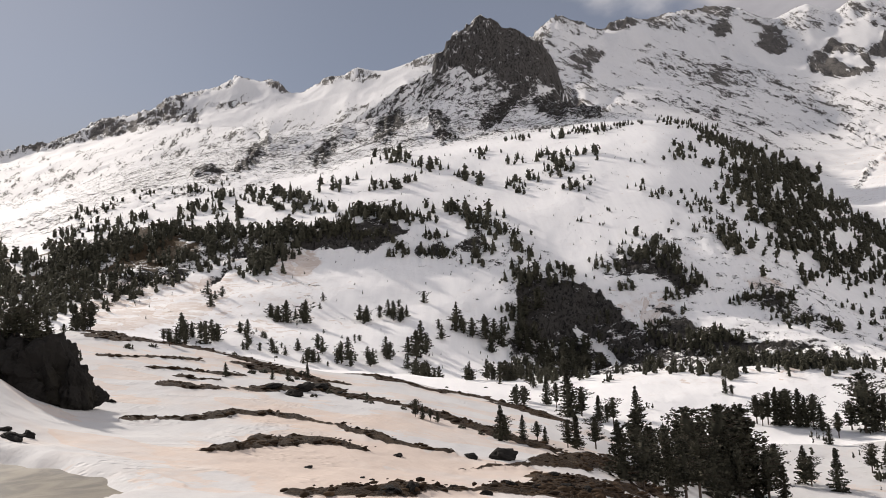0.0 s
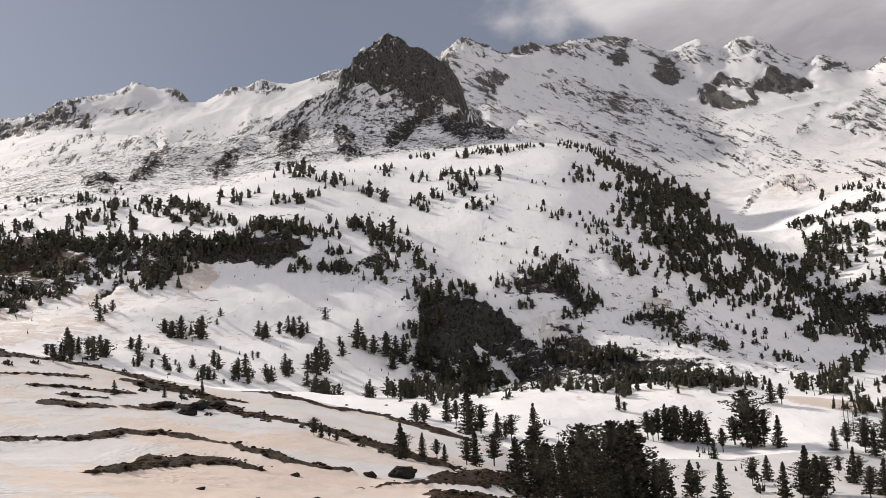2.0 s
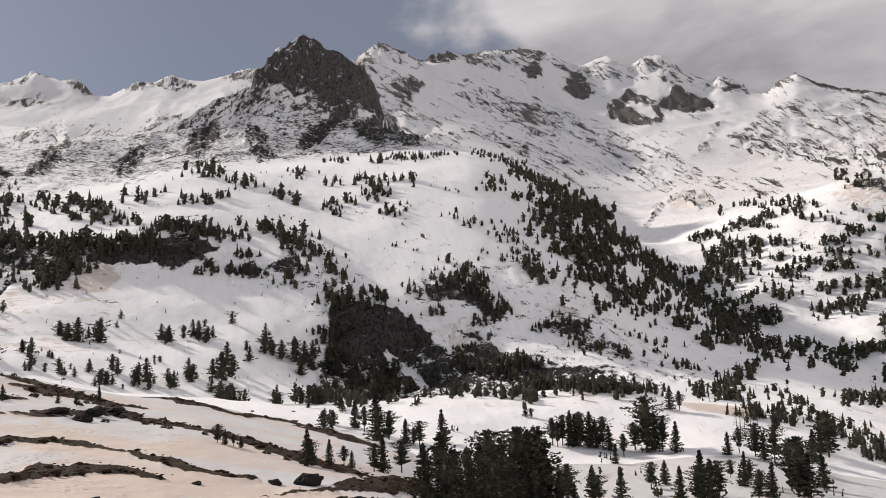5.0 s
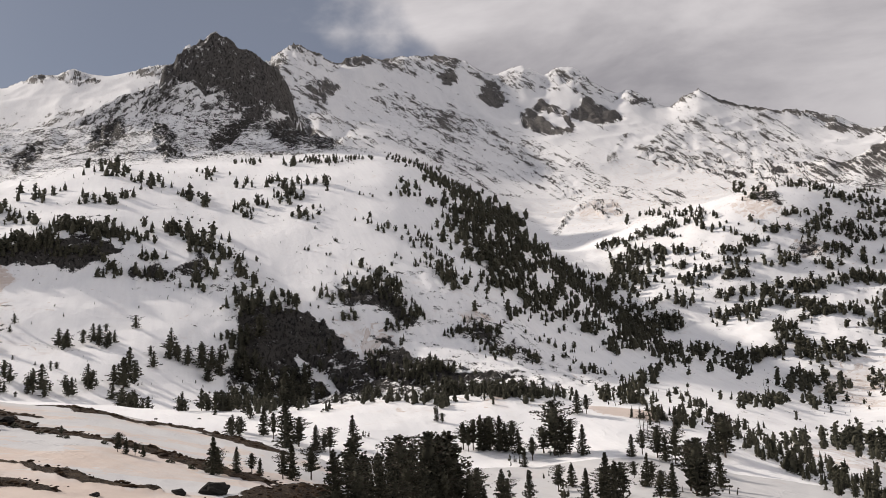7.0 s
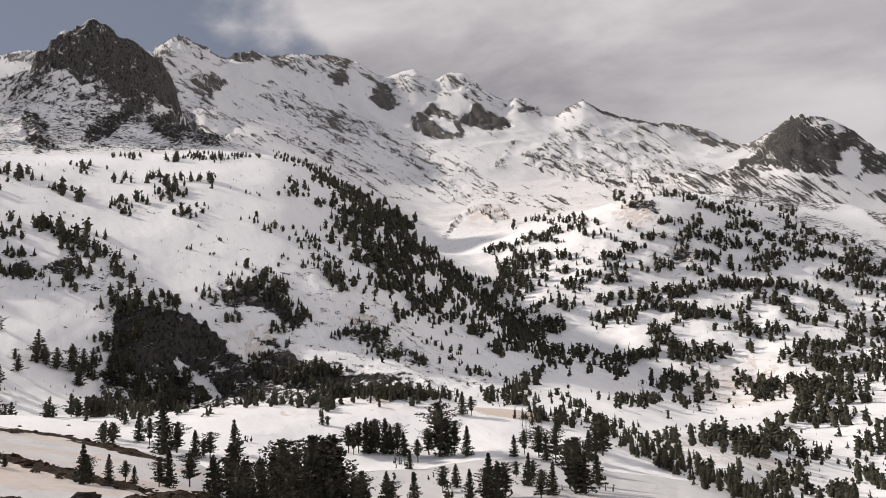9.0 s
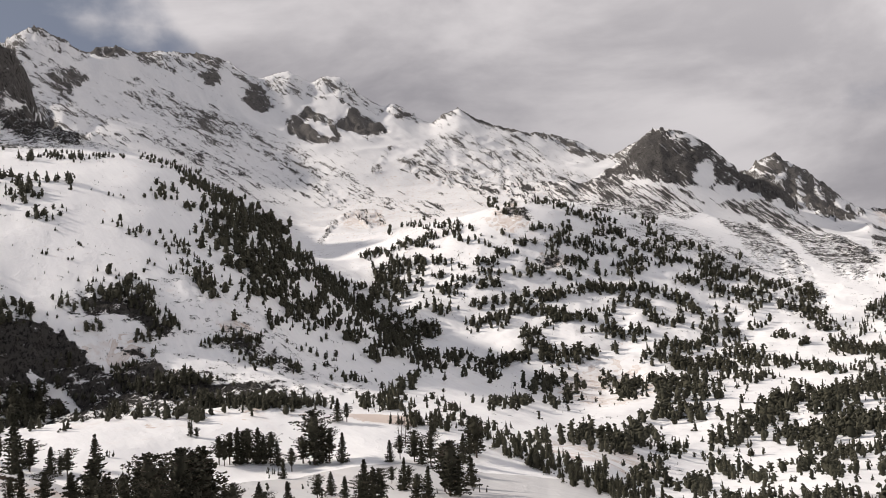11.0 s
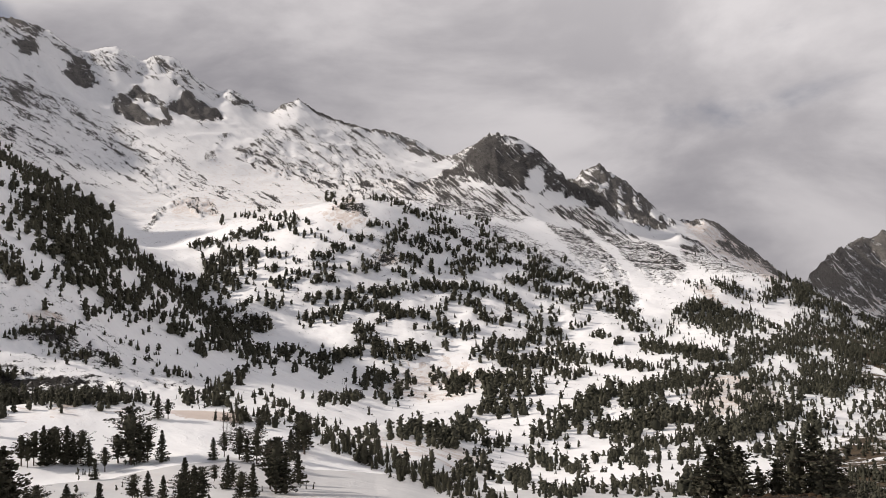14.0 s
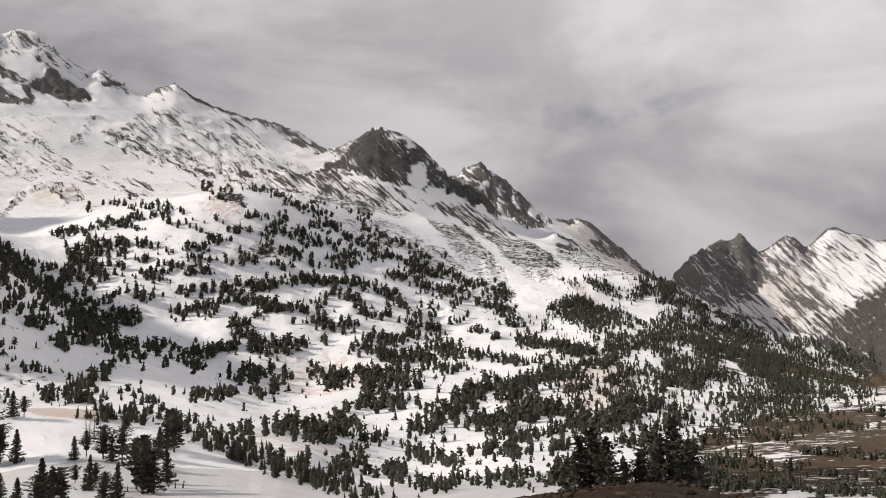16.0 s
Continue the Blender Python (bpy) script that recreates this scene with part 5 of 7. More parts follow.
VALLEY_SIDE_PINES_B = [
    (62.91, -5.71, 65.05, -6.46, 0.46, 46, 0.85),
    (44.55, -6.97, 46.95, -6.67, 0.27, 24, 1.08),
    (46.93, -7.05, 48.51, -7.48, 0.39, 32, 1.08),
    (48.89, -7.9, 50.14, -6.4, 0.35, 24, 1.16),
    (42.95, -7.27, 44.15, -6.93, 0.19, 9, 1),
    (50.45, -8.65, 50.87, -7.9, 0.15, 6, 1),
    (52.06, -7.9, 52.67, -7.53, 0.15, 6, 0.92),
    (49.61, -9.79, 50.42, -9.43, 0.23, 14, 1.08),
    (52.35, -10.21, 55.06, -10.61, 0.35, 28, 1.08),
    (54.38, -8.69, 56.66, -9.46, 0.23, 24, 0.92),
    (57.41, -9.83, 58.39, -9.46, 0.19, 9, 0.92),
    (59.35, -9.06, 62.71, -9.04, 0.23, 30, 0.85),
    (60.77, -10.54, 62.64, -10.15, 0.27, 14, 0.92),
]
VALLEY_SIDE_PINES_C = [
    (63.8, -9.02, 65.62, -8.63, 0.23, 16, 0.85),
    (64.62, -7.53, 69.91, -6.75, 0.39, 90, 0.77),
    (69.94, -6.39, 71.33, -5.67, 0.31, 24, 0.77),
    (60.92, -7.95, 64.6, -7.92, 0.31, 34, 0.85),
    (55.03, -11.22, 64.41, -10.76, 0.54, 50, 0.92),
    (45.4, -5.19, 51.25, -8.43, 1.54, 20, 0.54),
    (57.4, -2.75, 66.59, -4.78, 1.16, 24, 0.46),
    (51.31, -6.91, 59.01, -8.51, 0.96, 22, 0.54),
    (62.72, -1.6, 64.28, -1.39, 0.23, 24, 0.62),
    (64.66, -1.56, 65.98, -1.81, 0.23, 26, 0.62),
    (65.78, -2.04, 67.66, -2.23, 0.27, 34, 0.62),
    (60.93, -2.42, 62.86, -2.92, 0.19, 20, 0.58),
    (63.26, -2.65, 64.81, -2.48, 0.19, 12, 0.58),
]
VALLEY_SIDE_PINES_D = [
    (63.39, -4.12, 64.56, -3.74, 0.31, 18, 0.65),
    (64.75, -3.74, 66.65, -3.76, 0.35, 36, 0.65),
    (61.04, -4.41, 63, -4.24, 0.35, 30, 0.69),
    (67.06, -3.1, 68.56, -2.93, 0.31, 28, 0.62),
    (65.46, -4.82, 67.36, -4.45, 0.39, 24, 0.65),
    (67.7, -1.42, 68.65, -1.2, 0.19, 8, 0.5),
    (63.32, -1.27, 62.55, -1.02, 0.19, 8, 0.54),
    (68.11, -4.44, 69.96, -4.07, 0.35, 28, 0.62),
    (65.93, -2.86, 67.77, -3.72, 0.23, 10, 0.5),
]
VALLEY_SIDE_PINES = VALLEY_SIDE_PINES_A + VALLEY_SIDE_PINES_B + VALLEY_SIDE_PINES_C + VALLEY_SIDE_PINES_D
SPUR_PINES_A = [
    (41.75, -7.96, 46.45, -9.65, 0.27, 60, 1.16),
    (46.45, -9.65, 49.18, -10.85, 0.27, 50, 1.16),
    (49.18, -10.85, 51.88, -12, 0.27, 36, 1.16),
    (37.88, -5.65, 41.75, -7.86, 0.23, 54, 1.08),
    (32.91, -5.34, 36.33, -5.14, 0.19, 26, 0.92),
    (34.42, -5.56, 36.33, -5.47, 0.15, 14, 0.77),
    (41, -6.04, 43.33, -7.86, 0.23, 8, 0.69),
]
SPUR_PINES = SPUR_PINES_A
WEST_WOODS_A = [
    (-20.33, 6.5, -17.77, 7.45, 0.39, 46, 0.92),
    (-17.42, 6.52, -15.41, 6.92, 0.46, 46, 1),
    (-19.66, 5.06, -16.74, 5.43, 0.39, 40, 0.77),
    (-14.72, 6.55, -13.68, 7.31, 0.35, 24, 1),
    (-13.48, 4.3, -10.82, 5.8, 0.42, 64, 1),
    (-12.97, 6.54, -9.35, 6.93, 0.42, 76, 1.08),
    (-11.19, 8.5, -9.72, 9.29, 0.35, 28, 0.92),
    (-12.63, 9.16, -11.56, 9.95, 0.27, 16, 0.92),
    (-16.47, 9.48, -15.1, 9.53, 0.19, 14, 0.77),
    (-18.77, 8.29, -17.13, 8.7, 0.27, 14, 0.85),
    (-20.58, 3.71, -18.68, 3.77, 0.27, 20, 0.54),
    (-15.77, 8.07, -15.43, 8.82, 0.19, 8, 0.85),
    (-14.05, 9.07, -13, 9.85, 0.19, 10, 0.77),
]
WEST_WOODS_B = [
    (-22.47, 6.11, -20.64, 6.49, 0.54, 60, 0.92),
    (-24.22, 5.38, -22.46, 5.76, 0.54, 60, 0.92),
    (-26.18, 5.02, -24.22, 5.38, 0.54, 60, 0.92),
    (-26.41, 3.73, -22.42, 4.41, 0.54, 60, 0.77),
    (-22.5, 7.22, -20.05, 8.19, 0.35, 24, 0.69),
    (-25.95, 6.43, -22.51, 7.57, 0.46, 40, 0.69),
    (-17.72, 4.44, -14.7, 4.79, 0.46, 26, 0.69),
    (-26.37, 2.38, -24.15, 3.02, 0.46, 30, 0.85),
    (-24.87, 7.88, -20.71, 9.46, 0.39, 24, 0.5),
    (-20.71, 9.48, -16.14, 10.22, 0.31, 24, 0.46),
    (-17.48, 9.97, -14.76, 10.45, 0.23, 14, 0.5),
    (-20.92, 5.3, -19.36, 5.67, 0.39, 20, 0.77),
    (-16.41, 5.48, -14.02, 6.05, 0.39, 24, 0.85),
]
WEST_WOODS = WEST_WOODS_A + WEST_WOODS_B
LEDGE_PINES_A = [
    (-9.72, 6.24, -6.72, 7.39, 0.35, 56, 0.85),
    (-7.1, 8.1, -4.01, 8.28, 0.19, 46, 0.85),
    (-4.01, 8.06, -2.06, 7.64, 0.27, 34, 0.92),
    (-6.72, 6.69, -3.64, 6.66, 0.23, 34, 0.62),
    (-0.06, 8.01, 0.83, 8.4, 0.15, 12, 0.92),
    (1.95, 7.94, 4.34, 6.27, 0.35, 44, 1),
    (2.67, 4.33, 3.11, 5.93, 0.19, 14, 0.92),
    (5.15, 6.3, 6.39, 4.23, 0.23, 20, 0.85),
    (-1.7, 5.35, 0.68, 5.1, 0.23, 30, 0.62),
    (-3.27, 4.93, -2.48, 5.71, 0.19, 12, 0.77),
    (-2.05, 7.8, -1.07, 7.59, 0.19, 9, 0.69),
    (-9.35, 8.36, -8.04, 8.64, 0.23, 8, 0.85),
    (-0.69, 6.58, 0.1, 6.17, 0.23, 12, 0.69),
]
LEDGE_PINES = LEDGE_PINES_A
DOME_PINES_A = [
    (-3.57, 12.25, -2.86, 11.94, 0.19, 20, 1),
    (-2.59, 11.73, -2.46, 11.88, 0.12, 4, 0.62),
    (-0.6, 11.24, 0.21, 11.47, 0.15, 12, 0.85),
    (-4.77, 10.06, -3.6, 10.26, 0.15, 10, 0.85),
    (-2.81, 10.14, -2.41, 10.34, 0.15, 10, 0.85),
    (0.83, 12, 0.91, 12.07, 0.08, 2, 0.39),
    (2.67, 12.09, 3.98, 12.15, 0.15, 14, 0.62),
    (1.22, 11.08, 2.82, 10.25, 0.15, 16, 0.69),
    (3.43, 10.01, 3.63, 10.17, 0.12, 6, 0.77),
    (5.27, 10.28, 6.14, 9.04, 0.23, 20, 0.69),
    (7.99, 11.55, 8.98, 10.3, 0.27, 30, 0.85),
    (7.03, 9.86, 7.24, 10.13, 0.12, 6, 0.92),
    (5.8, 11.35, 6.14, 11.5, 0.12, 8, 0.69),
]
DOME_PINES_B = [
    (9.35, 9.43, 10.49, 9.18, 0.15, 14, 0.77),
    (10.26, 11.51, 10.76, 11.69, 0.15, 11, 0.92),
    (9.6, 10.54, 9.73, 10.62, 0.08, 3, 0.46),
    (10.69, 9.86, 10.94, 9.93, 0.08, 3, 0.54),
    (8.58, 12.84, 8.99, 12.87, 0.12, 7, 0.77),
    (5.57, 13.02, 7.34, 12.93, 0.12, 16, 0.54),
    (9.92, 13.18, 12.4, 13.15, 0.08, 30, 0.46),
    (12.82, 13.29, 15.08, 13.44, 0.08, 22, 0.35),
    (14.01, 10.76, 14.58, 10.77, 0.12, 4, 0.39),
    (15.88, 10.81, 16.13, 10.88, 0.08, 3, 0.5),
    (17.1, 10.77, 17.97, 10.51, 0.12, 6, 0.42),
    (17.62, 11.43, 18.24, 10.99, 0.15, 11, 0.69),
    (19.15, 10.16, 20.01, 10.02, 0.15, 9, 0.62),
]
DOME_PINES_C = [
    (14.16, 8.83, 14.32, 8.9, 0.08, 2, 0.69),
    (15.83, 8.23, 15.96, 8.38, 0.08, 3, 0.77),
    (0.46, 13.36, 2.09, 13.43, 0.12, 6, 0.46),
    (-8.23, 9.72, -7.28, 10.12, 0.19, 10, 0.85),
    (-10.46, 9.61, -10.02, 9.77, 0.12, 5, 0.85),
    (-6.51, 10.35, -6.32, 10.74, 0.12, 5, 0.77),
    (2.86, 11.88, 5.31, 11.34, 0.31, 4, 0.31),
    (-1.22, 10.31, 5.18, 7.37, 1.16, 10, 0.35),
    (8.48, 8.06, 13.3, 6.24, 1.16, 12, 0.39),
    (9.42, 13.25, 10.85, 13.23, 0.06, 12, 0.42),
    (10.85, 13.23, 12.28, 13.33, 0.06, 12, 0.42),
    (12.28, 13.33, 13.94, 13.48, 0.06, 6, 0.42),
    (13.94, 13.48, 15.91, 13.63, 0.06, 3, 0.42),
]
DOME_PINES_D = [
    (15.91, 13.63, 17.53, 13.13, 0.06, 18, 0.42),
    (17.53, 13.13, 18.81, 12.46, 0.06, 26, 0.42),
    (18.81, 12.46, 20.34, 11.34, 0.06, 20, 0.42),
    (20.34, 11.34, 21.86, 10.38, 0.06, 30, 0.42),
    (21.86, 10.38, 23.07, 9.76, 0.06, 30, 0.42),
    (23.07, 9.76, 24.09, 9.24, 0.06, 26, 0.42),
]
DOME_PINES = DOME_PINES_A + DOME_PINES_B + DOME_PINES_C + DOME_PINES_D
FLANK_PINES_AREA_A = [
    (150, 0.69, [(19.33, 8.47), (20.59, 9.45), (22.66, 9.99), (24.26, 8.91), (25.41, 7.25), (25.97, 5.94), (25.31, 4.75), (24.12, 5.2), (22.95, 6.53), (21.75, 7.3), (20.13, 7.76)]),
    (40, 0.5, [(17.26, 7.58), (20.11, 7.1), (22.87, 4.18), (27.55, 0.81), (30.57, -1.63), (28.23, -1.58), (23.59, 1.74), (19.62, 4.28)]),
    (105, 0.92, [(20.26, 9.27), (21.3, 9.56), (23.05, 9.71), (24.49, 8.87), (25.66, 6.97), (24.93, 5.82), (23.85, 6.05), (23.07, 5.3), (22.01, 6.51), (20.28, 7.05)]),
    (60, 1, [(22.71, 6.48), (24.93, 5.91), (26.01, 4.09), (25.03, 3.35), (23.6, 4.21)]),
]
FLANK_PINES_AREA = FLANK_PINES_AREA_A
HILLSIDE_PINES_AREA_A = [
    (50, 0.65, [(31.79, 5.16), (32.71, 6.45), (34.16, 6.3), (33.53, 4.52), (32.36, 4.47)]),
    (50, 0.65, [(31.58, 4.1), (33.53, 4.52), (35.5, 4.47), (34.69, 3.49), (33.11, 2.95), (31.76, 3.18)]),
]
HILLSIDE_PINES_AREA = HILLSIDE_PINES_AREA_A
VALLEY_FOREST_AREA_A = [
    (190, 0.5, [(64.48, 0.45), (65.07, 1.53), (65.78, 1.9), (67.11, 1.78), (67.71, 0.98), (67.23, 0.37), (65.7, 0.26)]),
    (110, 0.54, [(65.7, 0.17), (67.62, 0.58), (68.88, -0.3), (68.66, -0.99), (67.37, -0.57)]),
    (10, 0.54, [(63.36, -0.41), (64.34, -0.11), (64.21, -0.5)]),
    (80, 0.39, [(66.98, 3), (67.81, 2.89), (68.84, 2.46), (69.77, 1.73), (69.24, 1.6), (68.08, 2.26)]),
    (18, 0.35, [(65.07, 3.09), (66.97, 2.82), (66.95, 2.43), (65.43, 2.6)]),
    (150, 0.46, [(70.25, 1.11), (70.74, 2.06), (70.71, 2.75), (71.16, 3.11), (72.52, 2.75), (73.53, 1.8), (72.8, 1.41), (71.38, 1.73)]),
    (150, 0.42, [(72.51, 2.69), (73.06, 2.28), (74.93, 0.71), (75.7, -0.12), (74.87, -0.18), (73.47, 0.76), (72.62, 1.47)]),
]
VALLEY_FOREST_AREA_B = [
    (36, 0.42, [(72.09, 1.64), (73.48, 1.02), (73.4, -0.29), (72.34, -0.27)]),
    (110, 0.5, [(66.86, 0.62), (68.76, 0.87), (70.55, -0.06), (71.62, -0.43), (70.15, -0.62), (68.51, -0.2)]),
    (560, 0.42, [(71.63, -0.25), (73.79, 0.37), (75.83, -0.27), (78.08, -1.55), (79.62, -2.57), (76.71, -2.26), (73.69, -1.34), (71.22, -1)]),
    (240, 0.39, [(75.87, 0.4), (77.18, -0.18), (79.07, -1.31), (81.19, -1.58), (81.12, -2.56), (78.39, -1.83)]),
    (330, 0.5, [(68.65, -1.05), (70.86, -0.94), (73.69, -1.29), (74, -2), (72.56, -2.55), (70.88, -1.93), (69.76, -2.52), (68.74, -2.96), (68.39, -2.5)]),
    (1300, 0.42, [(73.7, -1.27), (77.04, -2.27), (81.12, -2.64), (80.94, -5.17), (78.22, -4.34), (76.99, -3.09), (75.34, -2.54)]),
]
VALLEY_FOREST_AREA_C = [
    (420, 0.42, [(81.21, -1.35), (85.04, -2.58), (84.81, -5.56), (80.94, -5.17)]),
    (400, 0.5, [(72.19, -2.92), (73.98, -2.26), (76.32, -3.12), (77.23, -4.37), (75.25, -4.03), (74.52, -4.76), (72.1, -4.4)]),
    (110, 0.46, [(76.24, -4.37), (79.47, -4.69), (82.5, -5.31), (81.85, -6.01), (77.16, -5.43)]),
    (90, 0.54, [(68.21, -2.51), (70.04, -2.72), (72.14, -3.67), (71.72, -4.79), (69.6, -4.04), (68.35, -3.28)]),
    (100, 0.62, [(67.72, -4.82), (70.67, -4.44), (73.45, -5.35), (72.65, -6.99), (69.09, -6.68)]),
    (170, 0.58, [(70.24, -5.55), (76.21, -4.77), (80.9, -5.73), (80.72, -8.11), (75.33, -7.98), (70.5, -7.38)]),
    (50, 0.69, [(64.7, -4.83), (70.2, -6.33), (70.08, -8.52), (64.56, -7.86)]),
]
VALLEY_FOREST_AREA_D = [
    (60, 0.54, [(63.23, -3.22), (67.83, -2.51), (71.72, -4.79), (67.68, -5.54), (63.17, -4.77)]),
    (40, 0.39, [(61.09, 1.61), (64.9, -0.46), (68.65, -1.13), (67.88, -1.69), (63.32, -1.21), (61.02, 0.02)]),
    (26, 0.27, [(65.18, 5.49), (68.91, 3.74), (71.08, 2.88), (70.28, 1.75), (66.99, 3.24)]),
    (110, 0.58, [(63.83, -7.91), (65.81, -6.89), (69.26, -6.01), (71.11, -6.19), (70.33, -6.87), (66.55, -7.49)]),
    (190, 0.54, [(74.67, -6.69), (75.45, -5.48), (77.87, -5.2), (81.14, -5.5), (83.23, -6.13), (81.01, -7.41), (79.09, -6.95), (77.78, -6.63), (75.69, -7.21)]),
    (50, 0.85, [(73.8, -9.52), (77.62, -9.2), (78.54, -10.37), (77.47, -11.52), (73.72, -10.94)]),
]
VALLEY_FOREST_AREA = VALLEY_FOREST_AREA_A + VALLEY_FOREST_AREA_B + VALLEY_FOREST_AREA_C + VALLEY_FOREST_AREA_D
WEST_WOODS_AREA_A = [
    (170, 0.92, [(-29.55, 5.75), (-27.03, 5.41), (-24.72, 3.56), (-26.36, 1.24), (-29.51, 1.53)]),
    (90, 0.85, [(-26.05, 4.7), (-20.22, 4.63), (-17.68, 4.2), (-21.65, 2.21), (-25.05, 1.22)]),
]
WEST_WOODS_AREA = WEST_WOODS_AREA_A
# low shrubs: bearing, angle and width
SHRUB_SPOTS_A = [
    (-18.54, -0.35, 2.6),
    (-17.8, -0.46, 2.2),
    (-16.99, -0.42, 3),
    (-16, -0.32, 2),
    (-14.64, -1.33, 1.6),
    (-13.43, -2.71, 1.5),
    (-12.7, -2.68, 1.6),
    (-11.8, -1.7, 1.8),
    (-10.44, -3.26, 1.4),
    (-9.29, -4.52, 1.2),
    (-8.78, -4.07, 1.6),
    (-8.2, -4.29, 1.4),
    (-5.3, -5.21, 1),
    (-2.27, -6, 1.1),
    (-0.74, -6.54, 1),
    (0.96, -7.2, 1.1),
    (2.36, -7.69, 1),
    (-15.13, -2.68, 1),
    (-5.68, -5.12, 0.9),
    (-10.08, -2.98, 1.6),
    (-10.8, -3.39, 1.2),
    (-6.8, -4.82, 0.9),
    (-19.86, -0.57, 1.6),
    (-21.39, -0.57, 1.8),
    (-3.04, -5.73, 0.9),
    (4.79, -5.47, 1.5),
    (0.08, -4.36, 1.3),
    (2.84, -4.49, 1.2),
    (5.8, -5.12, 1.2),
]
SHRUB_SPOTS = SHRUB_SPOTS_A


def lattice(ix, iy, seed):
    h = (ix.astype(np.int64) * 374761393 + iy.astype(np.int64) * 668265263 + seed * 974711) & 0x7FFFFFFF
    h = ((h ^ (h >> 13)) * 1274126177) & 0x7FFFFFFF
    return ((h ^ (h >> 16)) & 0xFFFF) / 65535.0


def value_noise(x, y, seed):
    ix, iy = np.floor(x), np.floor(y)
    u, v = x - ix, y - iy
    u, v = u * u * u * (u * (u * 6 - 15) + 10), v * v * v * (v * (v * 6 - 15) + 10)
    a, b = lattice(ix, iy, seed), lattice(ix + 1, iy, seed)
    c, d = lattice(ix, iy + 1, seed), lattice(ix + 1, iy + 1, seed)
    return (a + (b - a) * u) * (1 - v) + (c + (d - c) * u) * v


def fbm(x, y, octaves=5, seed=0, ridged=False):
    total, amp, norm = 0.0, 1.0, 0.0
    for i in range(octaves):
        v = value_noise(x, y, seed + i)
        total = total + amp * (1 - abs(2 * v - 1) if ridged else v)
        norm += amp
        x, y, amp = x * 2.03 + 17.3, y * 2.03 + 5.1, amp * 0.5
    return total / norm


def smooth(values, width):
    if width < 1:
        return values
    k = np.exp(-0.5 * (np.arange(-3 * width, 3 * width + 1) / width) ** 2)
    padded = np.concatenate((values[-3 * width:], values, values[:3 * width]))
    return np.convolve(padded, k / k.sum(), "valid")


STEP = 0.14
BEARINGS = np.concatenate((np.arange(-34, 92, STEP), np.arange(92, 326, 2.0)))
# behind the crests of the peaks the land falls before it rises to the skyline
SADDLE = [(-16, 0.0), (-11, 25), (-6, 45), (-1, 60), (2, 130), (7, 140), (9.5, 70), (12, 0), (47.5, 0), (50, 90), (55, 110), (58, 50), (61, 0)]
RINGS["saddle"] = []
for b in range(-29, 87):
    d, h = (float(np.interp(b, [p[0] for p in RINGS["peaks"]], [p[k] for p in RINGS["peaks"]])) for k in (1, 2))
    d2, h2 = (float(np.interp(b, [p[0] for p in RINGS["far_foot"]], [p[k] for p in RINGS["far_foot"]])) for k in (1, 2))
    fall = float(np.interp(b, [p[0] for p in SADDLE], [p[1] for p in SADDLE]))
    share = 0.25 - 0.1 * min(1, fall / 60)
    RINGS["saddle"].append((b, d + (d2 - d) * share, h + (h2 - h) * share * (fall == 0) - fall))
RINGS["far_foot"], RINGS["skyline"] = RINGS.pop("far_foot"), RINGS.pop("skyline")
SHARP = {"dome": 10, "skyline": 1, "saddle": 14, "peaks": 22, "right_hill": 16, "knoll": 5, "terrace_crest": 5, "far_foot": 20, "basin": 18, "slope": 16}
CRISP = {"peaks": ((-12, 11), (48, 90)), "right_hill": ((34, 46),)}
ROUGH = {"front": 0.15, "terrace": 0.5, "terrace_crest": 0.8, "gully": 1.2, "knoll": 1.0, "hollow": 2, "bench": 4, "mid": 6, "upper": 6, "dome": 3,
         "behind_dome": 10, "slope": 14, "right_hill": 8, "basin": 26, "peaks": 14, "saddle": 20, "far_foot": 36, "skyline": 12}
COUNT = {"terrace": 54, "terrace_crest": 84, "gully": 8, "knoll": 26, "hollow": 10, "bench": 20, "mid": 28, "upper": 28, "dome": 40,
         "behind_dome": 8, "slope": 32, "right_hill": 30, "basin": 28, "peaks": 72, "saddle": 10, "far_foot": 30, "skyline": 46}
LINES = list(RINGS)
every = np.arange(-34, 326, STEP)
far, high, rough = [np.full(len(BEARINGS), 1.2)], [np.full(len(BEARINGS), -1.62)], [np.zeros(len(BEARINGS))]
for key in LINES:
    b, d, h = np.array(RINGS[key]).T
    w = SHARP.get(key, 14)
    far.append(np.interp(BEARINGS, every, smooth(np.interp(every, b, d, period=360), max(w, 8))))
    line = np.interp(every, b, h, period=360)
    flow = smooth(line, w)
    for from_b, to_b in CRISP.get(key, ()):
        # keep the crest crisp here only; elsewhere the line is a smooth slope
        keep = np.clip((every - from_b + 2) / 2, 0, 1) * np.clip((to_b + 2 - every) / 2, 0, 1)
        flow = flow * (1 - keep) + smooth(line, 1 if key == "peaks" else 7) * keep
    high.append(np.interp(BEARINGS, every, flow))
    rough.append(np.full(len(BEARINGS), ROUGH[key]))
far.append(far[-1] + 350)
high.append(high[-1] - 250)
rough.append(rough[-1])
far, high, rough = np.array(far), np.array(high), np.array(rough)
for i in range(1, len(far)):
    far[i] = np.maximum(far[i], far[i - 1] * 1.01 + 0.5)
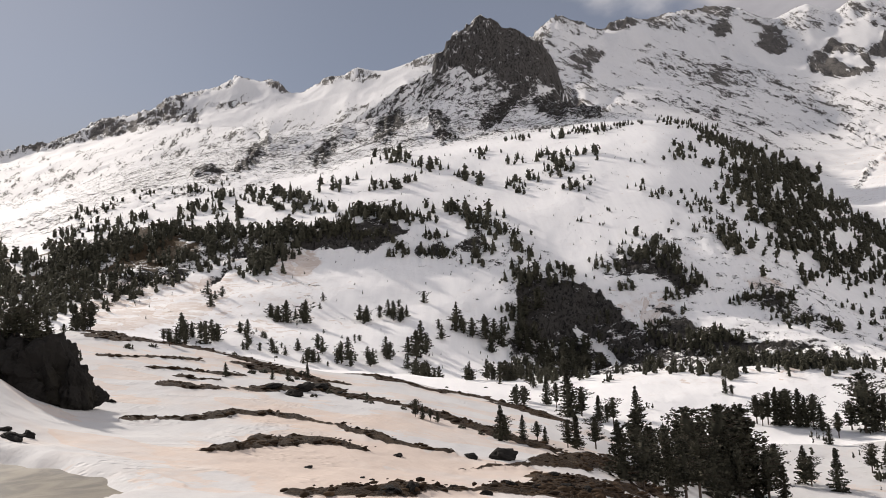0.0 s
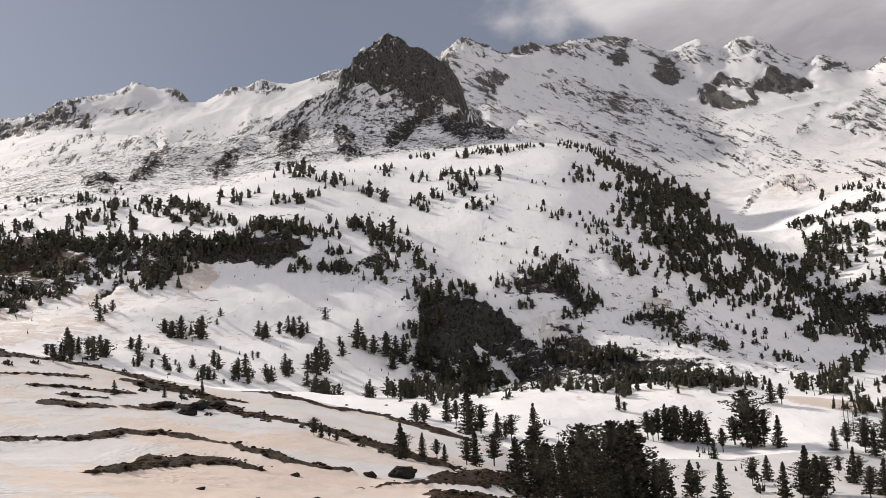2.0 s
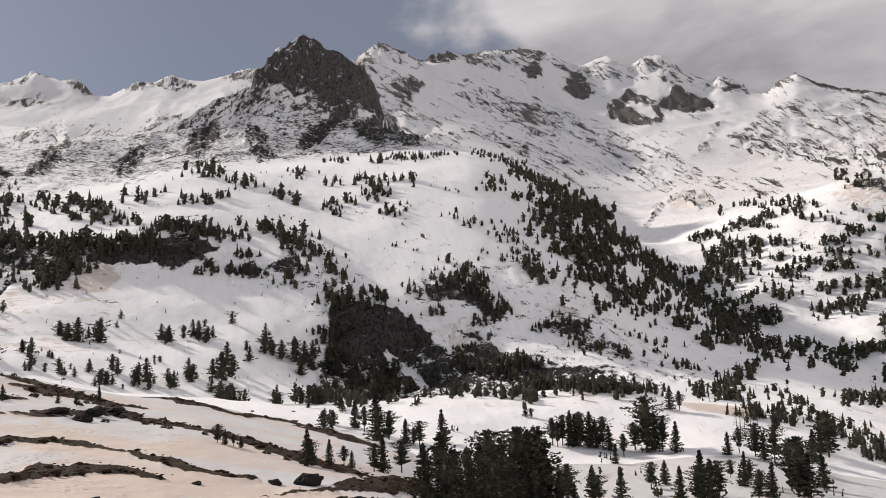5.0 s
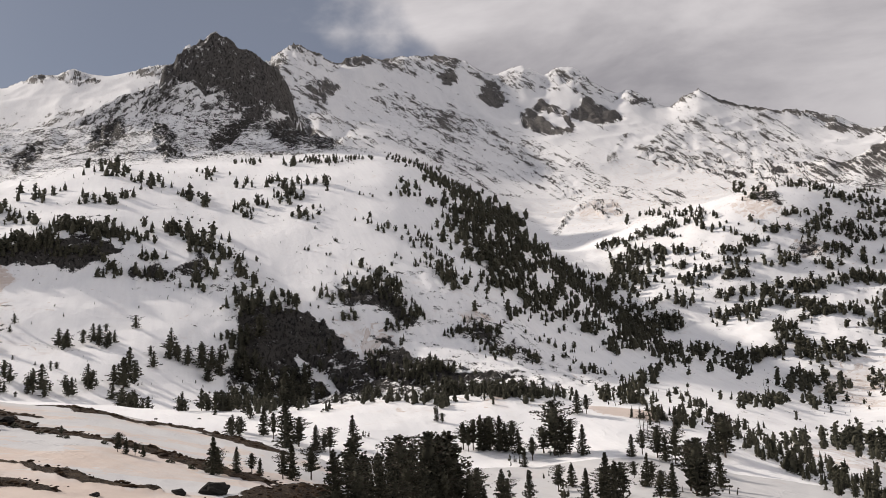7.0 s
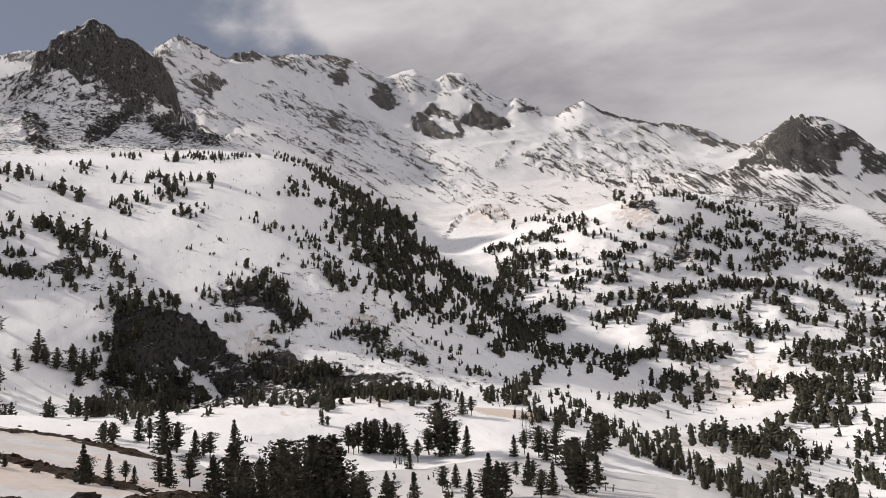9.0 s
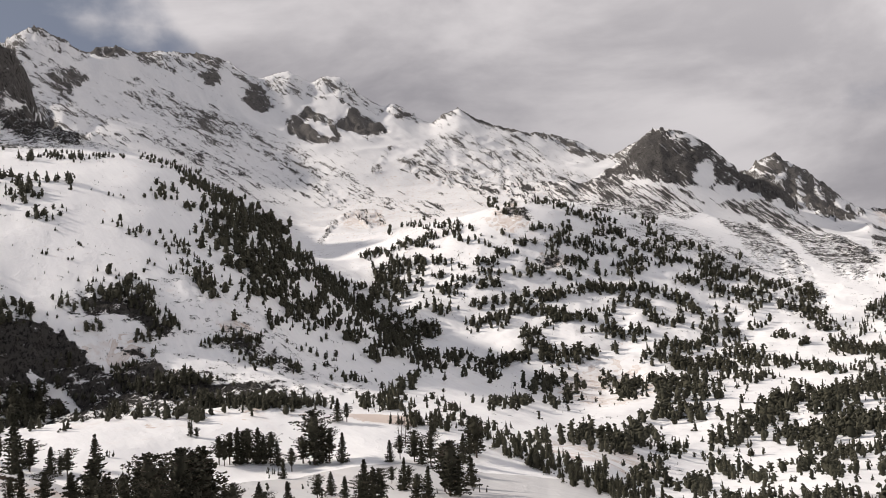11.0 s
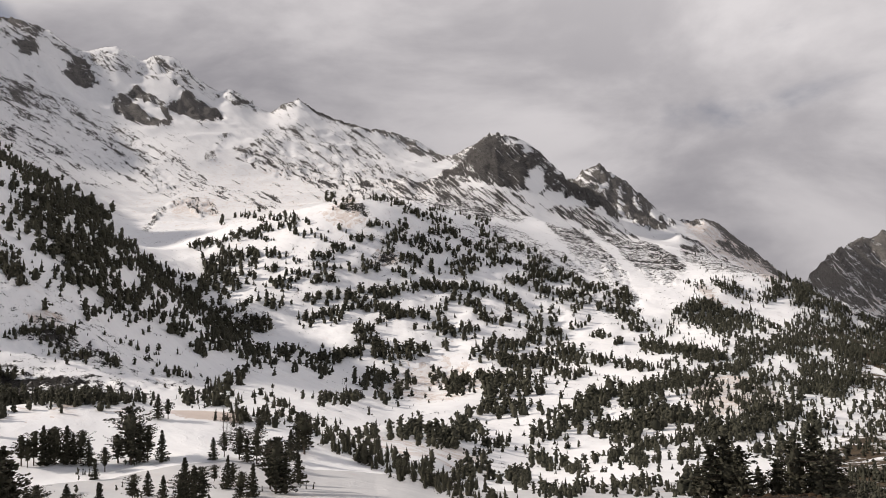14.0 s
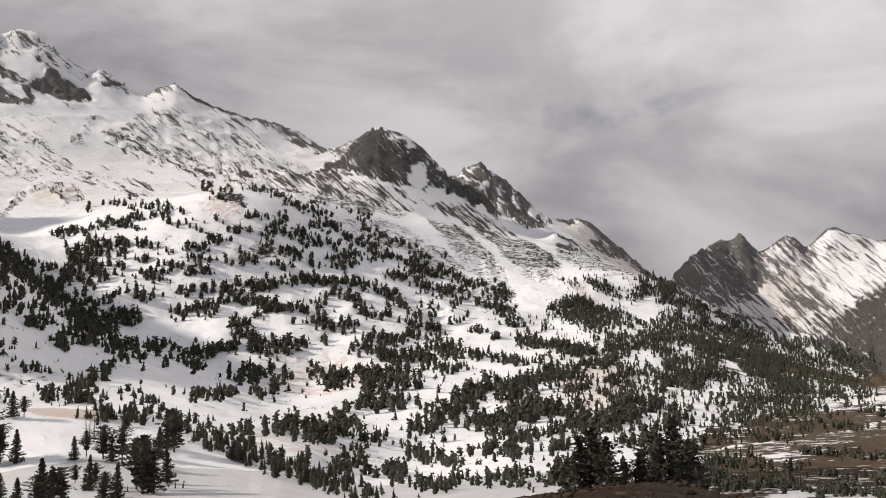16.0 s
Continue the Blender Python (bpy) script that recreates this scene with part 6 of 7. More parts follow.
# heights run smoothly along each bearing, with no overshoot at the ridge lines
gap = np.diff(far, axis=0)
rise = np.diff(high, axis=0) / gap
lean_at = np.zeros_like(high)
lean_at[1:-1] = np.where(rise[1:] * rise[:-1] > 0, 2 * rise[1:] * rise[:-1] / (rise[1:] + rise[:-1] + 1e-12), 0)
lean_at[0], lean_at[-1] = rise[0], rise[-1]
rad, alt, amp, row_of = [], [], [], {}
rows = 0
for i in range(len(gap)):
    count = 6 if i == 0 else (8 if i == len(gap) - 1 else COUNT[LINES[i]])
    row_of[i] = rows
    for s in np.arange(count) / count:
        s2, s3 = s * s, s * s * s
        rad.append(far[i] + s * gap[i])
        alt.append(high[i] * (2 * s3 - 3 * s2 + 1) + high[i + 1] * (3 * s2 - 2 * s3) + gap[i] * (lean_at[i] * (s3 - 2 * s2 + s) + lean_at[i + 1] * (s3 - s2)))
        amp.append(rough[i] * (1 - s) + rough[i + 1] * s)
        rows += 1
row_of[len(gap)] = rows
rad.append(far[-1]), alt.append(high[-1]), amp.append(rough[-1])
RAD, ALT, AMP = np.array(rad), np.array(alt), np.array(amp)
ANG = np.radians(BEARINGS)[None, :]
GX, GY = RAD * np.sin(ANG), RAD * np.cos(ANG)


relief = np.zeros_like(RAD)
for lap, (near_edge, far_edge, grain) in enumerate([(0, 60, 6.0), (60, 300, 18.0), (300, 1200, 60.0), (1200, 9000, 190.0)]):
    weight = np.clip((RAD - near_edge * 0.8) / (near_edge * 0.4 + 1e-6), 0, 1) * np.clip((far_edge * 1.2 - RAD) / (far_edge * 0.4), 0, 1)
    pick = weight > 0
    relief[pick] += weight[pick] * (fbm(GX[pick] / grain, GY[pick] / grain, 5, 11 * lap, lap == 3) - 0.5 - 0.1 * (lap == 3))
calm = np.where(RAD > 1200, 0.5, 1.0)
ALT = ALT + relief * AMP * 1.6 * calm


def ground(bearing, distance):
    """Height of the land."""
    c = np.searchsorted(BEARINGS, bearing) - 1
    c = min(max(c, 0), len(BEARINGS) - 2)
    s = (bearing - BEARINGS[c]) / (BEARINGS[c + 1] - BEARINGS[c])
    return (1 - s) * np.interp(distance, RAD[:, c], ALT[:, c]) + s * np.interp(distance, RAD[:, c + 1], ALT[:, c + 1])


# a snow bank beside the crag, and the flat bed of the pond
ALT += 4.2 * np.exp(-(((BEARINGS[None, :] + 31.5) / 3.6) ** 2) - ((RAD - 66) / 14) ** 2)
POND_X, POND_Y, POND_WIDE, POND_Z = -27.0, 24.0, 16.0, -5.5
off_shore = np.hypot(GX - POND_X, GY - POND_Y) + 2.2 * (fbm(GX / 5, GY / 5, 3, 3) - 0.5) - POND_WIDE
ALT = np.where((off_shore > -0.6) & (off_shore < 9), np.maximum(ALT, POND_Z + 0.06 + 0.03 * np.clip(off_shore, 0, 2) - 0.35 * np.clip(off_shore - 2, 0, 9)), ALT)
bed = np.clip((0.9 - off_shore) / 1.8, 0, 1)
ALT = ALT * (1 - bed) + (POND_Z - 0.35) * bed
ROCK, EARTH, DUST = np.zeros_like(RAD), np.zeros_like(RAD), np.zeros_like(RAD)
slope_r = np.gradient(ALT, axis=0) / np.maximum(np.gradient(RAD, axis=0), 0.01)
slope_b = np.gradient(ALT, axis=1) / (RAD * np.gradient(np.radians(BEARINGS))[None, :])
steep = np.hypot(slope_r, slope_b)
B2 = np.broadcast_to(BEARINGS[None, :], RAD.shape)


def thick(b, d, long_way, short_way, seed):
    """How thickly pines stand at a place, from 0 to 1."""
    return fbm(np.radians(b) * d / long_way, d / short_way, 3, seed)


# angle of height of every spot of land, as seen from the viewpoint
ANGLE = np.degrees(np.arctan2(ALT, RAD))


def within(b, e, outline):
    """Whether the spots lie within an outline of bearings and angles."""
    hit = np.zeros(b.shape, bool)
    for (b0, e0), (b1, e1) in zip(outline, outline[1:] + outline[:1]):
        if e0 != e1:
            hit ^= ((e0 > e) != (e1 > e)) & (b < (b1 - b0) * (e - e0) / (e1 - e0) + b0)
    return hit


def paint(layer, fields, ragged, lap=0.0):
    """Lays outlined fields into a layer, one over the other, each with a ragged, feathered edge."""
    for strength, outline in fields:
        bs, es = [p[0] for p in outline], [p[1] for p in outline]
        near = np.nonzero((B2 > min(bs) - 1) & (B2 < max(bs) + 1) & (ANGLE > min(es) - 1) & (ANGLE < max(es) + 1) & (RAD > 300))
        b, e = B2[near], ANGLE[near]
        share = 0.0
        for k in range(8):
            # the edge wanders, and fades over a few metres
            wb, we = fbm(b * 1.6, e * 1.6, 4, 101) - 0.5 + 0.2 * math.cos(0.8 * k), fbm(b * 1.6, e * 1.6, 4, 203) - 0.5 + 0.2 * math.sin(0.8 * k)
            share = share + 0.125 * within(b + ragged * wb, e - 0.2 + ragged * we, outline)
        layer[near] = layer[near] * (1 - share) + strength * share + lap * layer[near] * share


def spot(layer, zones):
    """Sets rounded patches in a layer: bearing, distance, half width in degrees, half depth in metres, strength."""
    for b, d, wb, wd, s in zones:
        e = ((B2 - b) / wb) ** 2 + ((RAD - d) / wd) ** 2
        np.maximum(layer, s * np.clip(1.5 - e, 0, 1), out=layer)


ROCK += np.clip((steep - 0.75) * 0.5, 0, 0.45) * (RAD > 300)
paint(ROCK, ROCK_FACES, 0.6)
# crags break the rock faces, and snow keeps to their ledges
crag = np.clip(ROCK - np.where(RAD > 1250, np.where(B2 > 45, 0.45, 0.32), 0.2), 0, 0.25) / 0.25 * (1 - 0.5 * np.clip(np.minimum(B2 - 47, 59 - B2) / 2, 0, 1))
ALT += crag * np.where(RAD > 1250, 26 * (fbm(GX / 90, GY / 90, 3, 31, True) - 0.62) + 24 * (fbm(GX / 30, GY / 30, 3, 37, True) - 0.62) + 15 * (fbm(B2 * 1.3, RAD / 220, 3, 71, True) - 0.62),
                       8 * (fbm(GX / 22, GY / 22, 3, 41, True) - 0.62) + 5 * (fbm(GX / 8, GY / 8, 2, 43, True) - 0.62)) * (RAD > 300)
ALT += np.exp(-(((RAD - far[18]) / 60) ** 2)) * np.where(B2 > 48, 16, 34) * (fbm(GX / 20, GY / 20, 4, 51, True) - 0.68)
# teeth along the crests of the two rock peaks
tooth = np.exp(-(((RAD - far[15]) / 40) ** 2)) * np.clip(np.minimum((B2 + 1), (9.5 - B2)) / 1.5, 0, 1) + np.exp(-(((RAD - far[15]) / 50) ** 2)) * np.clip(np.minimum((B2 - 49), (58 - B2)) / 1.5, 0, 1)
ALT += tooth * np.where(B2 < 20, 13, 2) * (fbm(GX / 20, GY / 20, 3, 57, True) - 0.62)
steep = np.hypot(np.gradient(ALT, axis=0) / np.maximum(np.gradient(RAD, axis=0), 0.01), np.gradient(ALT, axis=1) / (RAD * np.gradient(np.radians(BEARINGS))[None, :]))
ROCK += crag * 0.16 * (np.clip(steep, 0, 2.2) - 1.25)
# rock bands slant with the bedding: down to the west below the great peak, down to the east beyond it
BED_B = [-36, -6, 2, 7, 12, 35, 50, 66, 72, 76, 330]
BED_S = [0.45, 0.6, 0.6, -0.3, -0.5, -0.5, -0.8, -0.95, -0.95, -1.0, -1.0]
fine_b = np.arange(-36, 330, 0.25)
bed_line = np.interp(BEARINGS, fine_b, np.cumsum(np.interp(fine_b, BED_B, BED_S)) * 0.25)
ACROSS = ANGLE - bed_line[None, :]
ROCK += np.where(RAD > 1200, 0.16 * (fbm(B2 * 0.25, ACROSS * 1.5, 3, 61) - 0.5), 0)
# bare rock along the far crest
ROCK = np.maximum(ROCK, np.where(B2 > 8, 0.74, 0.42) * np.exp(-(((RAD - far[18] + 35) / 62) ** 2)))
ROCK += np.interp(RAD, (260, 320, 800, 1200, 1900, 2300, 2700, 3000), (-0.4, 0.0, 0.02, 0.06, 0.05, 0.0, 0.0, 0.0))
spot(EARTH, BARE_PATCHES)
spot(EARTH, [(69.5, 40, 9, 20, 0.95)])
# no snow lies under the thick woods
for b0, b1, r0, r1, long_way, short_way, seed, cut in ((70, 96, 640, 1080, 70, 60, 9, 0.47), (-36, -14, 480, 660, 50, 30, 12, 0.54), (-36, -19, 380, 540, 40, 20, 13, 0.46)):
    inside = np.clip((B2 - b0) / 5, 0, 1) * np.clip((b1 - B2) / 5, 0, 1) * np.clip((RAD - r0) / 80, 0, 1) * np.clip((r1 - RAD) / 60, 0, 1)
    EARTH = np.maximum(EARTH, 0.75 * inside * np.clip((thick(B2, RAD, long_way, short_way, seed) - cut) / 0.08, 0, 1))
spot(DUST, DUST_AND_SHADE_PATCHES)
paint(DUST, DUST_FIELDS, 0.9)
# far range across the valley: tan colour for haze and dust, bare low down
east_range = np.clip((B2 - 76) / 3, 0, 1) * (RAD > 1900)
DUST += 0.04 * east_range
ROCK += east_range * np.interp(RAD, (2600, 3300, 3700), (0.22, 0.05, 0.0))
DUST += (0.09 + 0.5 * (fbm(GX / 17, GY / 11, 3, 91) - 0.45)) * np.clip((190 - RAD) / 60, 0, 1) + 0.08
wobble = fbm(GX / 5.0, GY / 5.0, 4, 77) - 0.5
for b0, r0, b1, r1, wide in TURF_LOWER + TURF_UPPER:
    # bands of bare turf, ragged along both edges
    p = np.array((r0 * math.sin(radians(b0)), r0 * math.cos(radians(b0))))
    q = np.array((r1 * math.sin(radians(b1)), r1 * math.cos(radians(b1))))
    near = (abs(B2 - (b0 + b1) / 2) < abs(b1 - b0) / 2 + 9) & (RAD < 190)
    x, y = GX[near] - p[0], GY[near] - p[1]
    along = np.clip((x * (q - p)[0] + y * (q - p)[1]) / max(((q - p) ** 2).sum(), 0.01), 0, 1)
    off = np.hypot(x - along * (q - p)[0], y - along * (q - p)[1]) + wobble[near] * wide * 2.8
    EARTH[near] = np.maximum(EARTH[near], np.clip(1.25 - off / (wide * (1.7 if min(r0, r1) > 110 else 1.0)), 0, 1))
bank = np.clip((EARTH - 0.25) / 0.5, 0, 1)
ALT += bank * bank * (3 - 2 * bank) * (0.24 + 0.5 * (fbm(GX / 1.8, GY / 1.8, 3, 5) - 0.45)) * (RAD < 200)


def sheet(name, first, last, mat, label, category):
    """A stretch of the land between two ridge lines, as a closed ring of the sheet."""
    a, z = row_of[first], row_of[last]
    cols, nrow = len(BEARINGS), z - a + 1
    co = np.stack((GX[a:z + 1], GY[a:z + 1], ALT[a:z + 1]), -1).reshape(-1, 3)
    i, j = np.meshgrid(np.arange(nrow - 1), np.arange(cols), indexing="ij")
    k = (j + 1) % cols
    quads = np.stack((i * cols + j, i * cols + k, (i + 1) * cols + k, (i + 1) * cols + j), -1).reshape(-1, 4)[:, ::-1]
    if first == 0:
        # close the middle with a last small ring round the spot under the eye
        co = np.concatenate((co, co[:cols] * (0.02, 0.02, 1.0)))
        inner = nrow * cols
        a4 = np.arange(cols)
        quads = np.concatenate((quads, np.stack((inner + a4, inner + (a4 + 1) % cols, (a4 + 1) % cols, a4), -1)[:, ::-1]))
        # a small square closes the last hole
        co = np.concatenate((co, [(-0.1, -0.1, -1.63), (0.1, -0.1, -1.63), (0.1, 0.1, -1.63), (-0.1, 0.1, -1.63)]))
        quads = np.concatenate((quads, [[len(co) - 4, len(co) - 3, len(co) - 2, len(co) - 1]]))
    me = bpy.data.meshes.new(name)
    me.vertices.add(len(co))
    me.vertices.foreach_set("co", co.ravel())
    me.loops.add(quads.size)
    me.loops.foreach_set("vertex_index", quads.ravel().astype(np.int32))
    me.polygons.add(len(quads))
    me.polygons.foreach_set("loop_start", np.arange(0, quads.size, 4, dtype=np.int32))
    me.polygons.foreach_set("use_smooth", np.ones(len(quads), bool))
    for key, layer in (("rock", ROCK), ("earth", EARTH), ("dust", DUST)):
        me.attributes.new(key, "FLOAT", "POINT").data.foreach_set("value", np.resize(layer[a:z + 1].ravel(), len(co)).astype(np.float32))
    ribs = np.stack((np.where(B2 < 8, B2 * 24 - 104, B2 * 11), ACROSS * 36, RAD * 0.02), -1)[a:z + 1].reshape(-1, 3)
    me.attributes.new("ribs", "FLOAT_VECTOR", "POINT").data.foreach_set("vector", np.resize(ribs, (len(co), 3)).astype(np.float32).ravel())
    me.update(calc_edges=True)
    me.materials.append(mat)
    return tagged(new(name, me), label, category, kind="structure")


# the spot under the viewpoint
sheet("ground", 0, 4, SNOW_NEAR, "dust-stained melting snow over brown turf and stones", "ground")
sheet("hill", 4, 11, SNOW_HILL, "snow-covered hill with dark cliffs and scattered pines", "hill")
sheet("mountain_slope", 11, 14, SNOW_HILL, "snowy wooded slope below the peaks", "slope")
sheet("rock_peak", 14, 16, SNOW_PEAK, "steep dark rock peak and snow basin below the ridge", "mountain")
sheet("mountain", 16, len(gap), SNOW_FAR_HAZED, "snow-covered mountain range with dark rock peaks", "mountain")


# ---- trees ----
def bark_and_needles():
    bark, t, shade = material("pine bark", 0.9)
    at = t.add("ShaderNodeTexCoord").outputs["Object"]
    t.set(shade, "Base Color", t.mix(t.noise(t.scaled(at, (1, 1, 0.2)), 9.0), rgb(0.05, 0.038, 0.03), rgb(0.15, 0.12, 0.10)))
    needles, t, shade = material("pine needles", 0.7)
    own = t.add("ShaderNodeNewGeometry").outputs["Random Per Island"]
    tone = t.add("ShaderNodeObjectInfo").outputs["Random"]
    green = t.mix(own, rgb(0.027, 0.028, 0.021), rgb(0.088, 0.085, 0.062))
    t.set(shade, "Base Color", t.mix(t.math("MULTIPLY", tone, 0.35), green, rgb(0.05, 0.045, 0.028)))
    grey, t, shade = material("bleached dead wood", 0.9)
    at = t.add("ShaderNodeTexCoord").outputs["Object"]
    t.set(shade, "Base Color", t.mix(t.noise(at, 6.0), rgb(0.05, 0.042, 0.035), rgb(0.15, 0.13, 0.112)))
    return bark, needles, grey


BARK, NEEDLES, GREY_WOOD = bark_and_needles()


def tube(path, radii, sides):
    """A tapered tube of triangles along a path."""
    verts, tris = [], []
    for p, r in zip(path, radii):
        for k in range(sides):
            a = 2 * math.pi * k / sides
            verts.append((p[0] + r * math.cos(a), p[1] + r * math.sin(a), p[2]))
    for i in range(len(path) - 1):
        for k in range(sides):
            a, b = i * sides + k, i * sides + (k + 1) % sides
            tris += [(a, b, b + sides), (a, b + sides, a + sides)]
    return verts, tris


def limb(a, b, ra, rb):
    """A thin three-sided stick between two places."""
    a, b = Vector(a), Vector(b)
    d = (b - a).normalized()
    u = d.orthogonal().normalized()
    v = d.cross(u)
    verts = []
    for p, r in ((a, ra), (b, rb)):
        for k in range(3):
            w = 2 * math.pi * k / 3
            verts.append(tuple(p + (u * math.cos(w) + v * math.sin(w)) * r))
    return verts, [(0, 1, 4), (0, 4, 3), (1, 2, 5), (1, 5, 4), (2, 0, 3), (2, 3, 5)]


def pine_shape(rng, branches, tufts, spray, wide, bare, round_top):
    """Trunk and crown of a mountain pine one unit high: whorls of limbs with sprays of needles round a dense heart."""
    trunk_v, trunk_t, crown_v, crown_t = [], [], [], []

    def into(vs, ts, v, t):
        k = len(vs)
        vs += v
        ts += [tuple(i + k for i in f) for f in t]

    def reach(s):
        up = (s - bare) / (1 - bare)
        if round_top:
            lumps = 0.8 + 0.35 * math.sin(9.0 * up + wide * 60)
            return wide * (0.3 + math.sin(math.pi * min(1, 0.22 + 0.78 * (1 - up))) ** 0.7 * 0.85) * (1 - up ** 5) * lumps
        return wide * (1 - up) ** 0.95 * (0.75 + 0.25 * min(1, up / 0.12))

    lean = (rng.uniform(-0.05, 0.05), rng.uniform(-0.05, 0.05))
    spine = [(lean[0] * s * s, lean[1] * s * s, s * 0.97 - 0.04 * (s == 0)) for s in (0, 0.25, 0.5, 0.75, 1.0)]
    into(trunk_v, trunk_t, *tube(spine, (0.024, 0.019, 0.013, 0.008, 0.002), 6 if branches > 40 else 3))
    # the heart: a ragged cone of dense needles
    sides, floors = (7, 7) if branches > 40 else (4, 3)
    heart = []
    for f in range(floors + 1):
        s = bare + (0.97 - bare) * f / floors
        for k in range(sides):
            a = 2 * math.pi * (k + 0.5 * (f % 2)) / sides
            r = reach(s) * (rng.uniform(0.10, 0.42) if branches > 40 else rng.uniform(0.26, 0.7)) + 0.004
            heart.append((lean[0] * s * s + r * math.cos(a), lean[1] * s * s + r * math.sin(a), s + rng.uniform(-0.03, 0.02)))
    faces = []
    for f in range(floors):
        for k in range(sides):
            p, q = f * sides + k, f * sides + (k + 1) % sides
            faces += [(p, q, q + sides), (p, q + sides, p + sides)]
    into(crown_v, crown_t, heart, faces)
    gap_side = rng.uniform(0, 6.28)
    for i in range(branches):
        s = bare + (0.985 - bare) * ((i + rng.random()) / branches) ** 0.95
        turn = i * 2.4 + rng.uniform(-0.5, 0.5)
        size = reach(s) * rng.choice((0.6, 0.8, 0.95, 1.0, 1.05, 1.25)) + 0.012
        if math.cos(turn - gap_side) > 0.7:
            size *= 0.75
        rise = rng.uniform(-0.25, 0.12) + 0.3 * s
        foot = Vector((lean[0] * s * s, lean[1] * s * s, s))
        way = Vector((math.cos(turn), math.sin(turn), 0))
        across = Vector((-math.sin(turn), math.cos(turn), 0))
        tip = foot + way * size + Vector((0, 0, rise * size))
        if branches > 40:
            into(trunk_v, trunk_t, *limb(foot, tip, 0.006, 0.0015))
        for j in range(tufts):
            u = 0.3 + 0.7 * (j + rng.random()) / tufts
            c = foot.lerp(tip, u) + across * rng.gauss(0, 0.22) * size * u + Vector((0, 0, rng.gauss(0, 0.010) - 0.1 * size * (1 - u)))
            r = spray * rng.uniform(0.65, 1.3) * (0.7 + 0.5 * (1 - s) if branches > 40 else 0.8 if round_top else 0.35 + 1.0 * (1 - s))
            a = (way + across * rng.gauss(0, 0.5) + Vector((0, 0, rng.uniform(-0.35, 0.5)))).normalized()
            b = Vector((rng.gauss(0, 1), rng.gauss(0, 1), rng.gauss(0, 1))).normalized()
            n0 = a.cross(b).normalized()
            slim = 0.6 if branches > 40 else 0.48
            pts = [c - a * r * 0.7, c + n0 * r * slim - a * r * 0.05, c + a * r * (1.7 - slim), c - n0 * r * slim + b * r * 0.3]
            into(crown_v, crown_t, [tuple(p) for p in pts], [(0, 1, 2), (0, 2, 3)])
    into(crown_v, crown_t, [(lean[0] - spray * 0.3, lean[1], 0.93), (lean[0] + spray * 0.3, lean[1], 0.93), (lean[0], lean[1], 1.0)], [(0, 1, 2)])
    return (np.array(trunk_v), np.array(trunk_t)), (np.array(crown_v), np.array(crown_t))


def tri_mesh(name, verts, tris, mat, smooth_faces=False):
    me = bpy.data.meshes.new(name)
    me.vertices.add(len(verts))
    me.vertices.foreach_set("co", np.asarray(verts, np.float32).ravel())
    me.loops.add(len(tris) * 3)
    me.loops.foreach_set("vertex_index", np.asarray(tris, np.int32).ravel())
    me.polygons.add(len(tris))
    me.polygons.foreach_set("loop_start", np.arange(0, len(tris) * 3, 3, dtype=np.int32))
    if smooth_faces:
        me.polygons.foreach_set("use_smooth", np.ones(len(tris), bool))
    me.update(calc_edges=True)
    me.materials.append(mat)
    return me


rng = random.Random(4)
FINE = [pine_shape(rng, 96, 13, 0.031, rng.uniform(0.22, 0.36), (0.04, 0.20, 0.07, 0.28)[k % 4], k % 2 == 1) for k in range(8)]
CLUMP_V = np.array([(1, 0, 0), (0, 1, 0), (-1, 0, 0), (0, -1, 0), (0, 0, 1), (0, 0, -1)], float)
CLUMP_T = np.array([(0, 1, 4), (1, 2, 4), (2, 3, 4), (3, 0, 4), (1, 0, 5), (2, 1, 5), (3, 2, 5), (0, 3, 5)])


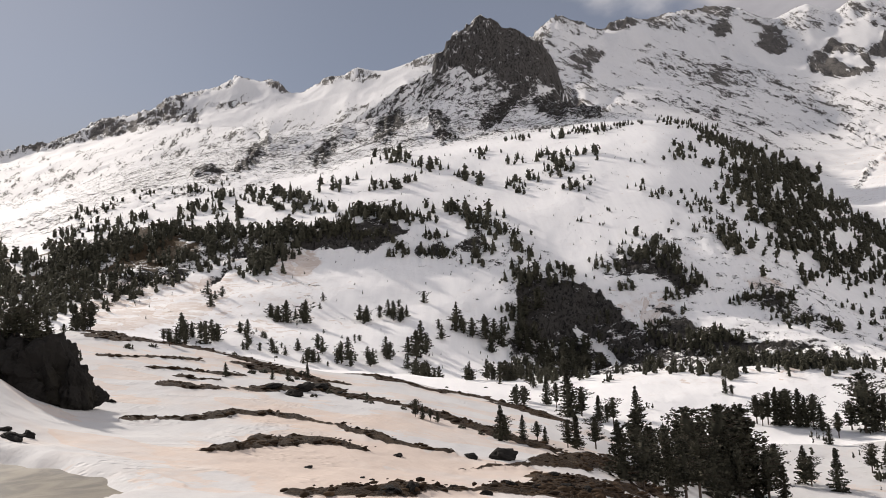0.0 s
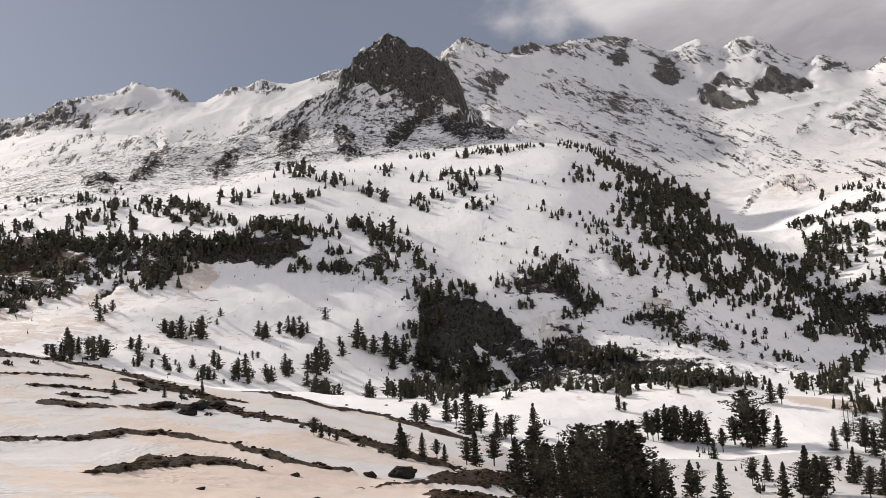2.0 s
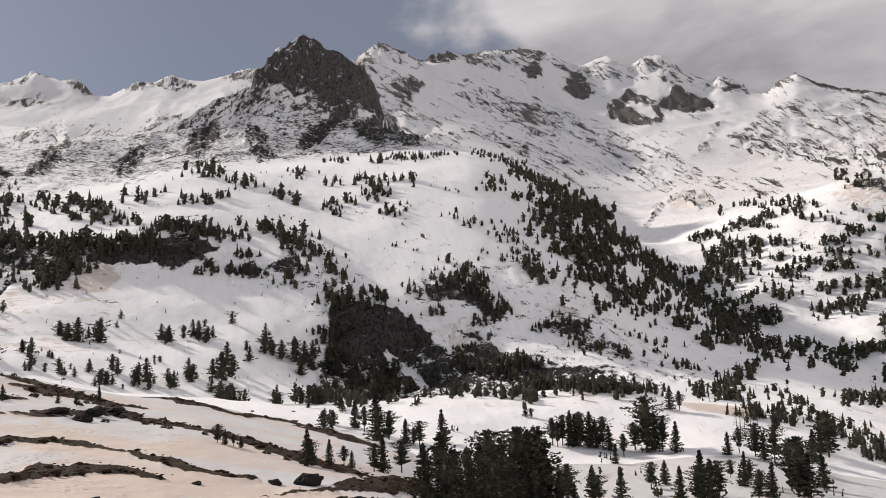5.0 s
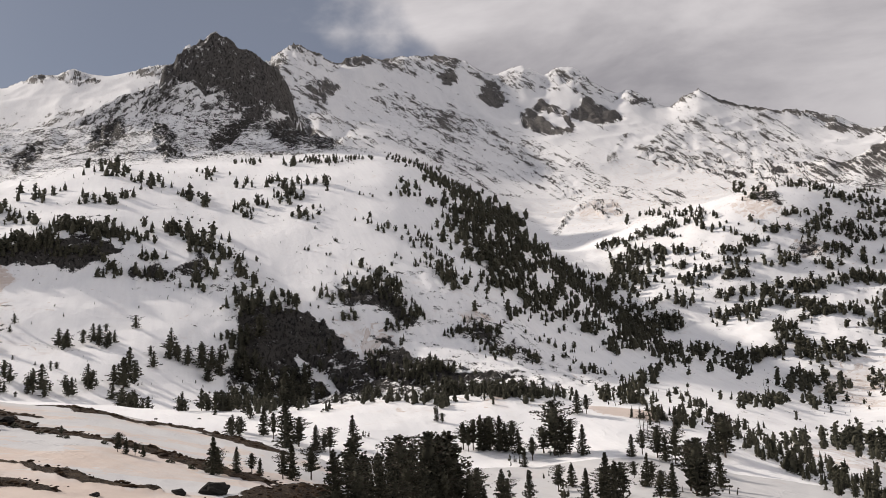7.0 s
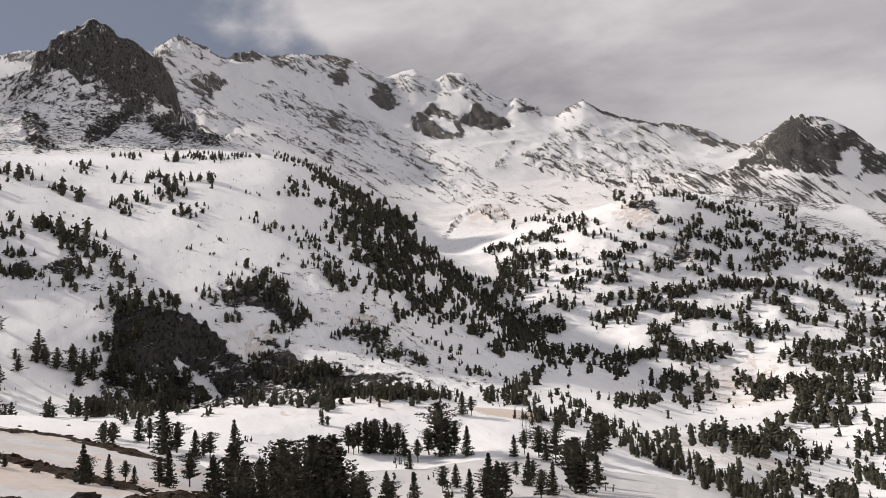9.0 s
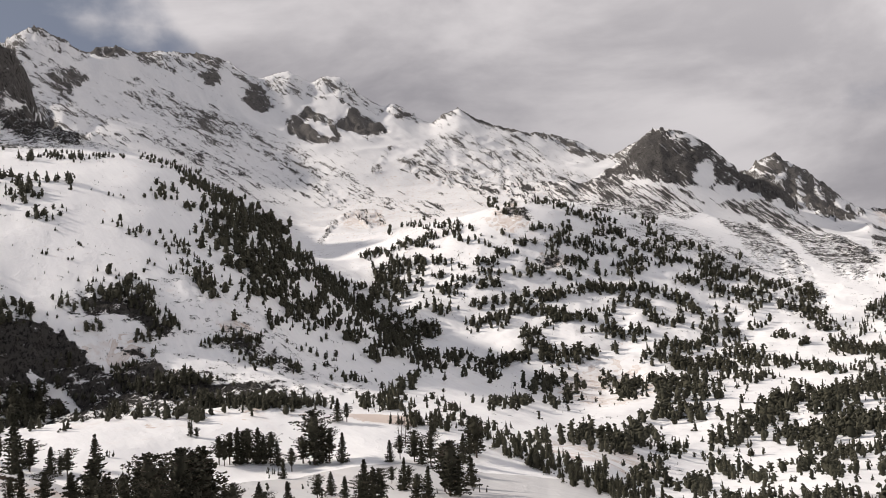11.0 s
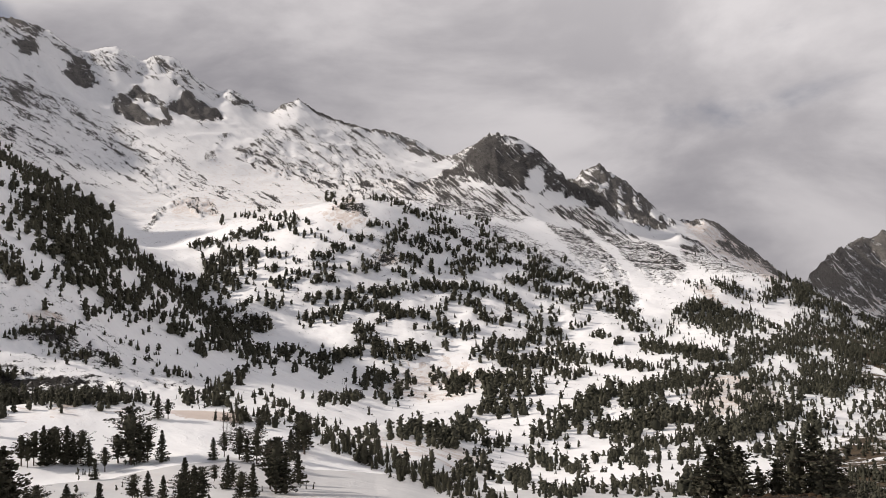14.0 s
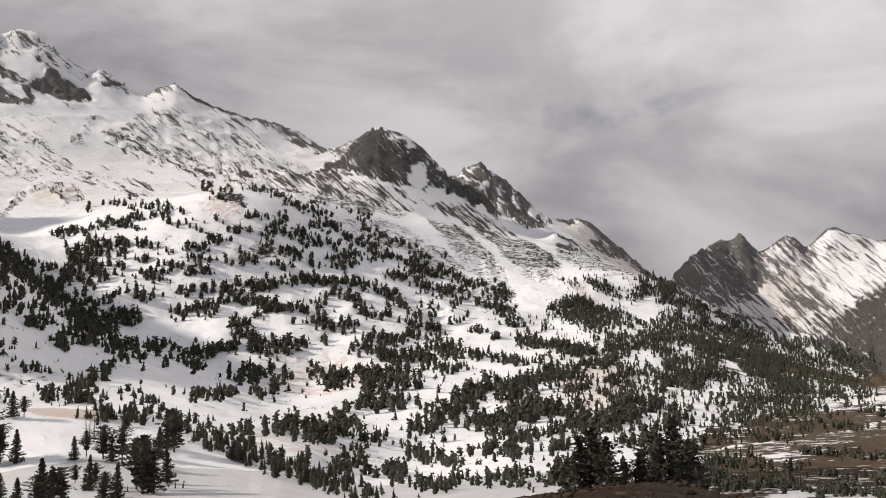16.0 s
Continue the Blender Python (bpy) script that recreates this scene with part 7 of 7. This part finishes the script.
def clumped_pine(rng, clumps, size, wide, bare, blunt):
    """Trunk and crown of a mountain pine one unit high, its crown of many ragged clumps of needles with gaps between."""
    lean = (rng.uniform(-0.08, 0.08), rng.uniform(-0.08, 0.08))
    trunk = tube([(lean[0] * s * s, lean[1] * s * s, s * 0.9 - 0.05 * (s == 0)) for s in (0, 0.5, 1.0)], (0.026, 0.017, 0.004), 3)
    vs, ts = [], []
    for i in range(clumps):
        up = ((i + rng.random()) / clumps) ** (1.0 if blunt else 1.25)
        s = bare + (0.94 - bare) * up
        # blunt crowns bulge at half height and end round; sharp ones taper from low down
        if blunt:
            r = wide * (0.4 + 0.7 * math.sin(math.pi * min(1, 0.12 + 0.8 * up)))
        else:
            r = wide * (1.03 - up) ** 1.15
        turn, out_to = i * 2.4 + rng.uniform(-0.7, 0.7), r * rng.uniform(0.15, 1.0) * (1 - 0.3 * (rng.random() < 0.3))
        c = np.array((lean[0] * s * s + out_to * math.cos(turn), lean[1] * s * s + out_to * math.sin(turn), s + rng.uniform(-0.02, 0.02)))
        k = size * rng.uniform(0.6, 1.35) * (1.2 - 0.75 * up * (not blunt))
        spin = rng.uniform(0, 1.6)
        m = np.array(((math.cos(spin), -math.sin(spin), 0), (math.sin(spin), math.cos(spin), 0), (rng.uniform(-0.3, 0.3), rng.uniform(-0.3, 0.3), 0.75)))
        jag = np.array([[rng.uniform(0.55, 1.45)] for _ in range(6)])
        vs.append((CLUMP_V * jag * k) @ m.T + c)
        ts.append(CLUMP_T + 6 * i)
    # a dense heart behind the clumps, drawn out to the leading shoot
    heart = []
    for s, r in ((bare + 0.03, 0.5 * wide), (0.36, 0.6 * wide if blunt else 0.36 * wide), (0.68, 0.45 * wide if blunt else 0.15 * wide)):
        heart += [(lean[0] * s * s + r * rng.uniform(0.4, 1.4) * math.cos(1.26 * k), lean[1] * s * s + r * rng.uniform(0.4, 1.4) * math.sin(1.26 * k), s + rng.uniform(-0.04, 0.04)) for k in range(5)]
    heart.append((lean[0], lean[1], 0.9 if blunt else 1.0))
    faces = [f for o in (0, 5) for k in range(5) for f in ((o + k, o + (k + 1) % 5, o + 5 + (k + 1) % 5), (o + k, o + 5 + (k + 1) % 5, o + 5 + k))]
    faces += [(10 + k, 10 + (k + 1) % 5, 15) for k in range(5)]
    vs.append(np.array(heart))
    ts.append(np.array(faces) + 6 * clumps)
    return (np.array(trunk[0]), np.array(trunk[1])), (np.concatenate(vs), np.concatenate(ts))


MIDDLE = [clumped_pine(rng, 13, 0.105, rng.uniform(0.28, 0.46), rng.uniform(0.02, 0.12), k % 5 < 2) for k in range(24)]
FULL = [clumped_pine(rng, 30, 0.07, rng.uniform(0.28, 0.4), rng.uniform(0.03, 0.14), k % 3 == 0) for k in range(12)]
FAR = [clumped_pine(rng, 9, 0.12, rng.uniform(0.28, 0.42), rng.uniform(0.03, 0.1), k % 3 != 0) for k in range(18)]


def at_bearing(b, d):
    return d * math.sin(radians(b)), d * math.cos(radians(b)), float(ground(b, d))


def planted(strips, loose=1.0, more=1.3):
    """Places and heights of the pines in the strips of a wood: small clumps, with stragglers round them."""
    spots = []
    for b0, r0, b1, r1, deep, count, tall in strips:
        left = round(count * more)
        while left > 0:
            s = rng.random()
            r = r0 + (r1 - r0) * s
            stray = 2.2 if rng.random() < 0.2 else 1.0
            cb = b0 + (b1 - b0) * s + rng.gauss(0, 0.1) * loose * stray
            cr = r + rng.gauss(0, 0.75) * deep * loose * stray + rng.gauss(0, 0.35) * tall * loose
            for k in range(min(left, rng.choice((1, 1, 2, 3, 4, 6)) if stray == 1 else 1)):
                left -= 1
                b = cb + math.degrees(rng.gauss(0, 0.38) * tall / r)
                d = max(0.82 * r, cr + rng.gauss(0, 0.5) * tall)
                spots.append((b, d, tall * rng.triangular(0.3, 1.15, 0.85) * (0.7 if stray > 1 else 1)))
    return spots


# along each bearing, how high the land has risen in the view by each distance
RISEN = np.maximum.accumulate(ALT / RAD, axis=0)


def distance_at(b, e, nearest=150):
    """Where a sight line at a bearing and angle first meets the land."""
    c = min(max(int(round((b - BEARINGS[0]) / STEP)), 0), len(BEARINGS) - 1)
    want = math.tan(radians(e))
    i = int(np.searchsorted(RISEN[:, c], want))
    if i <= 0 or i >= len(RAD) or RAD[i, c] < nearest:
        return None
    u = (want - RISEN[i - 1, c]) / max(RISEN[i, c] - RISEN[i - 1, c], 1e-9)
    return float(RAD[i - 1, c] + u * (RAD[i, c] - RAD[i - 1, c]))


def lined(strips, more=1.0):
    """Pines along lines that were sighted from the viewpoint: small clumps close to the line, a few stragglers."""
    spots = []
    for b0, e0, b1, e1, wide, count, tall in strips:
        left = round(count * more)
        while left > 0:
            s, stray = rng.random(), rng.random() < 0.08
            cb = b0 + (b1 - b0) * s + rng.gauss(0, 0.7) * wide * (2.5 if stray else 1)
            ce = e0 + (e1 - e0) * s + rng.gauss(0, 0.5) * wide * (2.5 if stray else 1)
            for k in range(1 if stray else min(left, rng.choice((1, 2, 2, 3, 4)))):
                left -= 1
                b, e = cb + rng.gauss(0, 0.6) * tall, ce + rng.gauss(0, 0.2) * tall
                d = distance_at(b, e)
                if d:
                    spots.append((b, d, math.tan(radians(tall)) * d * rng.triangular(0.35, 1.15, 0.8) * (0.65 if stray else 1)))
    return spots


def filled(areas, more=1.0):
    """Pines all over outlined areas, thicker and thinner in places."""
    spots = []
    for count, tall, outline in areas:
        bs, es = [p[0] for p in outline], [p[1] for p in outline]
        left, tries = round(count * more), 0
        while left > 0 and tries < 40 * count:
            tries += 1
            b, e = rng.uniform(min(bs), max(bs)), rng.uniform(min(es), max(es))
            if not within(np.array([b]), np.array([e]), outline)[0] or float(fbm(np.array([b * 1.6]), np.array([e * 3.0]), 3, 301)[0]) < 0.45 + rng.gauss(0, 0.06):
                continue
            left -= 1
            b, e = b + rng.gauss(0, 0.5) * tall, e + rng.gauss(0, 0.35) * tall
            d = distance_at(b, e)
            if d:
                spots.append((b, d, math.tan(radians(tall)) * d * rng.triangular(0.5, 1.25, 0.9)))
    return spots


def scattered(b0, b1, r0, r1, count, tall, long_way, short_way, cut, seed):
    """Pines over a stretch of hillside, thick and thin as the soil between its ledges."""
    spots = []
    while len(spots) < count:
        b, d = rng.uniform(b0, b1), math.sqrt(rng.uniform(r0 * r0, r1 * r1))
        grown = float(thick(np.array([b]), np.array([d]), long_way, short_way, seed)[0])
        if grown > cut + rng.gauss(0, 0.05):
            spots.append((b, d, tall * rng.triangular(0.3, 1.15, 0.7)))
    return spots


TREE_KIND = [0]


def pine_thing(kinds, b, d, h, label, group):
    """One pine of its own: an empty at its foot, with trunk and crown."""
    base = tagged(new("pine_tree"), label, "pine tree", group)
    TREE_KIND[0] += 1
    trunk, crown = kinds[TREE_KIND[0] % len(kinds)]
    x, y, z = at_bearing(b, d)
    stout = rng.uniform(0.9, 1.15)
    base.matrix_basis = pose(x, y, z - 0.03 * h, 0, 0, rng.uniform(0, 360)) @ Matrix.Diagonal((h * stout, h * stout, h, 1))
    new("trunk", trunk).parent = base
    new("crown", crown).parent = base
    return base


FINE_ME = [(tri_mesh("trunk", *a, BARK), tri_mesh("crown", *c, NEEDLES)) for a, c in FINE]
SLIM_ME = [(tri_mesh("trunk", *a, BARK), tri_mesh("crown", *c, NEEDLES)) for a, c in
           [pine_shape(rng, 42, 7, 0.058, rng.uniform(0.30, 0.46), (0.04, 0.08, 0.14)[k % 3], k % 2 == 1) for k in range(10)]]
near_rows = [row for rows_ in NEAR_LISTS for row in rows_]
for b, d, h in near_rows:
    tall = "tall dark green mountain pine in melting snow" if h > 8 else "young dark green mountain pine in the snow"
    pine_thing(FINE_ME, b, d, h, tall, "pines near the viewpoint")
for b, d, h in planted(SLOPE_PINES + SLOPE_PINES_LOW, 0.8, 1.3):
    pine_thing(SLIM_ME, b, d, h, "dark mountain pine on the open snow slope", "pines on the snow slope")


def wood(name, spots, kinds, label):
    """Many pines that nobody counts, as one stretch of wood."""
    vs, ts, k = [], [], 0
    for i, (b, d, h) in enumerate(spots):
        x, y, z = at_bearing(b, d)
        a = rng.uniform(0, 6.28)
        turn = np.array(((math.cos(a), -math.sin(a), 0), (math.sin(a), math.cos(a), 0), (0, 0, 1)))
        stout = rng.uniform(0.8, 1.15)
        for v, t in kinds[i % len(kinds)]:
            vs.append((v * (h * stout, h * stout, h)) @ turn.T + (x, y, z - 0.04 * h))
            ts.append(t + k)
            k += len(v)
    me = tri_mesh(name, np.concatenate(vs), np.concatenate(ts), NEEDLES)
    return tagged(new(name, me), label, "trees", kind="stuff")


TINY = [clumped_pine(rng, 2, 0.16, rng.uniform(0.2, 0.3), 0.12, k % 2 == 1) for k in range(6)]
THIN = [clumped_pine(rng, 4, 0.13, rng.uniform(0.2, 0.3), 0.1, k % 4 == 1)[1:] for k in range(10)]
wood("saplings", scattered(-24, 32, 330, 740, 420, 2.2, 30, 30, 0.40, 21) + scattered(28, 74, 330, 1040, 620, 2.4, 40, 30, 0.42, 22), TINY, "tiny dark pine saplings dotted over the snow")
wood("dome_pines", lined(DOME_PINES), MIDDLE, "clumps of dark pines scattered over the snowy dome")

wood("ledge_pines", lined(LEDGE_PINES, 1.3), MIDDLE, "dark pines along rocky ledges above the snow slope")
wood("west_woods", lined(WEST_WOODS, 1.2) + filled(WEST_WOODS_AREA, 1.3), MIDDLE, "dark pine woods on a steep snowy slope")
wood("cliff_pines", lined(CLIFF_PINES, 1.25), MIDDLE, "dark pines round the foot of the cliff")
wood("flank_pines", lined(FLANK_PINES, 1.05) + filled(FLANK_PINES_AREA, 1.0), MIDDLE, "line of dark pines down the hill's edge")
wood("spur_pines", lined(SPUR_PINES, 1.2), FULL, "dark mountain pines down the edge of the snowy spur")
wood("knoll_saplings", planted(KNOLL_SAPLINGS, 1.5), TINY, "small dark pine saplings on the snowy knoll")
wood("hillside_pines", lined(HILLSIDE_PINES, 1.1) + filled(HILLSIDE_PINES_AREA, 1.4), FAR, "small dark pines along snowy hillside ribs")
wood("terrace_pines", lined(TERRACE_PINES, 1.2), FAR, "rows of dark pines between snowy ledges")
wood("valley_side_pines", lined(VALLEY_SIDE_PINES, 1.55), FAR, "clumps of dark pines above the valley floor")
wood("valley_woods", planted(FAR_EAST_B, 1.0, 1.3), FAR, "sparse dark pines on the valley floor")
wood("valley_forest", filled(VALLEY_FOREST_AREA, 1.7), THIN, "dense dark pine forest on the shaded valley side")


# ---- stones, water, turf and dead wood ----
def stone_material():
    m, t, shade = material("lichened granite", 0.9)
    at = t.add("ShaderNodeTexCoord").outputs["Object"]
    grain = t.noise(at, 1.6, 8.0, 0.7)
    base = t.mix(grain, rgb(0.008, 0.0078, 0.0075), rgb(0.042, 0.039, 0.036))
    t.set(shade, "Base Color", t.mix(t.steps(t.noise(at, 0.5, 5.0, 0.6), 0.55, 0.7), base, rgb(0.03, 0.027, 0.02)))
    t.set(shade, "Normal", t.add("ShaderNodeBump", Strength=0.9, Distance=0.25, Height=grain).outputs[0])
    return m


STONE = stone_material()


def boulder_mesh(name, seed, cuts, detail):
    """An angular stone about one unit across: a ball cut by planes, then roughened."""
    r = random.Random(seed)
    bm = bmesh.new()
    bmesh.ops.create_icosphere(bm, subdivisions=detail, radius=0.62)
    planes = []
    for k in range(cuts):
        d = Vector((r.gauss(0, 1), r.gauss(0, 1), r.gauss(0, 0.8))).normalized()
        planes.append((d, r.uniform(0.30, 0.50)))
    for v in bm.verts:
        for d, far_off in planes:
            over = v.co.dot(d) - far_off
            if over > 0:
                v.co -= d * over * 0.92
        at = v.co + Vector((seed, 0, 0))
        crack = abs(noise.noise(Vector((at.x * 2.6, at.y * 2.6, at.z * 0.9)))) ** 0.5
        v.co += v.co.normalized() * (0.15 * noise.fractal(at * 3, 0.85, 2.1, 6) + 0.20 * (crack - 0.6) + 0.05 * abs(noise.noise(at * 9)))
    me = bpy.data.meshes.new(name)
    bm.to_mesh(me)
    bm.free()
    me.materials.append(STONE)
    return me


STONES = [boulder_mesh("boulder", 20 + k, 9, 3) for k in range(5)]
for i, (b, d, size) in enumerate(BOULDERS):
    x, y, z = at_bearing(b, d)
    ob = tagged(new("boulder", STONES[i % 5]), "dark lichened boulder half sunk in turf and snow", "boulder", "boulders on the terrace")
    ob.matrix_basis = pose(x, y, z + 0.06 * size, rng.uniform(-8, 8), rng.uniform(-8, 8), rng.uniform(0, 360)) @ Matrix.Diagonal((size, size * rng.uniform(0.6, 0.9), size * rng.uniform(0.34, 0.5), 1))

# the dark crag beside the pond: fractured blocks stacked into one outcrop
crag_ob = tagged(new("rock_outcrop"), "dark fractured granite crag standing out of the snow", "rock")
cx, cy, cz = at_bearing(CRAG[0], CRAG[1])
crag_ob.matrix_basis = pose(cx, cy, cz, 0, 0, -CRAG[0]) @ Matrix.Diagonal((0.85, 0.9, 1.05, 1))
for k, (u, v, w, sx, sy, sz, turn) in enumerate(((0, 0, 1.6, 6.6, 5.5, 5.8, 10), (-2.6, 1.0, 2.9, 5.5, 5.0, 5.0, 50), (2.0, -0.6, 1.0, 4.6, 4.0, 4.6, 80), (-4.4, 1.6, 3.0, 5.0, 4.5, 4.2, 130),
                                                (3.4, -0.2, 0.3, 3.0, 3.0, 1.4, 20), (-1.2, -1.6, 0.4, 4.0, 2.6, 2.4, 200), (0.8, 0.8, 3.3, 3.6, 3.4, 2.6, 250))):
    block = new("block", boulder_mesh("block", 60 + k, 12, 5))
    block.parent = crag_ob
    block.matrix_basis = pose(u, v, w, 6 * (k % 3) - 6, 4 * (k % 2), turn) @ Matrix.Diagonal((sx, sy, sz, 1))
for b, d, h, up in CRAG_PINES:
    tree = pine_thing(FINE_ME, b, d, h, "bushy dark pine growing on the crag", "pines on the crag")
    tree.location.z = up


def water_material():
    m, t, shade = material("silty melt water", 0.35, 0.4)
    at = t.add("ShaderNodeTexCoord").outputs["Object"]
    t.set(shade, "Base Color", t.mix(t.steps(t.noise(at, 0.35, 5.0, 0.6, 1.0), 0.35, 0.65), rgb(0.085, 0.070, 0.043), rgb(0.24, 0.205, 0.145)))
    t.set(shade, "Normal", t.add("ShaderNodeBump", Strength=0.08, Distance=0.05, Height=t.noise(at, 3.0)).outputs[0])
    return m


pond = bpy.data.meshes.new("water")
turns = [2 * math.pi * k / 96 for k in range(96)]
pond.from_pydata([(POND_X + (POND_WIDE + 1.6) * math.cos(a), POND_Y + (POND_WIDE + 1.6) * math.sin(a), POND_Z) for a in turns], [], [list(range(96))])
pond.materials.append(water_material())
tagged(new("water", pond), "shallow silty brown melt-water pond beside the snow", "pond", kind="structure")


def turf_material():
    m, t, shade = material("winter turf", 0.95)
    own = t.add("ShaderNodeNewGeometry").outputs["Random Per Island"]
    t.set(shade, "Base Color", t.mix(own, rgb(0.018, 0.012, 0.008), rgb(0.075, 0.050, 0.031)))
    return m


TURF_MAT = turf_material()
ball_v = np.array([(0, 0, 1), (0.89, 0, 0.35), (0.28, 0.85, 0.35), (-0.72, 0.53, 0.35), (-0.72, -0.53, 0.35), (0.28, -0.85, 0.35), (0.6, 0.4, -0.4), (-0.3, 0.7, -0.4), (-0.7, -0.1, -0.4), (-0.2, -0.7, -0.4), (0.6, -0.45, -0.4)])
ball_t = np.array([(0, 1, 2), (0, 2, 3), (0, 3, 4), (0, 4, 5), (0, 5, 1), (1, 6, 2), (2, 6, 7), (2, 7, 3), (3, 7, 8), (3, 8, 4), (4, 8, 9), (4, 9, 5), (5, 9, 10), (5, 10, 1), (1, 10, 6)])
where = np.argwhere((EARTH > 0.62) & (RAD < 175) & (RAD > 18) & (B2 > -36) & (B2 < 94))
dice = np.random.RandomState(7)
where = where[dice.permutation(len(where))[:5200]]
vs, ts = [], []
for k, (i, j) in enumerate(where):
    size = (0.06 + 0.22 * dice.uniform(0, 1) ** 2.5) * (0.5 + RAD[i, j] / 75)
    p = np.array((GX[i, j], GY[i, j], ALT[i, j])) + (dice.normal(0, 0.3), dice.normal(0, 0.3), -0.2 * size)
    vs.append(ball_v * (size * dice.uniform(0.7, 1.6), size * dice.uniform(0.7, 1.6), size * dice.uniform(0.3, 0.65)) * dice.uniform(0.75, 1.25, (11, 1)) + p)
    ts.append(ball_t + 11 * k)
tagged(new("turf_tufts", tri_mesh("turf_tufts", np.concatenate(vs), np.concatenate(ts), TURF_MAT, True)), "brown tufts of winter grass and heath showing through snow", "turf", kind="stuff")


def snag(b, d, h):
    """A dead pine: a bare leaning stem with broken limbs."""
    base = tagged(new("dead_tree"), "bare grey dead pine stem with broken limbs", "dead tree", "dead pines on the knoll")
    x, y, z = at_bearing(b, d)
    base.matrix_basis = pose(x, y, z - 0.2, rng.uniform(-5, 5), rng.uniform(-5, 5), rng.uniform(0, 360))
    stem_v, stem_t = tube([(0.02 * h * math.sin(3 * s), 0, s * h) for s in (0, 0.3, 0.6, 1.0)], (0.018 * h, 0.014 * h, 0.009 * h, 0.002 * h), 6)
    new("trunk", tri_mesh("trunk", np.array(stem_v), np.array(stem_t), GREY_WOOD)).parent = base
    for k in range(24):
        s, a, far_out = rng.uniform(0.25, 0.97), rng.uniform(0, 6.28), rng.uniform(0.05, 0.2) * h
        v, t = limb((0.02 * h * math.sin(3 * s), 0, s * h), (far_out * math.cos(a), far_out * math.sin(a), s * h + rng.uniform(-0.05, 0.08) * h), 0.006 * h, 0.002 * h)
        new("limb", tri_mesh("limb", np.array(v), np.array(t), GREY_WOOD)).parent = base


for b, d, h in SNAGS:
    snag(b, d, h)


# ---- low shrubs along the bare turf ----
def shrub_mesh(seed):
    """A low juniper-like bush one unit across: many small ragged clumps on a flat mound."""
    r = random.Random(seed)
    vs, ts = [], []
    for i in range(46):
        a, out_to = r.uniform(0, 6.28), math.sqrt(r.random()) * 0.46
        c = np.array((out_to * math.cos(a), out_to * math.sin(a) * 0.7, r.uniform(0.0, 0.42) * (1 - 1.3 * out_to)))
        jag = np.array([[r.uniform(0.5, 1.5)] for _ in range(6)])
        vs.append(CLUMP_V * jag * r.uniform(0.05, 0.11) + c)
        ts.append(CLUMP_T + 6 * i)
    return tri_mesh("shrub", np.concatenate(vs), np.concatenate(ts), NEEDLES)


SHRUBS = [shrub_mesh(90 + k) for k in range(4)]
for i, (b, e, size) in enumerate(SHRUB_SPOTS):
    d = distance_at(b, e, 20)
    if d:
        x, y, z = at_bearing(b, d)
        ob = tagged(new("shrub", SHRUBS[i % 4]), "low dark green shrub on bare turf among the snow", "shrub", "shrubs on the terrace")
        ob.matrix_basis = pose(x, y, z - 0.05 * size, 0, 0, rng.uniform(0, 360)) @ Matrix.Diagonal((size, size, size * rng.uniform(0.8, 1.2), 1))
